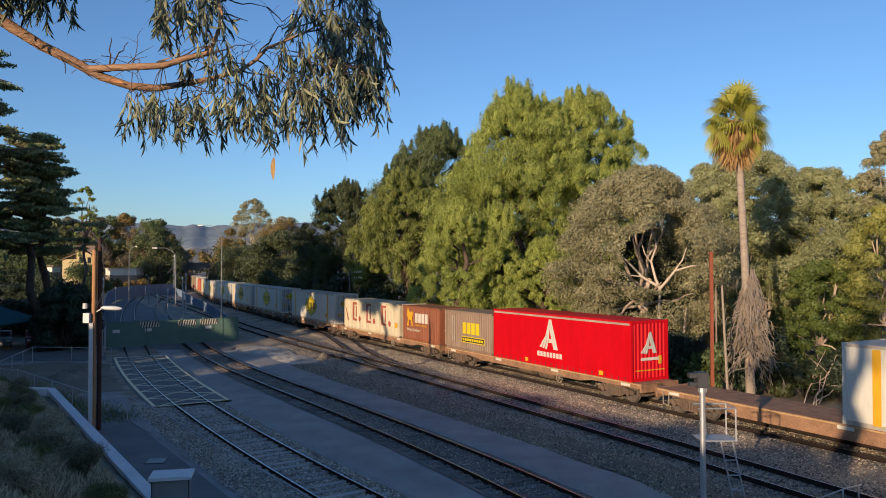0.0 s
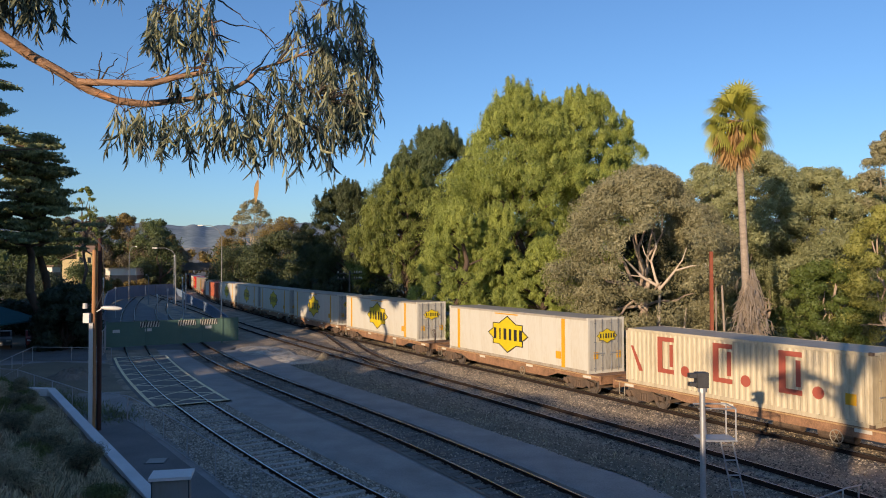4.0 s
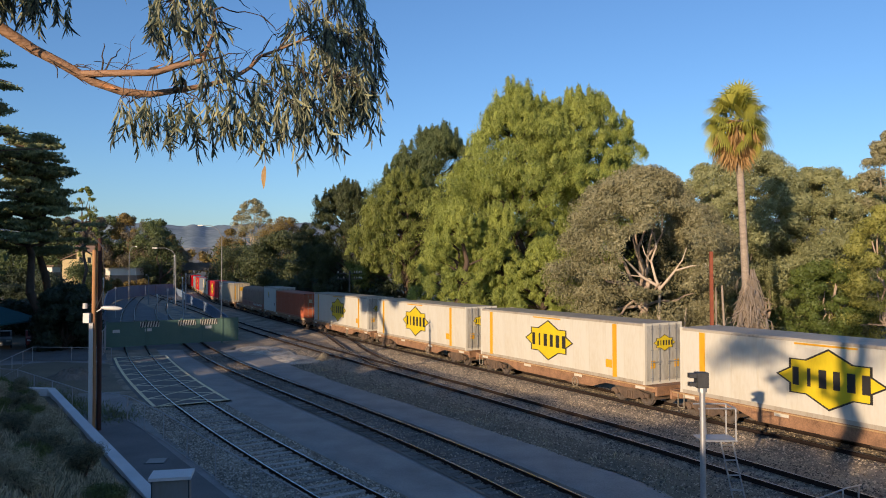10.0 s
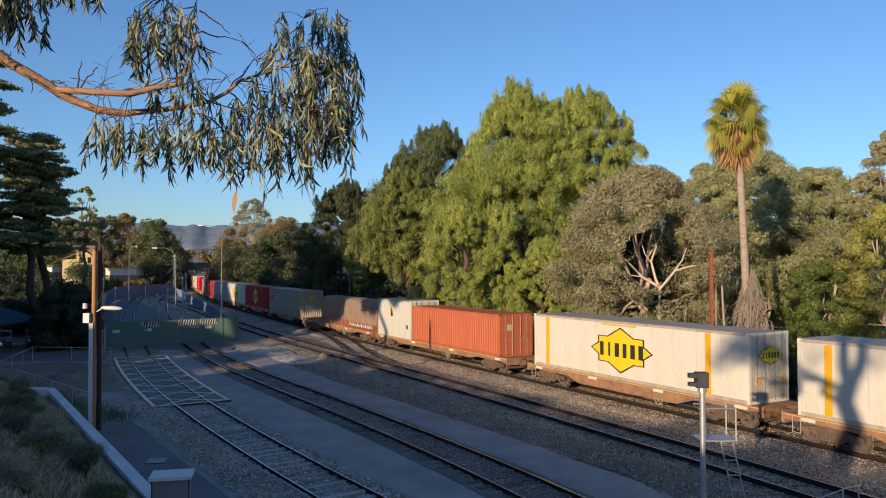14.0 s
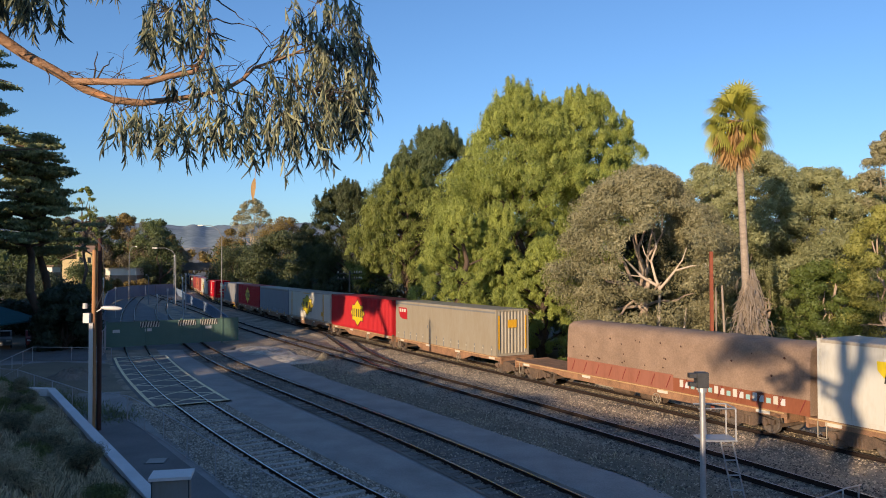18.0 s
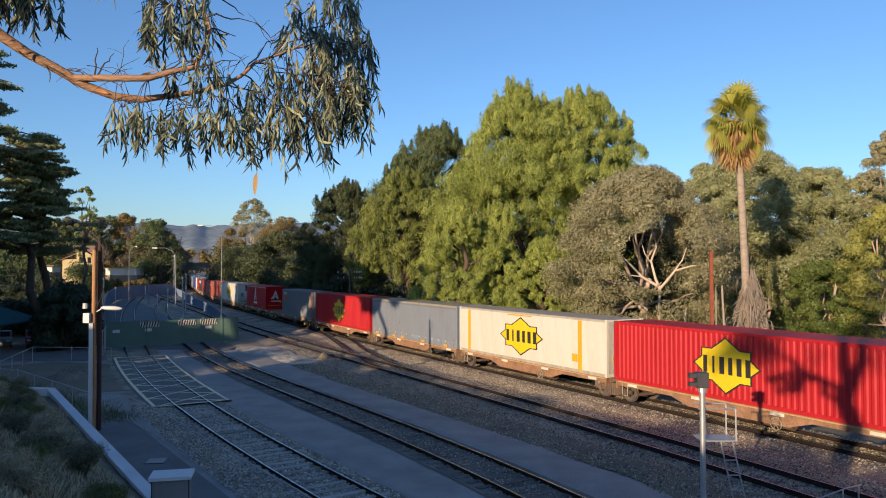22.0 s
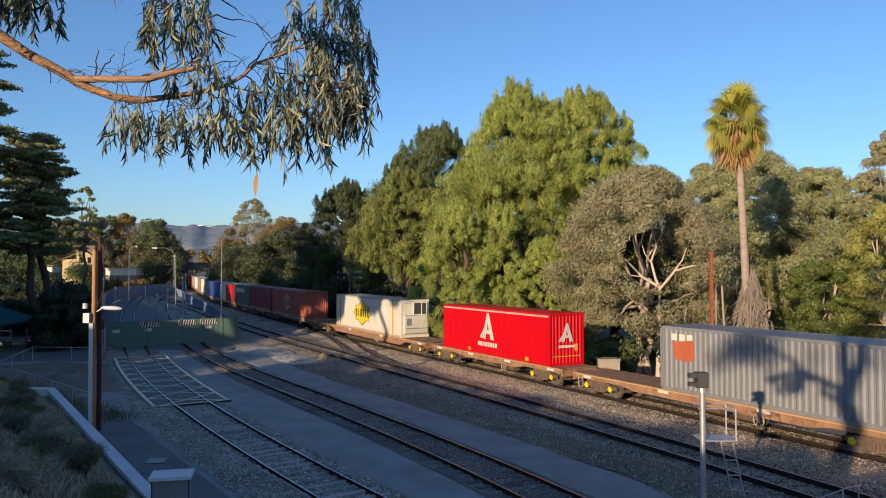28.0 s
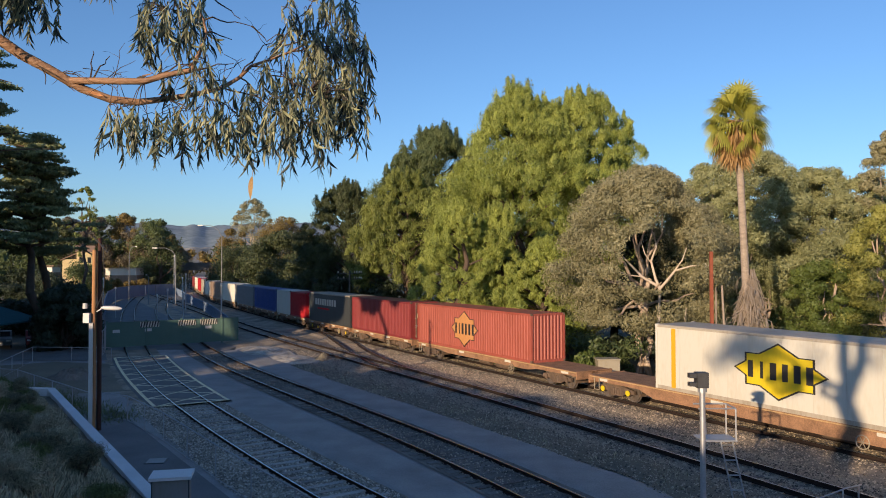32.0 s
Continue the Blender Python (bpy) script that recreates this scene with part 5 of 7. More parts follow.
# gums on the far side of the line
big_gum = broad_tree("gum_tree", "broad olive-brown gum with pale forked trunk", (14.0, 53.00, -0.6), 14.6, 14.4, M_GUM, M_BARK, 31, 330, 520, leaf=(0.17, 0.085), low=0.2, clump=0.075, trunks=3, trunk_r=0.24, forks=14, hollow=(-0.25, 7.66, 2.35, 2.0))
g = Geo()
F = Vector((0.84, -1.5, 5.75))
for rows, r0 in ((((-0.1, 0.2, -6.15), (-0.05, 0.1, -2.6), (0, 0, 0)), 0.21), (((0, 0, 0), (-1.23, -0.1, 0.74), (-1.97, -0.2, 1.48), (-2.5, 0, 2.1)), 0.13), (((0, 0, -0.1), (-0.28, 0, 0.6), (-0.55, 0.1, 1.8), (-0.15, 0.2, 2.8), (-0.3, 0.3, 3.8)), 0.13),
                 (((0, 0, -0.1), (0.42, -0.1, 0.4), (1.0, -0.2, 1.15), (2.05, -0.3, 1.45), (2.7, -0.3, 1.5)), 0.12), (((0.95, -0.2, 1.1), (1.55, -0.1, 1.9), (1.9, 0.1, 2.7)), 0.07), (((-0.5, 0.1, 1.6), (-1.0, 0, 2.3), (-1.2, 0.1, 3.1)), 0.06),
                 (((-1.23, -0.1, 0.74), (-2.2, -0.3, 0.85), (-3.1, -0.3, 1.2)), 0.06), (((1.5, -0.6, -6.15), (1.35, -0.7, -3.6), (1.6, -0.6, -1.4)), 0.15)):
    rows = [F + Vector(p) for p in rows]
    g.tube(rows, [0.88 * r0 * (1 - 0.6 * i / (len(rows) - 1)) for i in range(len(rows))], 8)
part("forked_limb", g, M_PALEBARK, big_gum, "pale smooth forked limbs", smooth=True)
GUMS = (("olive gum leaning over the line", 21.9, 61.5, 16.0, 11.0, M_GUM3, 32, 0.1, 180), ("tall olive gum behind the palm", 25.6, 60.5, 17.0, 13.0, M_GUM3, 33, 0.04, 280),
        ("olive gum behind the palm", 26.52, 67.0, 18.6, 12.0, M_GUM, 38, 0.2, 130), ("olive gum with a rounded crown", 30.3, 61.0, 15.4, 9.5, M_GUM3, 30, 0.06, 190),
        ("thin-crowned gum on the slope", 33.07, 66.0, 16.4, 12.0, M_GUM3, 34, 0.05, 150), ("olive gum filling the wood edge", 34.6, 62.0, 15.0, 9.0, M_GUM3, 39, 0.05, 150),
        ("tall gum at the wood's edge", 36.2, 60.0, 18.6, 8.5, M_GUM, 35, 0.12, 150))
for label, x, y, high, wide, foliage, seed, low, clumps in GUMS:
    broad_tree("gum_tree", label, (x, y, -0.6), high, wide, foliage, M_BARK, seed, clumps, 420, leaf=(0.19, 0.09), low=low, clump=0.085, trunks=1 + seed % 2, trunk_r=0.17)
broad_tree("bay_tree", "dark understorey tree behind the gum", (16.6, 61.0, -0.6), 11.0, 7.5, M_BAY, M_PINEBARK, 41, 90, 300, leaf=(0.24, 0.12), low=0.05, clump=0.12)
broad_tree("wattle_tree", "sunlit yellow-green wattle tree", (29.6, 50.00, -0.6), 11.6, 7.5, M_GUM2, M_BARK, 36, 160, 300, leaf=(0.19, 0.085), low=0.1, clump=0.09, trunk_r=0.13)
broad_tree("wattle_tree", "yellow-green wattle over the scrub", (26.06, 52.00, -0.6), 8.0, 7.0, M_SHRUB, M_BARK, 37, 130, 280, leaf=(0.19, 0.085), low=0.05, clump=0.09, trunk_r=0.12)
for k, (px, dep) in enumerate(((7.99, 47.0), (10.95, 50.0), (14.36, 47.0), (15.78, 46.0), (17.13, 45.0), (19.07, 44.0), (20.58, 43.0), (21.99, 42.0), (23.32, 41.0), (24.56, 40.0), (4.80, 55.0), (2.44, 58.0))):
    shrub((px, dep, -0.9), 2.2 + 0.9 * (k % 3), 3.4 + (k % 2), (M_SHRUB, M_DARKPINE, M_BAY)[k % 3] if k < 5 or k > 9 else (M_EVERGREEN, M_BAY)[k % 2], 60 + k, "tangled green scrub beside the track")


def woodland(name, label, n, place, foliage, seed, high=(8, 14), leaf=(0.8, 0.4)):
    """Far woods, one mass of crowns."""
    rng = np.random.default_rng(seed)
    cs, rs = [], []
    for i in range(n):
        x, y = place(rng)
        h = rng.uniform(*high)
        for k in range(7):
            s = h * 0.17 * (0.7 + 0.6 * rng.random())
            cs.append((x + rng.normal() * h * 0.16, y + rng.normal() * h * 0.16, ground_z(x, y) + h * (0.2 + 0.65 * rng.random())))
            rs.append((s, s, s))
    ob = quads(name, sprays(rng, cs, rs, 110, leaf[0] * 1.1, leaf[1] * 1.15, 0, 0.35), foliage)
    return tagged(ob, label, "woodland", kind="stuff")


woodland("woodland", "dark trees behind the gums", 34, lambda r: (lambda y: (y * r.uniform(0.05, 0.72), y))(r.uniform(64, 84)), M_DARKPINE, 71, (7, 11))
woodland("woodland", "dark trees beyond the yard", 90, lambda r: (lambda y: (y * r.uniform(-0.66, -0.375), y))(r.uniform(214, 262)), M_DARKPINE, 73, (12, 21), (0.6, 0.3))
woodland("woodland", "dark bushes beyond the yard fence", 70, lambda r: (lambda y: (y * r.uniform(-0.64, -0.37), y))(r.uniform(208, 228)), M_BAY, 76, (5.5, 9), (0.5, 0.3))
woodland("woodland", "dark trees along the far line", 26, lambda r: (lambda y: (y * r.uniform(-0.27, -0.1), y))(r.uniform(150, 250)), M_EVERGREEN, 74, (9, 14))
woodland("woodland", "russet trees on the far slope", 30, lambda r: (lambda y: (y * r.uniform(-0.5, -0.2), y))(r.uniform(280, 420)), M_OAK, 75, (9, 16), (1.4, 0.7))
woodland("woodland", "russet bushes by the white building", 16, lambda r: (r.uniform(-95, -76), r.uniform(191, 195)), M_OAK, 77, (3.2, 4.6), (0.3, 0.2))
for k, (x, y) in enumerate(((-109.57, 222.0), (-99.64, 215.0), (-99.54, 225.0), (-93.87, 222.0), (-87.91, 218.0), (-82.82, 215.0), (-87.34, 235.0), (-109.35, 215.0), (-105.08, 232.0), (-94.83, 230.0), (-77.12, 205.0), (-86.31, 240.0))):
    broad_tree(("gum_tree", "oak_tree")[k % 2], ("grey-brown gum among the houses", "dark rounded tree among the houses")[k % 2], (x, y, 0), (23.0, 22.0, 23.0, 23.5, 22.5, 21.5, 18.5, 21.5, 16.0, 17.0, 15.0, 15.5)[k], 11.5 + k % 3, (M_DRYWOOD, M_DARKPINE, M_EVERGREEN, M_DRYWOOD, M_OAK)[(k * 3 + k // 4) % 5], M_PINEBARK, 240 + k, 40, 260, leaf=(0.5, 0.28), low=0.05, clump=0.17, group="far trees")
broad_tree("gum_tree", "slender sparse gum behind the cedar", (-62.01, 130.00, -0.6), 21.5, 6.0, M_MIDPINE, M_PINEBARK, 260, 60, 90, leaf=(0.3, 0.14), low=0.4, clump=0.09, group="far trees")
layered_cedar((-39.0, 60.00, -0.6), 25.0, 14.6, 81, 0.56, 6)
layered_cedar((-37.45, 68.00, -0.6), 18.8, 9.8, 82, 0.5, 8)
layered_cedar((-38.6, 72.00, -0.6), 17.2, 7.8, 85, 0.5, 7)
broad_tree("bay_tree", "round dense dark clipped tree", (-30.97, 62.00, -0.6), 6.2, 5.6, M_BAY, M_PINEBARK, 83, 60, 420, low=0.0, clump=0.2)

broad_tree("bay_tree", "round dense dark garden tree", (-79.00, 150.00, -0.6), 6.4, 10.0, M_BAY, M_PINEBARK, 84, 50, 360, low=0.0, clump=0.2)
for k, (x, y) in enumerate(((-46.89, 80.0), (-47.34, 84.0), (-42.37, 78.0), (-44.76, 74.0), (-89.04, 150.0), (-85.66, 150.0), (-83.71, 152.0))):
    shrub((x, y, ground_z(x, y)), 3.6, 6.5, M_BAY, 88 + k, "dark hedge behind the carport", 420, 14, (0.3, 0.18))
for k, (x, y) in enumerate(((-81.65, 168.0), (-81.01, 172.0), (-80.64, 176.0))):
    shrub((x, y, ground_z(x, y)), 8.4, 7.5, (M_DARKPINE, M_MIDPINE)[k % 2], 93 + k, "garden bushes before the cream house", 260, 14, (0.4, 0.24))
# dead branches lying in the scrub
db = thing("dead_branch", "bleached dead branches fallen in the scrub", "dead branch", pose(20.2, 41.0, -0.9))
rr = random.Random(77)
for k in range(5):
    a = rr.uniform(0.3, 1.35)
    g = Geo()
    foot = Vector((rr.uniform(-0.6, 0.6), rr.uniform(-0.3, 0.3), 0))
    tip = foot + Vector((math.sin(a) * rr.uniform(1.2, 2.6), rr.uniform(-0.5, 0.5), math.cos(a) * rr.uniform(2.2, 4.0)))
    pts = limb(g, foot, tip, 0.035, 0.01, 0.06, 6, k, 6)
    for j in (2, 3, 4, 5):
        limb(g, pts[j], pts[j] + Vector((rr.uniform(-0.9, 0.9), rr.uniform(-0.3, 0.3), rr.uniform(-0.2, 0.8))), 0.02, 0.006, 0.05, 3, k * 9 + j, 5)
    part("bough", g, M_BARK, db)
# the palm
def fan_palm(base, high, lean):
    t = thing("fan_palm", "tall fan palm with green crown and dry skirt", "palm", pose(*base))
    rng = random.Random(9)
    g = Geo()
    crown = Vector((lean, 0, high))
    pts = [Vector((lean * (i / 14) ** 1.2, 0, high * i / 14 - 0.4)) for i in range(15)]
    g.tube(pts, [0.26 - 0.065 * min(1, i / 9) + 0.01 * (i % 2) for i in range(15)], 12)
    part("trunk", g, M_PALM, t, smooth=True)

    def fan(direction, stem, size, droop, start):
        d = Vector(direction).normalized()
        side = d.cross(Vector((0, 0, 1)))
        side = side.normalized() if side.length > 0.01 else Vector((1, 0, 0))
        up = side.cross(d)
        roll = radians(rng.uniform(-85, 85))
        side, up = side * math.cos(roll) + up * math.sin(roll), up * math.cos(roll) - side * math.sin(roll)
        h = Geo()
        top = crown - Vector((0, 0, start))
        stem *= rng.uniform(0.65, 1.15)
        size *= rng.uniform(0.8, 1.1)
        hub = top + d * stem - Vector((0, 0, droop * stem * 0.25))
        h.tube([top, top + d * stem * 0.5 + Vector((0, 0, 0.05)), hub], [0.035, 0.03, 0.025], 5)
        for k in range(17):
            a = radians(-100 + 200 * k / 16)
            q = (d * math.cos(a) + side * math.sin(a)).normalized()
            q2 = (q - Vector((0, 0, droop))).normalized()
            w = q.cross(up).normalized() * 0.05
            m1 = hub + q * size * 0.55
            tip = m1 + q2 * size * 0.5 * rng.uniform(0.8, 1.1)
            h.add([hub - w * 0.3, hub + w * 0.3, m1 + w, tip, m1 - w], [(0, 1, 2, 4), (4, 2, 3)])
        return h

    for i in range(62):
        a = i * 2.399 + rng.uniform(-0.3, 0.3)
        el = radians(84 - i * 1.95 + rng.uniform(-12, 12))
        d = (math.cos(a) * math.cos(el), math.sin(a) * math.cos(el), math.sin(el))
        part("frond", fan(d, 1.05, 1.1, 0.45 + 0.02 * i, 0.014 * i), M_FROND, t, "green fan-shaped frond")
    for i in range(84):
        # dead fronds folded shut, their strips hanging
        a = i * 2.399 + 1
        f = i / 83
        reach = rng.uniform(0.45, 1.2) * (1 - 0.62 * f)
        hub = crown + Vector((math.cos(a) * reach, math.sin(a) * reach, -0.75 - 1.7 * f - 0.2 * reach))
        h = Geo().tube([crown - Vector((0, 0, 0.5)), crown.lerp(hub, 0.6) + Vector((0, 0, 0.12)), hub], [0.03, 0.025, 0.02], 5)
        for k in range(11):
            q = Vector((math.cos(a) * 0.25 + rng.uniform(-0.4, 0.4), math.sin(a) * 0.25 + rng.uniform(-0.4, 0.4), -1)).normalized()
            w = q.cross(Vector((rng.uniform(-1, 1), rng.uniform(-1, 1), 0))).normalized() * 0.035
            ln = rng.uniform(0.6, 1.25)
            h.add([hub, hub + q * ln * 0.5 + w, hub + q * ln, hub + q * ln * 0.5 - w], [(0, 1, 2, 3)])
        part("dead_frond", h, M_DEADFROND, t, "dry orange-brown hanging frond")
    return t


fan_palm((17.13, 42.00, -0.6), 15.85, -0.6)
# grey dry fronds hung round the foot of the palm
sk = thing("fallen_fronds", "heap of grey dead fronds around the palm trunk", "dead fronds", pose(*(17.13, 42.00, -0.6)))
rng = random.Random(4)
for k in range(290):
    top_z = 2.2 + 4.9 * rng.random() ** 0.8
    a = rng.uniform(0, 6.283)
    r1 = (0.55 + 0.2 * (7.1 - top_z)) * rng.uniform(0.7, 1.35)
    z1 = top_z - rng.uniform(0.5, 2.0)
    b = a + rng.uniform(-1.3, 1.3)
    g = Geo().tube([(0.22 * math.cos(a), 0.22 * math.sin(a), top_z), (0.5 * r1 * math.cos(a), 0.5 * r1 * math.sin(a), top_z - rng.uniform(0.2, 0.6)), (r1 * math.cos(b), r1 * math.sin(b), z1)], [0.045, 0.04, 0.015], 4)
    if k % 3 == 0:
        tip = Vector((r1 * math.cos(b), r1 * math.sin(b), z1))
        for u in (-0.16, -0.05, 0.06, 0.17):
            g.tube([tip, tip + Vector((u * -math.sin(b) + 0.1 * math.cos(b), u * math.cos(b) + 0.1 * math.sin(b), -rng.uniform(0.4, 0.75)))], [0.02, 0.006], 4)
    part("dead_stalk", g, M_SKIRT, sk)

# ---- shade trees behind the camera ----
for k, (x, y, h, wd) in enumerate(((-43, 44, 22, 11), (-45, 58, 18, 13), (-52, 71, 19, 14), (-62, 88, 20, 15), (-57, 56, 19, 14), (-68, 72, 21, 14), (-48, 23, 12.2, 12), (-52, 12, 13, 12), (-76, 99, 21, 17), (-84, 84, 22, 17), (-17, -6, 8.3, 8), (-22, -4, 9.2, 9), (-27, -3, 10.1, 9), (-32, -2, 11.2, 9), (-37, -1, 12.0, 9))):
    broad_tree("shade_tree", "tall dense evergreen tree beside the station", (x, y, ground_z(x, y)), h - max(0, ground_z(x, y)), wd, M_DARKPINE, M_PINEBARK, 190 + k, 80, 130, leaf=(0.9, 0.65), low=0.0, clump=0.2, group="trees by the station")
for k, (x, y, h, wd, low) in enumerate(((-40, 47.5, 20, 8, 0.02), (-38, 26, 16.4, 8, 0.84), (-36.5, 36, 18.5, 10, 0.6), (-31, 17, 13.5, 9, 0.7))):
    broad_tree("shade_tree", "high-crowned evergreen tree beside the station", (x, y, ground_z(x, y)), h, wd, M_DARKPINE, M_PINEBARK, 187 + k, 60, 220, leaf=(0.7, 0.5), low=low, clump=0.16, group="trees by the station")
for k, (x, y, h) in enumerate(((-6, -33, 7.2), (-13, -26, 6.85), (-20, -20, 6.8), (-25, -13, 6.75), (-31, -6, 6.7), (-37, 2, 7.1), (-16.5, -23, 6.5), (-22.5, -16.5, 6.5), (-28, -9.5, 6.4), (-34, -2, 6.6), (-9.5, -29.5, 6.8), (-43, 9.5, 6.4))):
    broad_tree("shade_tree", "dense evergreen tree on the bank behind", (x, y, ground_z(x, y)), h, 9.5, M_DARKPINE, M_PINEBARK, 90 + k, 60, 220, leaf=(0.6, 0.4), low=0.0, clump=0.2, group="trees on the bank")


# ---- bank, coping wall, path ----
ux, uy = 0.5603, -0.8283
bv, bf = [], []
us, ds = np.arange(0.0, 62, 0.8), np.concatenate([np.arange(0.0, 8, 0.5), np.arange(8, 42, 3.0)])
for u in us:
    for d in ds:
        x, y = -19.9 + ux * u + uy * d, 38.4 + uy * u - ux * d
        bv.append((x, y, bank_height(u, d) + 0.07 * bump2(x, y, 0.9) - (0.35 if u == 0 else 0)))
n = len(ds)
bf = [(i * n + j, i * n + j + 1, (i + 1) * n + j + 1, (i + 1) * n + j) for i in range(len(us) - 1) for j in range(n - 1)]
tagged(sheet("grass_bank", bv, bf, M_GROUND), "steep bank of dry grass and weeds", "bank", kind="structure")
wl = [Vector((-19.9 + ux * u, 38.4 + uy * u)) for u in np.arange(0, 60, 1.2)]
tagged(loft("coping_wall", wl, [(-0.02, -0.2), (-0.02, 0.42), (-0.09, 0.44), (-0.09, 0.53), (0.29, 0.54), (0.29, 0.45), (0.24, 0.43), (0.24, -0.2)], M_CONCRETE, closed=True), "low wall with pale concrete coping", "wall", kind="structure")
tagged(loft("coping_return", [Vector((-19.95, 38.25)), Vector((-21.6, 38.5))], [(-0.2, -0.2), (-0.2, 0.53), (0.15, 0.54), (0.15, -0.2)], M_CONCRETE, closed=True), "short return of the concrete coping", "wall", kind="structure")

rng = np.random.default_rng(7)
k = 70000
u, d = rng.random(k) * 44, 0.75 + rng.random(k) ** 1.3 * 7.5
x, y = -19.9 + ux * u + uy * d, 38.4 + uy * u - ux * d
keep = np.hypot(x, y) > 2.6
x, y, u, d = x[keep], y[keep], u[keep], d[keep]
z = np.array([bank_height(a, b) + 0.07 * bump2(c, e, 0.9) for a, b, c, e in zip(u, d, x, y)]) - 0.03
cl = np.array([0.35 + 1.5 * max(0, noise.noise(Vector((a * 0.35, b * 0.35, 3)))) for a, b in zip(x, y)])
p = np.stack([x, y, z], 1)
hgt = (0.2 + 0.5 * rng.random(len(p))) * cl
lean = rng.normal(size=(len(p), 3)) * 0.35
lean[:, 2] = 1
tip = p + unit(lean) * hgt[:, None]
side = unit(np.cross(lean, rng.normal(size=lean.shape))) * 0.012
mid = p * 0.45 + tip * 0.55 + np.array([0, 0, 0.03])
tagged(quads("grass", np.stack([p - side, p + side, mid + side * 0.8, tip], 1), M_GRASS), "dry straggling grass and weeds on the bank", "grass", kind="stuff")
for kk, (uu, dd) in enumerate(((1.0, 1.2), (1.6, 2.4), (2.6, 1.6), (2.0, 3.4), (3.5, 5.0), (8, 1.6), (12, 3.2), (18, 1.8), (5, 2.6), (6.5, 3.6), (9, 2.2), (10, 4.4), (14, 2.6), (16, 4.4), (20, 2.6), (24, 3.4), (4.0, 1.3), (4.6, 3.9), (6.0, 1.5), (7.2, 2.9), (7.8, 4.6), (10.6, 1.5), (11.4, 5.2), (13.0, 1.4), (13.6, 4.0), (15.2, 1.6), (17.0, 3.0), (18.6, 4.2), (21.5, 1.7), (22.6, 4.4), (25.5, 2.0), (27, 3.6))):
    dd = max(dd, 1.9)
    X0, Y0 = -19.9 + ux * uu + uy * dd, 38.4 + uy * uu - ux * dd
    shrub((X0, Y0, bank_height(uu, dd)), (0.6, 0.85, 0.7)[kk % 3], 1.15, M_SHRUB if kk in (0, 1, 2, 8, 11) else M_WEED if kk % 3 == 0 else M_GRASS if kk % 2 else M_DRYWEED, 140 + kk, "straggling weed clump on the bank", 260, 14, (0.22, 0.011))

# weeds along the foot of the low fence and the plot
k = 5200
f = rng.random(k)
a0, a1 = np.array([-25.0, 43.2]), np.array([-14.2, 33.4])
xy = a0 + (a1 - a0) * f[:, None] + rng.normal(size=(k, 2)) * np.array([0.55, 0.75])
p = np.concatenate([xy, np.full((k, 1), -0.1)], 1)
lean = rng.normal(size=(k, 3)) * 0.6
lean[:, 2] = 1
tip = p + unit(lean) * (0.08 + 0.2 * rng.random((k, 1)))
side = unit(np.cross(lean, rng.normal(size=lean.shape))) * 0.014
tagged(quads("grass", np.stack([p - side, p + side, tip], 1), M_WEED), "green weeds along the fence foot", "grass", kind="stuff")
walk_pts = [Vector((-19.9 + ux * u, 38.4 + uy * u)) for u in np.arange(5, 52, 1.0)]
tagged(loft("footpath", walk_pts, [(-0.1, -0.078), (-1.2, -0.07), (-2.2, -0.078)], M_INFILL, jitter=0.004), "dark asphalt path below the wall", "path", kind="structure")

# ---- fences and gate ----
def mesh_fence(name, label, pts, high, z0, post_every=2.6, rail_low=True, wire=0.16):
    """Posts, a top rail, a bottom wire and diamond mesh."""
    t = thing(name, label, "fence", kind="structure")
    pts = [Vector((*p, z0)) for p in pts]
    for a, b in zip(pts, pts[1:]):
        n = max(1, round((b - a).length / post_every))
        for i in range(n):
            p = a.lerp(b, i / n)
            part("post", Geo().tube([p, p + Vector((0, 0, high))], 0.024, 7), M_FENCEWIRE, t)
        part("top_rail", Geo().tube([a + Vector((0, 0, high)), b + Vector((0, 0, high))], 0.024, 6), M_FENCEWIRE, t)
        if rail_low:
            part("bottom_wire", Geo().tube([a + Vector((0, 0, 0.06)), b + Vector((0, 0, 0.06))], 0.012, 5), M_FENCEWIRE, t)
        if wire:
            g, ln = Geo(), (b - a).length
            d = (b - a).normalized()
            k = -high
            while k < ln:
                for sg in (0, 1):
                    lo, hi = max(k, 0), min(k + high, ln)
                    za, zb = lo - k, hi - k
                    if sg:
                        za, zb = high - za, high - zb
                    if hi - lo > 0.05:
                        pa, pb = a + d * lo + Vector((0, 0, za)), a + d * hi + Vector((0, 0, zb))
                        sd = Vector((0, 0, 0.0024))
                        g.add([pa - sd, pb - sd, pb + sd, pa + sd], [(0, 1, 2, 3)])
                k += wire
            part("wire_mesh", g, M_FENCEWIRE, t)
    p = pts[-1]
    part("post", Geo().tube([p, p + Vector((0, 0, high))], 0.024, 7), M_FENCEWIRE, t)
    return t


mesh_fence("path_fence", "low grey chain-mesh fence along the siding", [(-15.9, 34.4), (-13.9, 33.2), (-10.9, 29.4), (-7.3, 24.2), (-3.8, 19.4), (2, 11)], 1.12, -0.12)
mesh_fence("yard_fence", "low chain-mesh fence around the gravel plot", [(-15.9, 34.4), (-24, 42.5), (-33, 46)], 1.0, -0.12, 3.0)
mesh_fence("yard_fence", "grey post-and-rail fence by the service road", [(-23.5, 53.3), (-29.4, 53.9), (-26.9, 45.7), (-25.6, 41.2)], 1.05, -0.12, 2.6, wire=0)

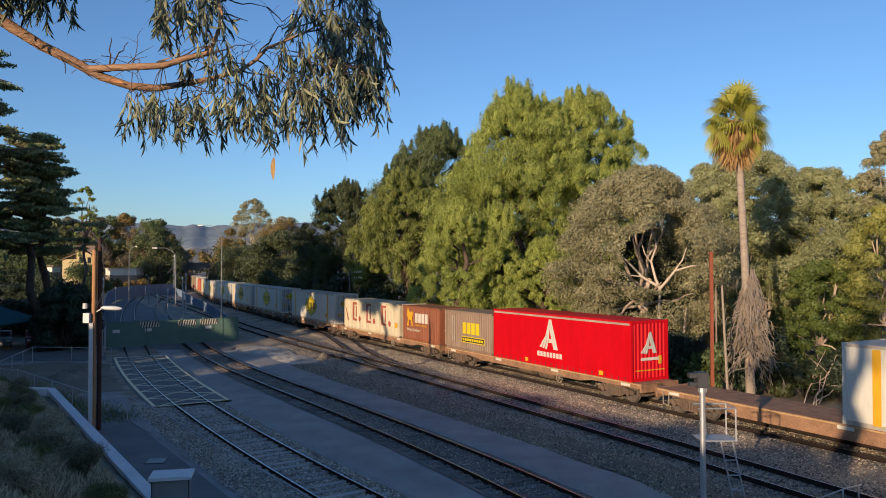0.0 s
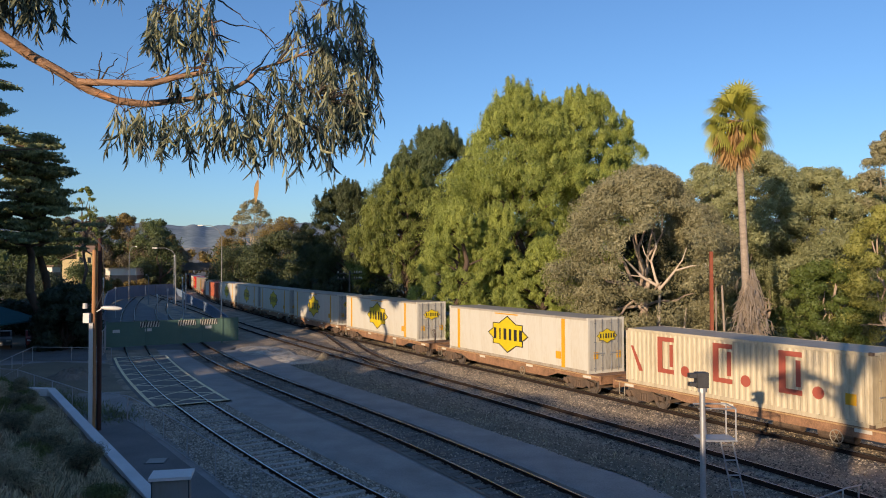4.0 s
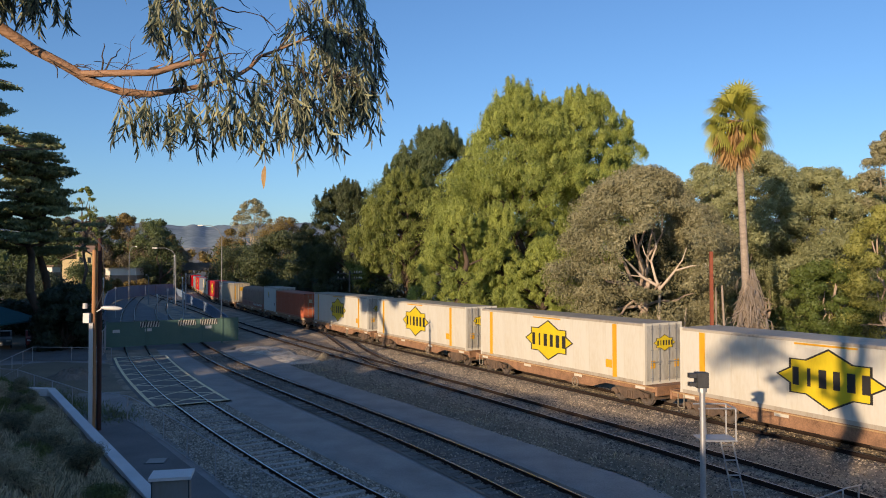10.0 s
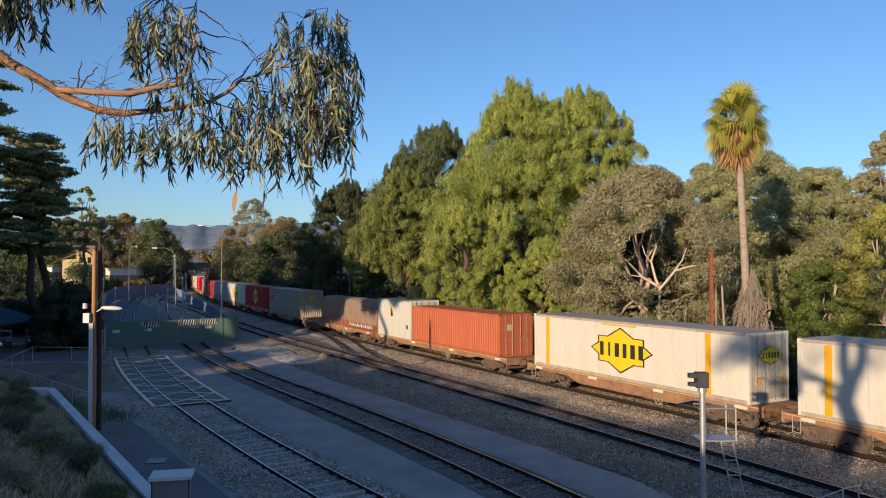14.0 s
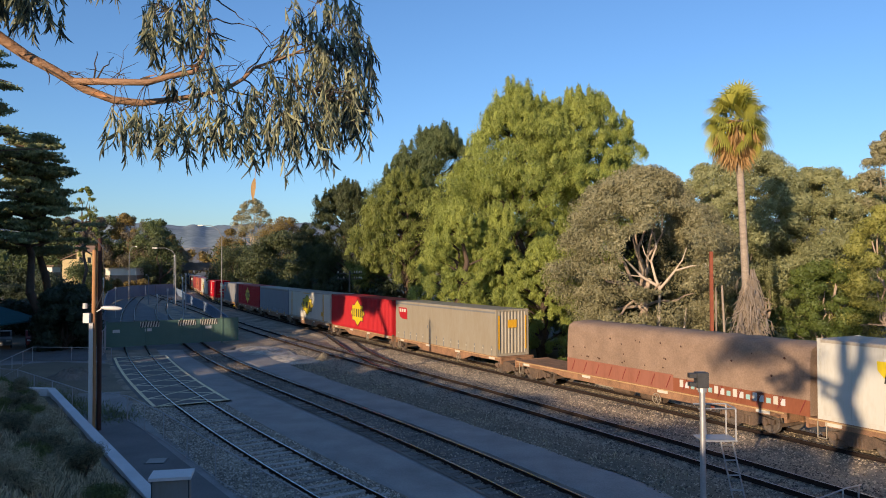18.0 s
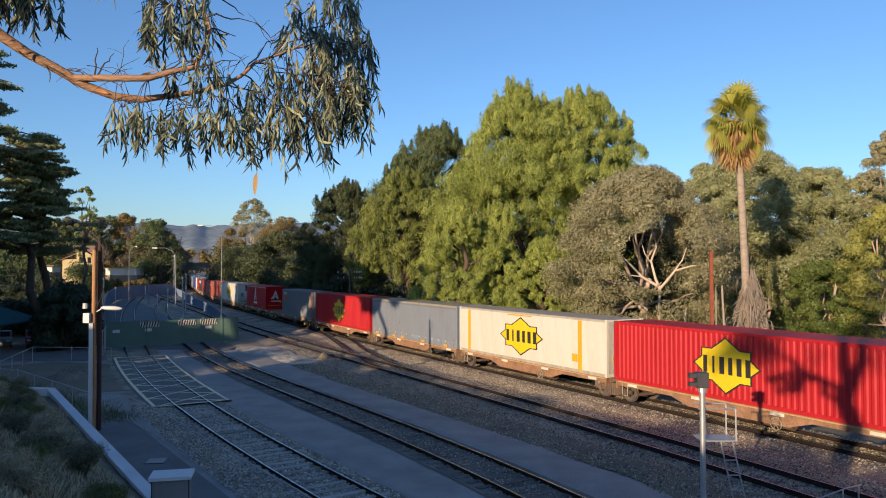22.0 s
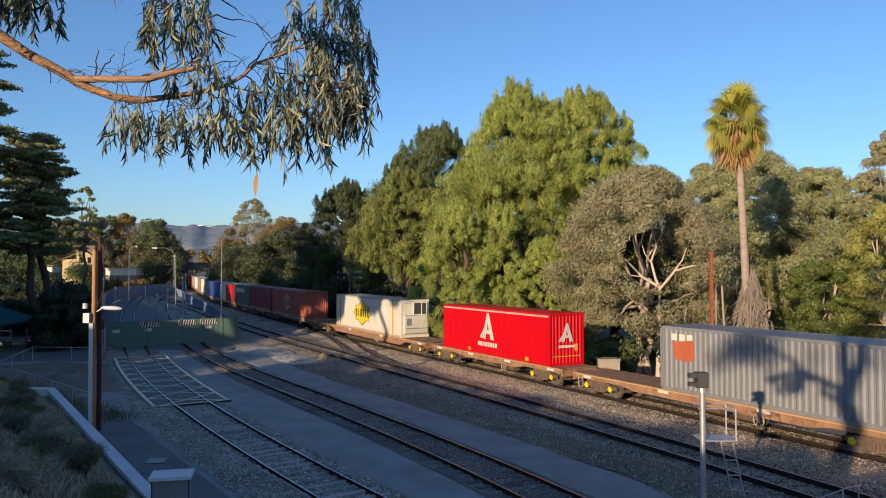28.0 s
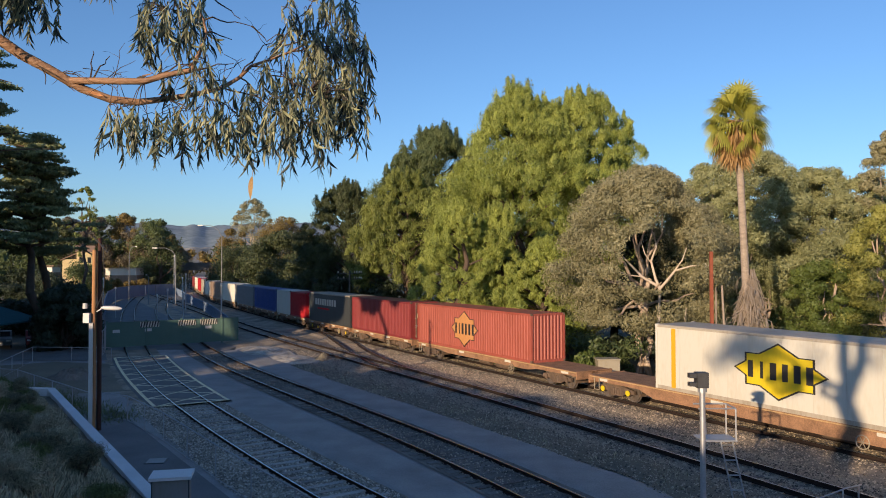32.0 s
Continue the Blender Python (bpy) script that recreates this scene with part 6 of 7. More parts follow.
gate = thing("security_gate", "dark green clad steel gates with hazard boards", "gate", kind="structure")
GA, GB = Vector((-27.8, 62.2, -0.1)), Vector((-18.6, 68.3, -0.1))
gd = (GB - GA).normalized()
cuts = [0.0, 0.28, 0.545, 0.715, 0.865, 1.0]
GH = 2.1
for a, b in zip(cuts, cuts[1:]):
    pa, pb = GA.lerp(GB, a), GA.lerp(GB, b)
    ln = (pb - pa).length
    m = Matrix.Translation(pa) @ Matrix.Rotation(math.atan2(gd.y, gd.x), 4, "Z")
    pan = part("gate_leaf", Geo().box(0.03, ln - 0.03, -0.015, 0.015, 0.08, GH, m), M_GREENFENCE, gate)
    fr = Geo()
    for z in (0.08, GH * 0.52, GH):
        fr.box(0.0, ln, -0.035, 0.035, z - 0.03, z + 0.03, m)
    for x in (0.0, ln * 0.5, ln - 0.06):
        fr.box(x, x + 0.06, -0.034, 0.034, 0.08, GH, m)
    part("frame", fr, M_GREENFENCE, pan)
    part("gate_post", Geo().box(-0.06, 0.06, -0.06, 0.06, -0.1, GH + 0.15, m), M_GREENFENCE, gate)
m0 = Matrix.Translation(GA) @ Matrix.Rotation(math.atan2(gd.y, gd.x), 4, "Z")
total = (GB - GA).length
for at, wd in ((0.235, 0.14), (0.52, 0.135), (0.69, 0.135)):
    x0, ln = at * total, wd * total
    bd = part("hazard_board", Geo().box(x0, x0 + ln, -0.06, -0.04, GH - 0.5, GH - 0.02, m0), M_WHITE, gate, "white board with black diagonal stripes")
    g = Geo()
    nst = 7
    for i in range(nst):
        a = x0 + ln * i / nst
        vs = [(a, -0.063, GH - 0.495), (a + ln / nst * 0.5, -0.063, GH - 0.495), (min(a + ln / nst * 1.0, x0 + ln), -0.063, GH - 0.025), (a + ln / nst * 0.45, -0.063, GH - 0.025)]
        g.add([m0 @ Vector(v) for v in vs], [(0, 1, 2, 3)])
    part("stripe", g, M_INK, bd)
for at in (0.04, 0.27, 0.73):
    part("notice_plate", Geo().box(at * total, at * total + 0.55, -0.05, -0.036, GH - 0.85, GH - 0.6, m0), M_LAMPGREY, gate)

# blue-grey sheet fence round the inner yard
for nm, pts in (("sheet_fence", [(-33, 73), (-45, 100), (-58, 130), (-66, 152), (-68.5, 164), (-69, 174), (-65, 183)]), ("sheet_fence", [(-65, 183), (-57, 164), (-49, 144), (-41, 125), (-32.5, 105), (-23.6, 82), (-19.2, 69)])):
    fh = 2.5 if pts[0][0] > -40 else 1.5
    t = thing(nm, "grey-blue ribbed steel sheet fence around the yard", "fence", kind="structure")
    for a, b in zip(pts, pts[1:]):
        a, b = Vector((*a, -0.3)), Vector((*b, -0.3))
        ln = (b - a).length
        mm = Matrix.Translation(a) @ Matrix.Rotation(math.atan2((b - a).y, (b - a).x), 4, "Z")
        npan = max(1, round(ln / 3.0))
        for i in range(npan):
            h = Geo()
            corrugated(h, ln * i / npan, ln * (i + 1) / npan - 0.06, 0, fh, 0, -1, 0.3, 0.05)
            part("panel", Geo().add([mm @ Vector(v) for v in h.v], h.f), M_BLUEFENCE, t)
        part("cap_rail", Geo().box(0, ln, -0.05, 0.05, fh, fh + 0.08, mm), M_BLUEFENCE, t)

# painted crossing over the first siding
mk = thing("road_marking", "faded yellow cross-hatched box over the siding", "road marking", kind="structure")


def bow(f, side):
    y = 56.0 - 19.0 * f
    x = YARD1_X(y)
    dd = YARD1_X(y + 0.1) - x
    n = Vector((1, -dd / 0.1, 0)).normalized()
    return Vector((x, y, -0.012)) + n * side


slab = Geo()
fs = [i / 24 for i in range(25)]
for cols in ((-2.0, -1.85, -0.88), (-0.69, 0.0, 0.69), (0.86, 1.85, 2.0)):
    vs = [tuple(bow(f, o) - Vector((0, 0, 0.006 if abs(o) < 1.9 else 0.086))) for f in fs for o in cols]
    slab.add(vs, [(i * 3 + j, i * 3 + j + 1, (i + 1) * 3 + j + 1, (i + 1) * 3 + j) for i in range(24) for j in range(2)])
tagged(part("crossing_slab", slab, M_INFILL), "asphalt infill flush with the rails", "crossing", kind="structure")


def stroke(pts, wd):
    g = Geo()
    for a, b in zip(pts, pts[1:]):
        n = (b - a).cross(Vector((0, 0, 1))).normalized() * wd / 2
        up = Vector((0, 0, 0.003))
        g.add([a - n + up, b - n + up, b + n + up, a + n + up], [(0, 1, 2, 3)])
    return g


for sd in (-1.75, 1.75):
    part("edge_line", stroke([bow(f, sd) for f in fs], 0.17), M_YELLOWLINE, mk)
for f in (0.0, 1.0):
    part("end_line", stroke([bow(f, o) for o in (-1.75, 0, 1.75)], 0.2), M_YELLOWLINE, mk)
for i in range(9):
    f0, f1 = i / 9, (i + 1) / 9
    part("hatch_line", stroke([bow(f0, -1.7), bow(f1, 1.7)], 0.13), M_YELLOWLINE, mk)
    part("hatch_line", stroke([bow(f0, 1.7), bow(f1, -1.7)], 0.13), M_YELLOWLINE, mk)

# ---- poles, signal, cabinet ----
pl = thing("lamp_post", "weathered brown timber pole with a pale street lamp", "lamp post", pose(-14.35, 31.0, -0.3))
part("pole", Geo().tube([(-0.06, 0, -0.5), (-0.05, 0, 3), (-0.03, 0, 7.7)], [0.1, 0.095, 0.085], 14), M_POLE, pl, smooth=True)
part("cable_cover", Geo().box(-0.19, -0.03, -0.135, -0.1, 0.0, 4.7), M_LAMPGREY, pl, "pale conduit cover")
arm = part("lamp_arm", Geo().tube([(0.1, -0.05, 5.15), (0.35, -0.1, 5.3)], 0.03, 7), M_GALV, pl)
g = Geo()
rings = [(0.3, 0.05), (0.45, 0.11), (0.8, 0.13), (1.05, 0.1), (1.16, 0.03)]
for i, (x, r) in enumerate(rings):
    g.v += [(x, -0.1 + r * math.cos(a), 5.32 - (x - 0.3) * 0.05 + 0.75 * r * math.sin(a)) for a in np.linspace(0, 2 * math.pi, 13)[:-1]]
for i in range(len(rings) - 1):
    g.f += [(i * 12 + j, i * 12 + (j + 1) % 12, (i + 1) * 12 + (j + 1) % 12, (i + 1) * 12 + j) for j in range(12)]
g.f += [tuple(range(11, -1, -1)), tuple(range(48, 60))]
part("lamp_head", g, M_LAMPGREY, pl, "pale grey street lamp head", smooth=True)
part("meter_box", Geo().box(-0.38, -0.13, -0.25, -0.02, 4.7, 5.1), M_LAMPGREY, pl)
part("sensor", Geo().tube([(-0.36, -0.1, 5.28), (-0.36, -0.1, 5.5)], [0.1, 0.09], 10), M_LAMPGREY, pl)
part("cable", Geo().tube([(0.12, -0.15, 5.3), (0.3, -0.15, 5.7), (0.42, -0.1, 6.2), (0.35, -0.05, 7.9)], 0.014, 5), M_DARKBOX, pl)
part("bracket", Geo().tube([(-0.05, 0, 8.2), (0.5, 0, 7.6)], 0.03, 6), M_DARKBOX, pl)
sp = thing("timber_pole", "dark creosoted pole close beside the lamp pole", "pole", pose(-14.3, 31.3, -0.3))
part("pole", Geo().tube([(0, 0, -0.3), (0, 0, 7.2), (0, 0, 8.2)], [0.1, 0.085, 0.07], 12), M_CREOSOTE, sp, smooth=True)

sg = thing("rail_signal", "grey steel signal post with a dark lamp hood", "railway signal", pose(6.87, 20.0, -0.35))
part("post", Geo().tube([(0, 0, -0.3), (0, 0, 3.85)], 0.075, 12), M_GALV, sg, smooth=True)
hd = part("signal_head", Geo().box(-0.17, 0.13, -0.14, 0.16, 3.82, 4.22), M_DARKBOX, sg, "dark signal lamp case")
part("hood", Geo().box(-0.36, -0.17, -0.1, 0.1, 4.08, 4.2), M_DARKBOX, hd)
part("hood", Geo().box(-0.36, -0.17, -0.1, 0.1, 3.86, 3.96), M_DARKBOX, hd)
part("collar", Geo().tube([(0, 0, 3.7), (0, 0, 3.84)], 0.12, 10), M_GALV, sg)
pf = Geo().box(0.0, 0.95, 0.05, 0.75, 2.37, 2.41)
part("platform", pf, M_GALV, sg, "small steel grating platform")
for a, b in (((0.35, 0.75, 2.4), (0.3, 0.75, 3.25)), ((0.9, 0.75, 2.4), (0.9, 0.75, 3.25)), ((0.9, 0.05, 2.4), (0.9, 0.05, 3.25))):
    part("rail_post", Geo().tube([a, b], 0.022, 6), M_GALV, sg)
part("guard_rail", Geo().tube([(-0.1, 0.05, 3.25), (0.88, 0.05, 3.25), (0.9, 0.07, 3.25), (0.9, 0.73, 3.25), (0.88, 0.75, 3.25), (0.0, 0.75, 3.25)], 0.022, 6), M_GALV, sg)
ld = Geo()
for o in (0.0, 0.32):
    ld.tube([(0.6 + o, 0.4, 2.4), (1.08 + o, 0.35, 0.0)], 0.022, 6)
for i in range(6):
    f = (i + 0.5) / 6
    ld.tube([(0.6 + 0.48 * f, 0.4 - 0.05 * f, 2.4 - 2.4 * f), (0.92 + 0.48 * f, 0.4 - 0.05 * f, 2.4 - 2.4 * f)], 0.016, 5)
part("ladder", ld, M_GALV, sg)

cb_ = thing("equipment_cabinet", "dark grey steel cabinet with a pale lid", "cabinet", pose(-7.05, 19.6, -0.1, 0, 0, 12))
part("body", Geo().box(-0.45, 0.45, -0.3, 0.3, 0.0, 1.37), M_GREY, cb_)
part("lid", Geo().box(-0.52, 0.52, -0.4, 0.4, 1.37, 1.45), M_CONCRETE, cb_, "pale overhanging lid")
for x in (-0.46, 0.44):
    part("corner_trim", Geo().box(x, x + 0.03, -0.31, -0.28, 0.0, 1.37), M_DARKBOX, cb_)
mh = thing("pit_lid", "pale square pit lid set in the asphalt", "pit lid", pose(-10.0, 26.3, -0.055, 0, 0, 8))
part("lid", Geo().box(-0.3, 0.3, -0.32, 0.32, -0.05, 0.012), M_GREY, mh)
part("rim", Geo().box(-0.34, 0.34, -0.36, 0.36, -0.05, 0.004), M_DARKBOX, mh)

for x, y, h, r, lean in ((14.1, 39.5, 8.4, 0.085, 0.0),):
    t = thing("rail_post", "old rust-red steel rail post", "post", pose(x, y, -1.0))
    part("post", Geo().box(-r, r, -r * 0.7, r * 0.7, -0.4, h), M_RUST, t)
t = thing("timber_post", "leaning weathered timber pole", "post", pose(15.2, 40.2, -1.0, 0, -2.5, 0))
part("post", Geo().tube([(0, 0, -0.4), (0, 0, 6.6)], [0.075, 0.055], 9), M_PALM, t)

tp = thing("telegraph_pole", "telegraph crossarms with white insulators in dark trees", "telegraph pole", pose(-9.7, 78, -0.9))
# pole and crossarms get a near-black colour in place of tree shade
part("pole", Geo().tube([(0, 0, -0.4), (0, 0, 7.0)], 0.1, 9), M_DARKBOX, tp)
for z in (6.8, 6.2):
    ca_ = part("crossarm", Geo().box(-1.3, 1.3, -0.05, 0.05, z - 0.05, z + 0.03), M_DARKBOX, tp)
    for x in (-1.2, -0.6, 0.5, 0.75, 1.0, 1.2):
        part("insulator", Geo().tube([(x, 0, z + 0.05), (x, 0, z + 0.22)], [0.06, 0.04], 7), M_WHITE, ca_, "white insulator")

ub = thing("relay_box", "beige trackside relay box", "cabinet", pose(9.9, 45.5, -0.9))
part("body", Geo().box(-0.65, 0.65, -0.5, 0.5, -0.1, 1.9), M_OLIVE, ub)
part("lid", Geo().box(-0.7, 0.7, -0.55, 0.55, 1.9, 1.97), M_OLIVE, ub)

# ---- far buildings, overpass, hill ----
# the overpass lies in shade, painted here as a darker concrete
ov = thing("road_overpass", "concrete road bridge over the line, coloured dark for shade", "bridge", pose(-72, 232, 0, 0, 0, 12))
part("deck", Geo().box(-26, 22, -4, 4, 5.2, 6.6), M_SHADECONCRETE, ov)
part("parapet", Geo().box(-26, 22, -4.2, -3.9, 6.6, 7.6), M_SHADECONCRETE, ov)
for x in (-14, 13):
    part("abutment", Geo().box(x - 5, x + 5, -4, 4, -1, 5.2), M_SHADECONCRETE, ov)
hs = thing("house", "cream house with a gabled tiled roof", "house", pose(-88.6, 186, 5.8, 0, 0, 25))
part("wall", Geo().box(-1.9, 1.9, -2, 2, -6.5, 4.4), M_HOUSE, hs)
part("roof", Geo().prism([(-2.3, 4.3), (2.3, 4.3), (0, 5.9)], (2.2, 0, 0), (0, 1, 0), (0, 0, 1), -4.4), M_TILE, hs)
part("gable", Geo().prism([(-1.9, 4.3), (1.9, 4.3), (0, 5.6)], (2.22, 0, 0), (0, 1, 0), (0, 0, 1), 0.05), M_HOUSE, hs)
part("wing_wall", Geo().box(-5.0, -1.9, -1.7, 1.7, -6.5, 2.5), M_HOUSE, hs)
part("wing_roof", Geo().prism([(-5.5, 2.2), (-1.85, 3.9), (-1.85, 4.1), (-5.5, 2.4)], (0, 2.0, 0), X, Z, 4.0), M_TILE, hs)
for x in (-0.9, 0.9):
    part("window", Geo().box(x - 0.4, x + 0.4, -2.06, -1.98, 1.6, 3.0), M_GLASS, hs)
wb = thing("low_building", "long low white-walled building", "building", pose(-85.7, 200, 0.6, 0, 0, 3))
part("wall", Geo().box(-2.9, 5.0, -3, 3, 3.6, 5.4), M_WHITE, wb)
part("base_wall", Geo().box(-3.0, 5.1, -3.05, 3, -1, 3.6), M_TAUPE, wb)
part("roof", Geo().box(-3.2, 5.3, -3.3, 3.3, 5.4, 5.55), M_ROOFGREY, wb)
wb2 = thing("low_building", "small white-walled building among trees", "building", pose(-88, 168, 2, 0, 0, 3))
part("wall", Geo().box(-0.6, 1.5, -2, 2, 3.3, 4.4), M_WHITE, wb2)
part("base_wall", Geo().box(-0.95, 1.75, -2.03, 2, -3, 3.3), M_TAUPE, wb2)
part("roof", Geo().box(-1.1, 1.9, -2.2, 2.2, 4.6, 4.8), M_TILE, wb2)
cp = thing("carport", "open carport with a low teal roof", "carport", pose(-36.8, 60, 0))
part("roof", Geo().prism([(-4.5, 3.3), (3.2, 2.2), (3.2, 2.32), (-4.5, 4.6)], (0, -3, 0), X, Z, -6), M_TEAL, cp)
for x in (-4, 3):
    for y in (-2.7, 2.7):
        part("post", Geo().tube([(x, y, -0.4), (x, y, 2.4)], 0.06, 6), M_GALV, cp)
for label, r0, r1, ridge, rough_m in (("wooded hills on the horizon, coloured blue for haze", 1000, 2000, 87, M_HILL), ("dry open slope before the hills", 420, 800, 60, M_SLOPE)):
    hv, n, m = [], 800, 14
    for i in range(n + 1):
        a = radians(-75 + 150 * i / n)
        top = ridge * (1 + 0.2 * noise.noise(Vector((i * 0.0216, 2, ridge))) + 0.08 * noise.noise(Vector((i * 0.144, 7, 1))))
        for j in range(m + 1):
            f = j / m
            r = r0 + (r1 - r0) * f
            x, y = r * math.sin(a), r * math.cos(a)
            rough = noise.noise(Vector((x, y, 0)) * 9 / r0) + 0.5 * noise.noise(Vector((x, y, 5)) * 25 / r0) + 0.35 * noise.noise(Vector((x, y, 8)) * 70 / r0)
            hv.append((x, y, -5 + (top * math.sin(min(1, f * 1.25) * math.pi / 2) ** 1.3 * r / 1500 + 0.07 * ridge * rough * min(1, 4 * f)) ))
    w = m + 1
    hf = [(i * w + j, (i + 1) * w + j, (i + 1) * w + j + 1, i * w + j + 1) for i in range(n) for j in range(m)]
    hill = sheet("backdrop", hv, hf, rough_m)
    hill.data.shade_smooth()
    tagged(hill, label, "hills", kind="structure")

# ---- second telegraph arm, lamps, masts, signs ----
t2 = thing("telegraph_pole", "telegraph crossarm with white insulators by the gums", "telegraph pole", pose(17.6, 48.5, -0.9))
part("pole", Geo().tube([(0, 0, -0.4), (0, 0, 7.9)], 0.06, 9), M_SKIRT, t2)
arm2 = part("crossarm", Geo().box(-0.75, 0.75, -0.05, 0.05, 7.35, 7.45), M_SKIRT, t2)
for x in (-0.62, -0.4, -0.18, 0.1, 0.34, 0.6):
    part("insulator", Geo().tube([(x, 0, 7.45), (x, 0, 7.68)], [0.07, 0.05], 7), M_WHITE, arm2, "white insulator")


def street_light(x, y, z0, high, reach, label):
    t = thing("street_light", label, "street light", pose(x, y, z0))
    pts = [(0, 0, -0.3), (0, 0, high * 0.86), (reach * 0.2, 0, high * 0.95), (reach * 0.6, 0, high), (reach, 0, high)]
    part("mast", Geo().tube(pts, [0.09, 0.06, 0.05, 0.04, 0.035], 8), M_SLATE, t, smooth=True)
    part("lamp_head", Geo().box(min(reach, reach * 1.28), max(reach, reach * 1.28), -0.14, 0.14, high - 0.1, high + 0.08), M_LAMPGREY, t)
    return t


street_light(-35.2, 119.5, -0.4, 13.5, -3.0, "tall grey lamp mast with a curved arm")
street_light(-46.6, 131.0, -0.4, 10.2, -3.2, "grey lamp mast with a curved arm beside the yard")
street_light(-63.5, 152.0, -0.4, 11.0, 1.2, "grey street lamp beyond the yard fence")
street_light(-52.5, 134.0, -0.4, 5.5, -0.4, "short yard lamp on a grey post")
for x, y, h in ((-45.8, 128, 8.6), (-20.5, 69.5, 5.2), (-31.5, 86, 4.2), (-30.4, 88, 3.6), (-44.0, 101, 4.0), (-36.5, 96, 3.2), (-52.0, 115, 5.0), (-33.0, 70.5, 3.4), (-39.7, 116, 5.6), (-41.6, 120, 5.0)):
    t = thing("yard_post", "slim pale steel post in the yard", "post", pose(x, y, -0.4), group="posts in the yard")
    part("post", Geo().tube([(0, 0, -0.2), (0, 0, h)], 0.07, 8), M_GALV, t)
    part("cap", Geo().tube([(0, 0, h), (0, 0, h + 0.3)], [0.12, 0.1], 8), M_LAMPGREY, t)

# guard rail and warning sign near the signal
gs = thing("guard_rail", "low galvanised guard rail with a warning sign", "guard rail", pose(10.0, 20.0, -0.35))
part("rail", Geo().tube([(-1.2, -0.6, 0.75), (0.9, 0.5, 1.0), (1.6, 1.0, 0.95)], 0.022, 6), M_GALV, gs)
for x, y, z in ((-1.15, -0.55, 0.75), (0.8, 0.45, 1.0), (1.5, 0.95, 0.95)):
    part("post", Geo().tube([(x, y, -0.2), (x, y, z)], 0.024, 6), M_GALV, gs)
sn = part("sign_plate", Geo().box(0.3, 0.62, 0.1, 0.115, 0.5, 0.85), M_WHITE, gs, "white warning sign with a dark ring")
n = 14
part("sign_ring", Geo().prism([(0.11 * math.cos(2 * math.pi * i / n), 0.11 * math.sin(2 * math.pi * i / n)) for i in range(n)], (0.46, 0.1, 0.7), X, Z, 0.006), M_INK, sn)
part("sign_centre", Geo().prism([(0.075 * math.cos(2 * math.pi * i / n), 0.075 * math.sin(2 * math.pi * i / n)) for i in range(n)], (0.46, 0.092, 0.7), X, Z, 0.006), M_WHITE, sn)

# connection between the two main lines
cx = []
for i in range(41):
    f = i / 40
    y = 44 + 38 * f
    e = f * f * (3 - 2 * f)
    s_here = min(LINE, key=lambda k: abs(LINE[k].y - y))
    p = far_line(s_here)
    cx.append(Vector((MAIN_X(y) * (1 - e) + (p.x + (y - p.y) * -0.53) * e, y)))
railway("crossover_track", "rusty crossover rails half buried in dusty ballast", cx, 0.7535, along(cx, 0.68, 52, 76), -0.24, top=M_DULLTOP, sink=0.075)

# pale heap of gravel and a dark heap in the plot
def heap(name, label, x, y, rx, ry, h, material, seed, turn=0):
    vs, fs, n, m = [(0, 0, h)], [], 72, 18
    for j in range(1, m + 1):
        for i in range(n):
            a = 2 * math.pi * i / n
            r = j / m * (1 + 0.18 * noise.noise(Vector((math.cos(a) * 1.4, math.sin(a) * 1.4, seed))))
            z = h * (0.5 + 0.5 * math.cos(math.pi * min(1, j / m))) * (1 + 0.25 * noise.noise(Vector((i * 0.18, j * 0.27, seed)))) - 0.12 * (j == m)
            z += 0.3 * h * noise.noise(Vector((rx * r * math.cos(a) * 3.1, ry * r * math.sin(a) * 3.1, seed + 5)))
            vs.append((rx * r * math.cos(a), ry * r * math.sin(a), z))
    for i in range(n):
        fs.append((0, 1 + i, 1 + (i + 1) % n))
        for j in range(m - 1):
            a, b = 1 + j * n + i, 1 + j * n + (i + 1) % n
            fs.append((a, a + n, b + n, b))
    ob = part(name, Geo().add(vs, fs), material, smooth=True)
    ob.matrix_basis = pose(x, y, -0.17, 0, 0, turn)
    return tagged(ob, label, "heap")


heap("gravel_mound", "low pale mound of spread gravel", -14.3, 60.3, 5.2, 2.1, 0.2, M_PALE, 1, 118)
heap("gravel_mound", "low pale mound of spread gravel", -11.3, 55.3, 3.6, 2.0, 0.15, M_PALE, 2, 118)
heap("gravel_mound", "small cone of sandy gravel", -8.9, 55.6, 0.9, 0.65, 0.42, M_GROUND, 3, 118)
heap("soil_heap", "dark heap of road metal in the plot", -22.6, 46.0, 2.2, 1.8, 0.6, M_DIRTBALLAST, 4)
pv = [(-27.5, 53.5, -0.085), (-33, 50, -0.085), (-30, 41.5, -0.085), (-22, 39.5, -0.085), (-15.8, 41.5, -0.085), (-21.5, 52, -0.085)]
tagged(sheet("gravel_plot", pv, [(0, 1, 2, 3, 4, 5)], M_GROUND), "rough gravel plot inside the fence", "gravel", kind="structure")


rv = [(-24.2, 54.2, -0.075), (-41, 54.6, -0.075), (-41, 61.4, -0.075), (-27.6, 61.4, -0.075)]
tagged(sheet("service_road", rv, [(0, 1, 2, 3)], M_INFILL), "dark asphalt service road before the carport", "road", kind="structure")


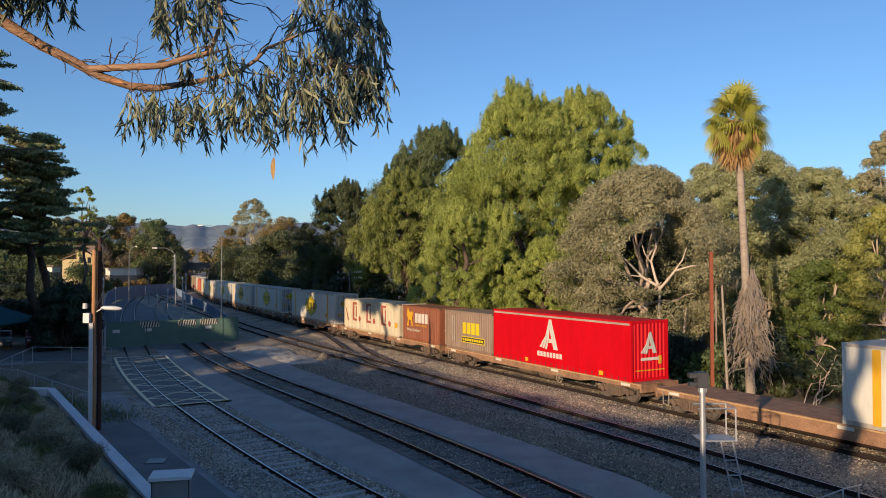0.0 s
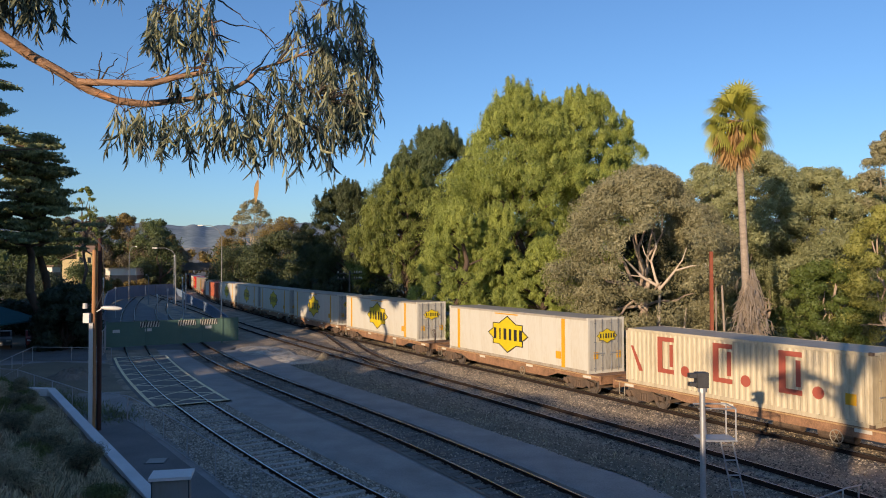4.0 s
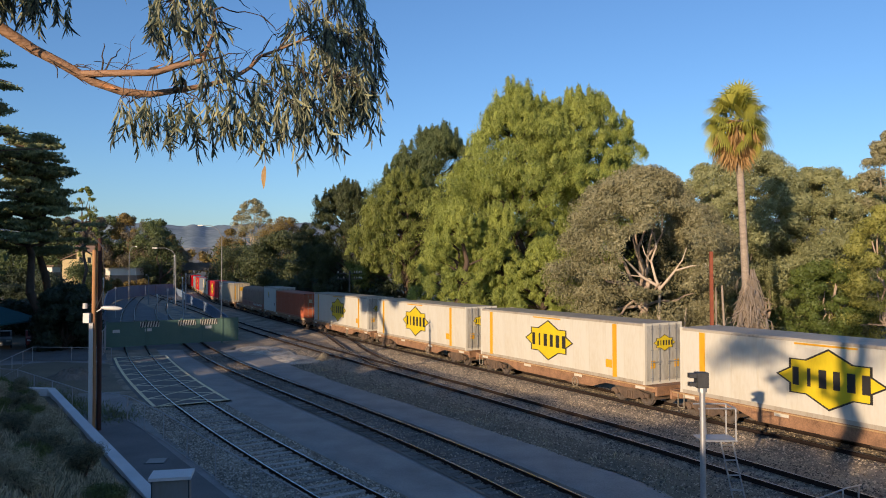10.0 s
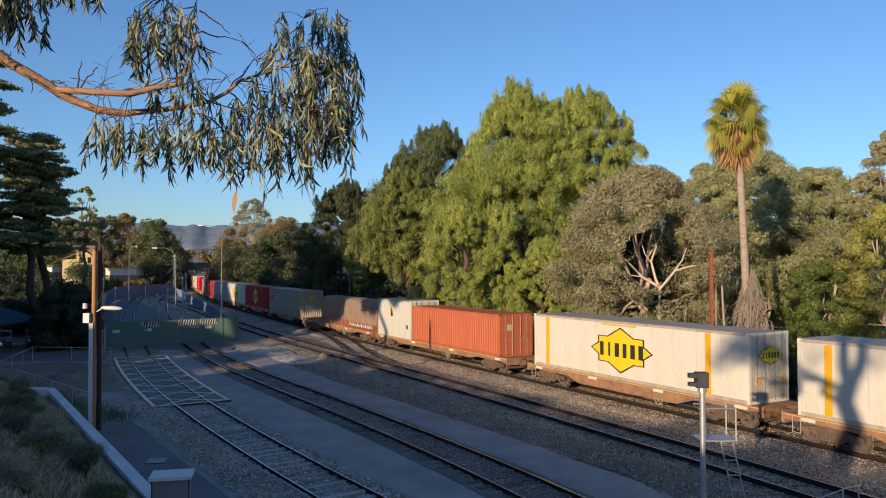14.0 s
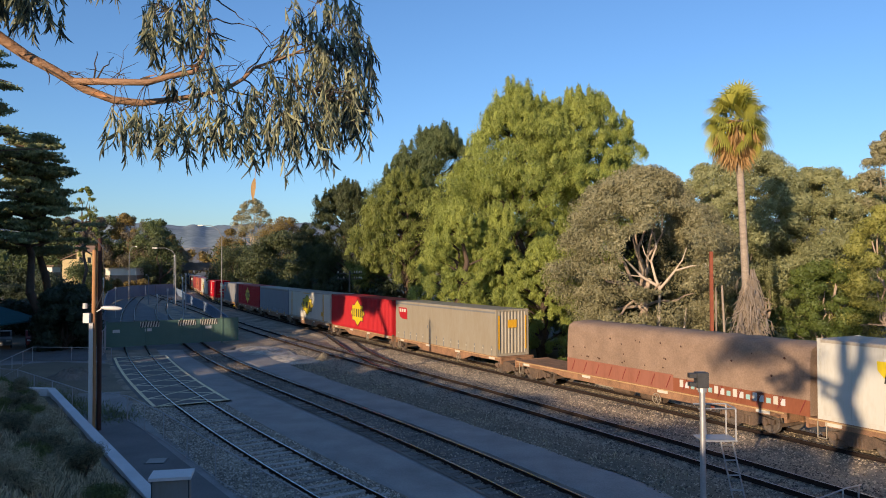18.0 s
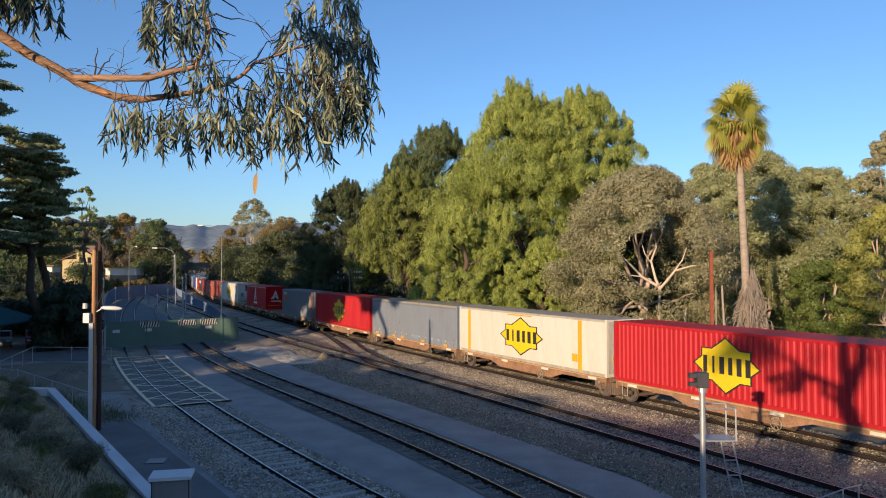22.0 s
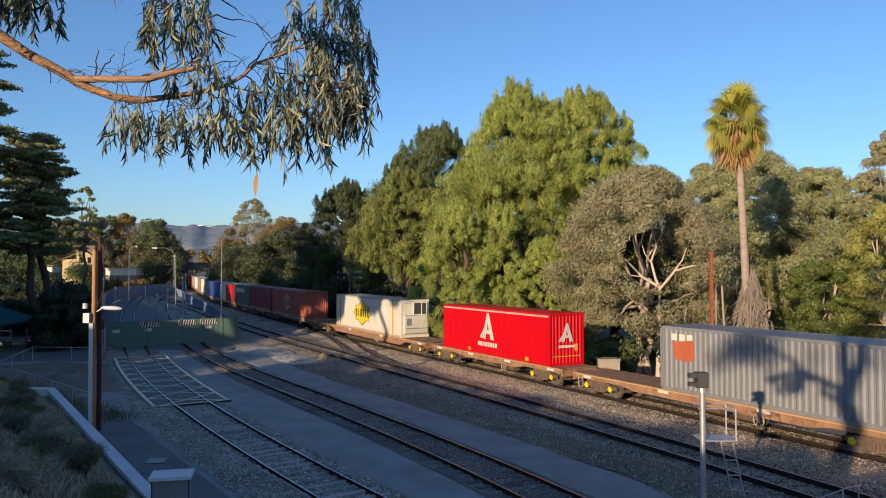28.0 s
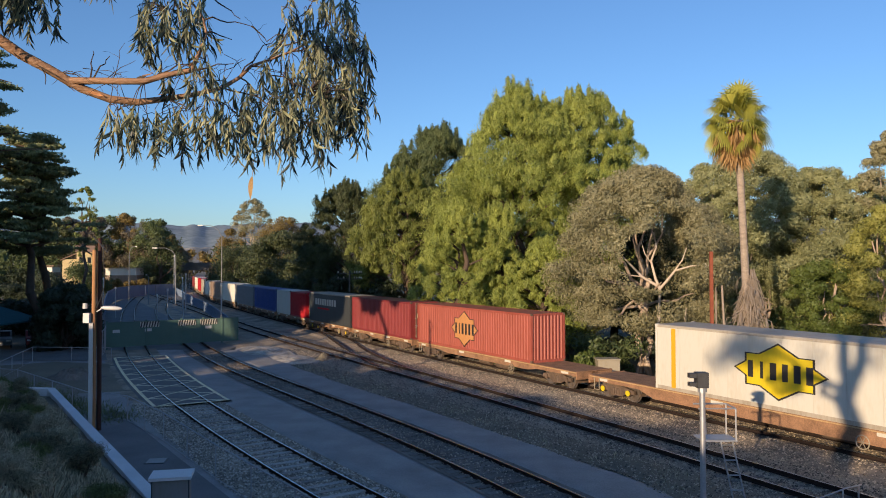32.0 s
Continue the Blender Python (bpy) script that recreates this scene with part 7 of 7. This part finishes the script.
def parked_car(x, y, turn, paint_m, label):
    """A car under the carport, seen end on."""
    t = thing("parked_car", label, "car", pose(x, y, -0.4, 0, 0, turn), group="parked cars")
    prof = [(-2.1, 0.35), (-2.15, 0.75), (-1.95, 0.95), (-1.3, 1.0), (-0.8, 1.42), (0.7, 1.45), (1.35, 1.02), (2.0, 0.9), (2.15, 0.7), (2.1, 0.35)]
    part("body", Geo().prism(prof, (0, 0.85, 0), X, Z, 1.7), paint_m, t, smooth=False)
    part("windscreen", Geo().prism([(0.74, 1.4), (1.3, 1.03), (1.33, 1.05), (0.78, 1.43)], (0, 0.7, 0), X, Z, 1.4), M_GLASS, t)
    for wx in (-1.3, 1.3):
        for wy in (-0.84, 0.74):
            wh = part("wheel", Geo().tube([(wx, wy, 0.32), (wx, wy + 0.1, 0.32)], 0.32, 16), M_DARKBOX, t)
            part("rim", Geo().tube([(wx, wy - 0.01, 0.32), (wx, wy + 0.11, 0.32)], 0.18, 12), M_GALV, wh)
    for wy in (-0.6, 0.6):
        part("headlight", Geo().box(2.05, 2.16, wy - 0.17, wy + 0.17, 0.66, 0.8), M_LAMPGREY, t)
    part("number_plate", Geo().box(2.12, 2.17, -0.2, 0.2, 0.45, 0.57), M_WHITE, t)
    return t


parked_car(-38.8, 66, -60, M_SLATE, "dark grey car parked in the shade")
parked_car(-36.2, 67, -60, M_MAROON, "dark red car parked in the shade")

mesh_fence("side_fence", "pale mesh panels beside the gate", [(-25.2, 55.2), (-26.4, 58.6), (-27.8, 62.0)], 1.9, -0.12, 1.3)


# ---- the gum tree over the camera ----
gum = thing("overhanging_gum", "gum tree with a peeling limb and hanging leaves", "tree", pose(-3.75, -4.9, 4.9))
g = Geo()
limb(g, (0, 0, -0.4), (0.1, 0.1, 4.6), 0.42, 0.32, 0, 6, 3, 12)
limb(g, (0.1, 0.1, 4.4), (-1.3, -0.6, 9.5), 0.24, 0.1, 0.02, 6, 4, 9)
limb(g, (0.1, 0.1, 4.4), (1.5, -0.9, 9.0), 0.24, 0.1, 0.02, 6, 5, 9)
limb(g, (0.1, 0.1, 3.6), (1.42, 8.5, 3.1), 0.13, 0.034, 0.05, 8, 6, 9)
limb(g, (0.1, 0.1, 4.2), (-2.2, 4.4, 6.0), 0.15, 0.04, 0.04, 6, 7, 9)
rng_np = np.random.default_rng(5)
cs = [(rng_np.normal() * 2.6, -1.5 + rng_np.normal() * 1.6, 8.2 + rng_np.normal() * 1.3) for _ in range(26)]
cs += [(-2.0 + rng_np.normal() * 0.75, 4.2 + rng_np.normal() * 0.8, 5.6 + rng_np.normal() * 0.6) for _ in range(14)]
cs += [(1.4 + rng_np.normal() * 1.5, 0.4 + rng_np.normal() * 0.7, rng_np.uniform(9.0, 13.6)) for _ in range(30)]
limb(g, (-1.3, -0.6, 9.3), (1.2, 0.3, 13.2), 0.1, 0.03, 0.02, 6, 8, 8)
part("trunk", g, M_BARK, gum, smooth=True)
quads("crown", sprays(rng_np, cs, [(0.8, 0.8, 0.65)] * 70, 170, 0.18, 0.045, -0.8, 0.4), M_NEARLEAF, gum)
SWAY = pose(3.75, 4.9, -4.9)   # from the world into the tree's own space


def near(u, v, d):
    """A point d metres ahead, by its slopes across and up."""
    return Vector((u * d, d, 6.745 + v * d))


def path_of(rows):
    return [near(*r) for r in rows]


main_limb = Geo()
rows = [(-0.6350, 0.3376, 3.55), (-0.5899, 0.3060, 3.60), (-0.5560, 0.2827, 3.65), (-0.5184, 0.2624, 3.70), (-0.4770, 0.2376, 3.75), (-0.4394, 0.2233, 3.80), (-0.4018, 0.2188, 3.85), (-0.3641, 0.2233, 3.90), (-0.3265, 0.2285, 3.95), (-0.2889, 0.2376, 4.00), (-0.2663, 0.2511, 4.03), (-0.2513, 0.2662, 4.05), (-0.2287, 0.2737, 4.08), (-0.1986, 0.2850, 4.10), (-0.1685, 0.3000, 4.15)]
main_limb.tube(path_of(rows), [0.03, 0.027, 0.025, 0.024, 0.022, 0.02, 0.018, 0.015, 0.013, 0.011, 0.01, 0.009, 0.007, 0.006, 0.004], 12)
rows = [(-0.4958, 0.2489, 3.73), (-0.4657, 0.2481, 3.70), (-0.4281, 0.2473, 3.68), (-0.3942, 0.2466, 3.68), (-0.3641, 0.2549, 3.70), (-0.3303, 0.2609, 3.72), (-0.3228, 0.2784, 3.74), (-0.3145, 0.2972, 3.76), (-0.3107, 0.3122, 3.78), (-0.3145, 0.3288, 3.8), (-0.3220, 0.3423, 3.8), (-0.3340, 0.3580, 3.8), (-0.3560, 0.3760, 3.8)]
main_limb.tube(path_of(rows), [0.017, 0.017, 0.017, 0.016, 0.014, 0.012, 0.0105, 0.009, 0.008, 0.007, 0.006, 0.005, 0.004], 10)
branch = part("branch", main_limb, M_LIMB, gum, "swaying limb with peeling orange-brown bark", smooth=True)
branch.matrix_basis = SWAY
LIMB_A = path_of([(-0.6350, 0.3376, 3.55), (-0.5560, 0.2827, 3.65), (-0.4770, 0.2376, 3.75), (-0.4018, 0.2188, 3.85), (-0.3265, 0.2285, 3.95), (-0.2663, 0.2511, 4.03)])
LIMB_B = path_of([(-0.4958, 0.2489, 3.73), (-0.4281, 0.2473, 3.68), (-0.3641, 0.2549, 3.70), (-0.3077, 0.2737, 3.75)])
peel = random.Random(41)
for k in range(26):
    line, thick = (LIMB_A, 0.022) if k % 5 < 3 else (LIMB_B, 0.015)
    i = peel.randrange(len(line) - 1)
    p, q = line[i], line[i + 1]
    f0 = peel.uniform(0.0, 0.6)
    f1 = f0 + peel.uniform(0.2, 0.5)
    turn = peel.uniform(0, 6.283)
    off = Vector((0, -math.cos(turn), math.sin(turn))) * thick * 1.06
    w0 = peel.uniform(0.004, 0.009)
    side = Vector((0, math.sin(turn), math.cos(turn))) * w0
    bits = [(p.lerp(q, f0) + off, 0.2), (p.lerp(q, (2 * f0 + f1) / 3) + off * 1.05, 1.0), (p.lerp(q, (f0 + 2 * f1) / 3) + off * 1.15, 0.9), (p.lerp(q, f1) + off * peel.uniform(1.3, 2.2), 0.1)]
    strip = Geo()
    for c, wd in bits:
        strip.v += [tuple(c - side * wd), tuple(c + side * wd), tuple(c + side * wd + off * 0.09), tuple(c - side * wd + off * 0.09)]
    for j in range(3):
        a = j * 4
        strip.f += [(a + e, a + (e + 1) % 4, a + 4 + (e + 1) % 4, a + 4 + e) for e in range(4)]
    strip.f += [(3, 2, 1, 0), (12, 13, 14, 15)]
    part("bark_strip", strip, (M_TWIG, M_PEEL, M_LIMB)[k % 3], branch, "loose strip of peeling bark")
twigs = Geo()
rr = random.Random(12)
HANG = []
TW = [(-0.2287, 0.2737, 4.08, -0.1234, 0.3301, 4.10),
      (-0.1986, 0.2850, 4.10, -0.1008, 0.2887, 4.05),
      (-0.2513, 0.2662, 4.05, -0.1610, 0.2248, 3.90),
      (-0.2889, 0.2376, 4.00, -0.1986, 0.1909, 3.85),
      (-0.3265, 0.2285, 3.95, -0.2663, 0.1984, 3.80),
      (-0.3641, 0.2233, 3.90, -0.3265, 0.2060, 3.75),
      (-0.4018, 0.2188, 3.85, -0.4281, 0.2082, 3.80),
      (-0.3145, 0.3288, 3.80, -0.3641, 0.3452, 3.70),
      (-0.3220, 0.3423, 3.80, -0.3070, 0.3790, 3.82),
      (-0.3107, 0.3122, 3.78, -0.2763, 0.3020, 3.85),
      (-0.3145, 0.3288, 3.80, -0.2500, 0.3200, 3.90),
      (-0.2500, 0.3200, 3.90, -0.2300, 0.2990, 3.95),
      (-0.3070, 0.3600, 3.82, -0.2650, 0.3300, 3.88),
      (-0.2663, 0.2511, 4.03, -0.2287, 0.2097, 4.10),
      (-0.3641, 0.2233, 3.90, -0.3717, 0.1984, 4.00),
      (-0.2287, 0.2737, 4.08, -0.1685, 0.3527, 4.10),
      (-0.5334, 0.2774, 3.68, -0.5259, 0.2436, 3.65),
      (-0.4770, 0.2436, 3.75, -0.4356, 0.2398, 3.70),
      (-0.4657, 0.2481, 3.70, -0.4394, 0.2812, 3.70),
      (-0.4657, 0.2481, 3.70, -0.4620, 0.2887, 3.70),
      (-0.5221, 0.2639, 3.70, -0.4770, 0.2511, 3.72),
      (-0.3641, 0.2549, 3.70, -0.3265, 0.2699, 3.70),
      (-0.3303, 0.2609, 3.72, -0.2739, 0.2699, 3.75),
      (-0.3792, 0.2473, 3.72, -0.3115, 0.2774, 3.70),
      (-0.2663, 0.2511, 4.03, -0.2137, 0.3075, 4.10)]
NODES = []
for r in TW:
    NODES += limb(twigs, near(*r[:3]), near(*r[3:6]), 0.005, 0.0018, 0.04, 6, rr.randint(0, 999), 5)
NODES += path_of(rows)
# stretches of the limb where shoots hang: slopes across and up, distance, count, length
ZONES = [(-0.4055, -0.3040, 0.3151, 0.3753, 3.75, 45, 0.197),
         (-0.2137, -0.1083, 0.3075, 0.3677, 4.10, 42, 0.185),
         (-0.1836, -0.0971, 0.2398, 0.3113, 4.05, 48, 0.207),
         (-0.2212, -0.1460, 0.1834, 0.2473, 3.95, 42, 0.223),
         (-0.4469, -0.3942, 0.1984, 0.2173, 3.80, 17, 0.183),
         (-0.3942, -0.2739, 0.1909, 0.2188, 3.85, 38, 0.180),
         (-0.3717, -0.2739, 0.2285, 0.2774, 3.78, 17, 0.097),
         (-0.1610, -0.0895, 0.2248, 0.3226, 4.05, 31, 0.183),
         (-0.1497, -0.0933, 0.1909, 0.2473, 4.05, 28, 0.183),
         (-0.2739, -0.1836, 0.1684, 0.2210, 3.95, 38, 0.172),
         (-0.2588, -0.1911, 0.2248, 0.2812, 4.05, 22, 0.152)]
for x0, x1, z0, z1, dd, n, hang in ZONES:
    for _ in range(n):
        p = near(rr.uniform(x0, x1), rr.uniform(z0, z1), dd + rr.uniform(-0.22, 0.22))
        q = min(NODES, key=lambda k: (k - p).length)
        if (q - p).length > 0.02:
            twigs.tube([q, q.lerp(p, 0.5) + Vector((0, 0, 0.02)), p], [0.0025, 0.002, 0.0015], 4, caps=False)
        HANG.append((p, hang * rr.uniform(0.55, 1.25)))
dead = random.Random(6)
for u, v, dd, n in ((-0.44, 0.252, 3.69, 7), (-0.5, 0.262, 3.72, 4), (-0.41, 0.222, 3.85, 6), (-0.36, 0.25, 3.72, 8), (-0.3, 0.245, 3.95, 8), (-0.25, 0.262, 4.05, 8), (-0.22, 0.29, 4.1, 6)):
    for _ in range(n):
        p = near(u + dead.uniform(-0.025, 0.025), v + dead.uniform(-0.004, 0.004), dd)
        d = Vector((dead.uniform(-1, 1), dead.uniform(-0.4, 0.4), dead.uniform(-0.9, 0.9))).normalized() * dead.uniform(0.07, 0.2)
        pts = limb(twigs, p, p + d, 0.0022, 0.0009, 0.06, 4, dead.randint(0, 999), 4)
        if dead.random() < 0.7:
            limb(twigs, pts[2], pts[2] + d.cross(Vector((0, 1, 0))) * dead.uniform(-0.5, 0.5), 0.0014, 0.0007, 0.05, 3, dead.randint(0, 999), 4)
part("twig_work", twigs, M_TWIG, branch)
# leaves of a higher twig that leaves the view at the top
over = Geo().tube([near(*r) for r in [(-0.6350, 0.4204, 3.50), (-0.5748, 0.3978, 3.50), (-0.5221, 0.3865, 3.50), (-0.4845, 0.3903, 3.50)]], [0.012, 0.009, 0.006, 0.003], 7)
part("upper_twig", over, M_TWIG, branch)
for _ in range(85):
    HANG.append((near(*(-0.5680, 0.3740, 3.50)) + Vector((rr.triangular(-0.26, 0.24, -0.02), rr.uniform(-0.3, 0.2), rr.uniform(-0.08, 0.12))), 0.12 * rr.uniform(0.6, 1.2)))
for _ in range(9):
    HANG.append((near(rr.uniform(-0.52, -0.44), 0.392, 3.5), 0.09 * rr.uniform(0.6, 1.2)))


def gum_leaf(g, p, d, ln, wd, twist):
    """One sickle-shaped leaf, folded along its rib."""
    d = d.normalized()
    side = d.cross(Vector((math.cos(twist), math.sin(twist), 0.2))).normalized()
    nrm = side.cross(d)
    vs, n = [], 5
    for i in range(n + 1):
        f = i / n
        w = wd * math.sin(math.pi * min(1, 0.06 + f * 0.94)) ** 0.8 * (1 - 0.3 * f)
        c = p + d * ln * f + side * (0.3 * ln * f * f) + nrm * 0.05 * ln * math.sin(3 * f)
        vs += [c - side * w / 2, c + nrm * w * 0.18, c + side * w / 2]
    fs = []
    for i in range(n):
        a = i * 3
        fs += [(a, a + 1, a + 4, a + 3), (a + 1, a + 2, a + 5, a + 4)]
    g.add(vs, fs)


CLUSTERS = []
for p, hang in HANG:
    g = Geo()
    drift = Vector((rr.uniform(-0.38, 0.38), rr.uniform(-0.38, 0.38), -1)).normalized()
    end = drift * hang
    g.tube([(0, 0, 0), end * 0.5 + Vector((rr.uniform(-0.02, 0.02), rr.uniform(-0.02, 0.02), 0)), end], [0.002, 0.0016, 0.001], 4, caps=False)
    n = rr.randint(9, 15)
    for k in range(n):
        q = end * (0.05 + 0.95 * k / (n - 1))
        wild = 0.25 if rr.random() < 0.6 else 0.8
        d = drift + Vector((rr.uniform(-wild, wild), rr.uniform(-wild, wild), rr.uniform(-0.7, 0.35)))
        gum_leaf(g, q, d, rr.uniform(0.045, 0.098), rr.uniform(0.009, 0.017), rr.uniform(0, 6.28))
    ob = part("leaf_spray", g, M_NEARLEAF, branch, smooth=True)
    ob.matrix_basis = Matrix.Translation(p)
    CLUSTERS.append((ob, p))
g = Geo()
lp = near(*(-0.2498, 0.1179, 4.00))
gum_leaf(g, Vector((0, 0, 0)), Vector((-0.35, 0, -1)), 0.12, 0.035, 1.2)
g.tube([(0, 0, 0), (0.015, 0, 0.14)], 0.0015, 4)
dry = part("dry_leaf", g, M_DEADFROND, branch, "single hanging dry reddish leaf")
dry.matrix_basis = Matrix.Translation(lp)


# ---- motion of the train and the branch ----
def motions():
    times = [k * 1.0 for k in range(33)]
    for ob, s0, s1, off, wheels in MOVERS:
        walk(ob, [(t, wagon_pose(s0, s1, t) @ off) for t in times])
        # near-side wheels roll while they pass
        mid = (s0 + s1) / 2
        span = [k / 15 for k in range(0, 481) if -16 < mid - dist(k / 15) < 36]
        if len(span) > 2:
            for wh, m, sgn in wheels:
                if sgn > 0:
                    continue
                turn = [(t, (dist(t) - dist(span[0])) / 0.463) for t in span]
                if span[0] > 0:
                    turn.insert(0, (0.0, 0.0))
                if span[-1] < 32:
                    turn.append((32.0, turn[-1][1]))
                walk(wh, [(t, m @ Matrix.Rotation(a, 4, "Y")) for t, a in turn])
    # sway of the limb: time, shift across, shift up, turn
    rows = [(0.0, 0.072, 0.051, -3.11),
            (0.5, -0.000, 0.015, 0.73),
            (1.0, -0.044, -0.017, 1.87),
            (1.5, 0.041, 0.025, 0.54),
            (2.0, -0.010, 0.030, 1.48),
            (2.5, -0.014, 0.008, 1.41),
            (3.0, 0.039, 0.012, 0.30),
            (3.5, 0.005, 0.005, 1.18),
            (4.2, 0.016, -0.014, 0.30),
            (4.8, -0.024, 0.016, -0.30),
            (5.5, -0.013, -0.002, 0.77),
            (6.0, 0.019, 0.012, 0.52),
            (6.5, 0.036, -0.004, 0.07),
            (7.0, 0.027, 0.000, 0.04),
            (7.5, 0.057, 0.036, -0.43),
            (8.0, 0.068, 0.035, -0.66),
            (8.5, 0.014, -0.022, 0.04),
            (9.0, -0.035, -0.036, 1.18),
            (9.5, 0.084, 0.037, -1.77),
            (10.0, 0.035, 0.028, -1.73),
            (10.5, -0.029, -0.028, 1.30),
            (11.0, 0.024, -0.020, -0.01),
            (11.5, 0.029, -0.002, -0.78),
            (12.0, -0.037, -0.017, 0.76),
            (12.5, -0.013, -0.010, -0.34),
            (13.0, -0.016, 0.009, -0.58),
            (13.5, -0.061, -0.033, 0.66),
            (14.0, -0.084, -0.047, 1.98),
            (14.5, 0.001, -0.010, -0.76),
            (15.2, 0.023, -0.019, 0.30),
            (15.8, -0.017, 0.011, -0.30),
            (16.5, 0.005, 0.003, 0.08),
            (17.0, 0.007, 0.003, 0.13),
            (17.5, 0.032, 0.003, -0.93),
            (18.0, -0.003, -0.006, 0.13),
            (18.5, -0.005, 0.009, -0.25),
            (19.0, 0.019, 0.008, -0.92),
            (19.5, -0.004, -0.003, 1.36),
            (20.0, 0.006, 0.006, 0.27),
            (20.5, 0.010, 0.010, -0.77),
            (21.0, -0.005, -0.005, 0.17),
            (21.5, 0.005, -0.002, -0.15),
            (22.0, 0.000, 0.009, -0.59),
            (22.5, -0.007, -0.005, 0.42),
            (23.0, 0.005, -0.004, 0.01),
            (23.5, 0.012, -0.002, -0.20),
            (24.0, -0.003, -0.006, 0.13),
            (24.5, 0.009, -0.000, -0.39),
            (25.0, 0.005, 0.002, -0.22),
            (25.5, -0.010, -0.012, 0.55),
            (26.2, 0.006, -0.026, 0.30),
            (26.8, -0.034, 0.004, -0.30),
            (27.5, -0.018, -0.010, 0.15),
            (28.0, 0.003, 0.004, -0.64),
            (28.5, -0.002, -0.002, -0.16),
            (29.0, -0.018, -0.007, 0.31),
            (29.5, -0.004, -0.000, -0.36),
            (30.0, -0.007, -0.002, -0.16),
            (30.5, -0.009, -0.004, -0.05),
            (31.0, -0.012, -0.004, -0.00),
            (31.5, -0.020, -0.006, -0.16),
            (32.0, -0.021, -0.004, -0.29)]
    for_branch, swing = [], {}
    hub = near(*(-0.5146, 0.2624, 3.70))
    for t, dx, dz, turn in rows:
        for_branch.append((t, SWAY @ Matrix.Translation((dx, 0, dz)) @ Matrix.Translation(hub) @ Matrix.Rotation(radians(turn), 4, "Y") @ Matrix.Translation(-hub)))
    walk(branch, for_branch)
    for i, (ob, pivot) in enumerate(CLUSTERS):
        r = random.Random(i)
        lag = r.uniform(0.15, 0.4)
        out = []
        for k, (t, dx, dz, turn) in enumerate(rows):
            pk = rows[max(k - 1, 0)]
            swing_a = (dx - pk[1]) * 60 * r.uniform(0.6, 1.2) + 2.0 * math.sin(t * 2.3 + i)
            out.append((t, Matrix.Translation(pivot) @ Matrix.Rotation(radians(max(-14, min(14, swing_a))), 4, "Y") @ Matrix.Rotation(radians(2.5 * math.sin(t * 1.7 + i * 2)), 4, "X")))
        walk(ob, out)


motions()
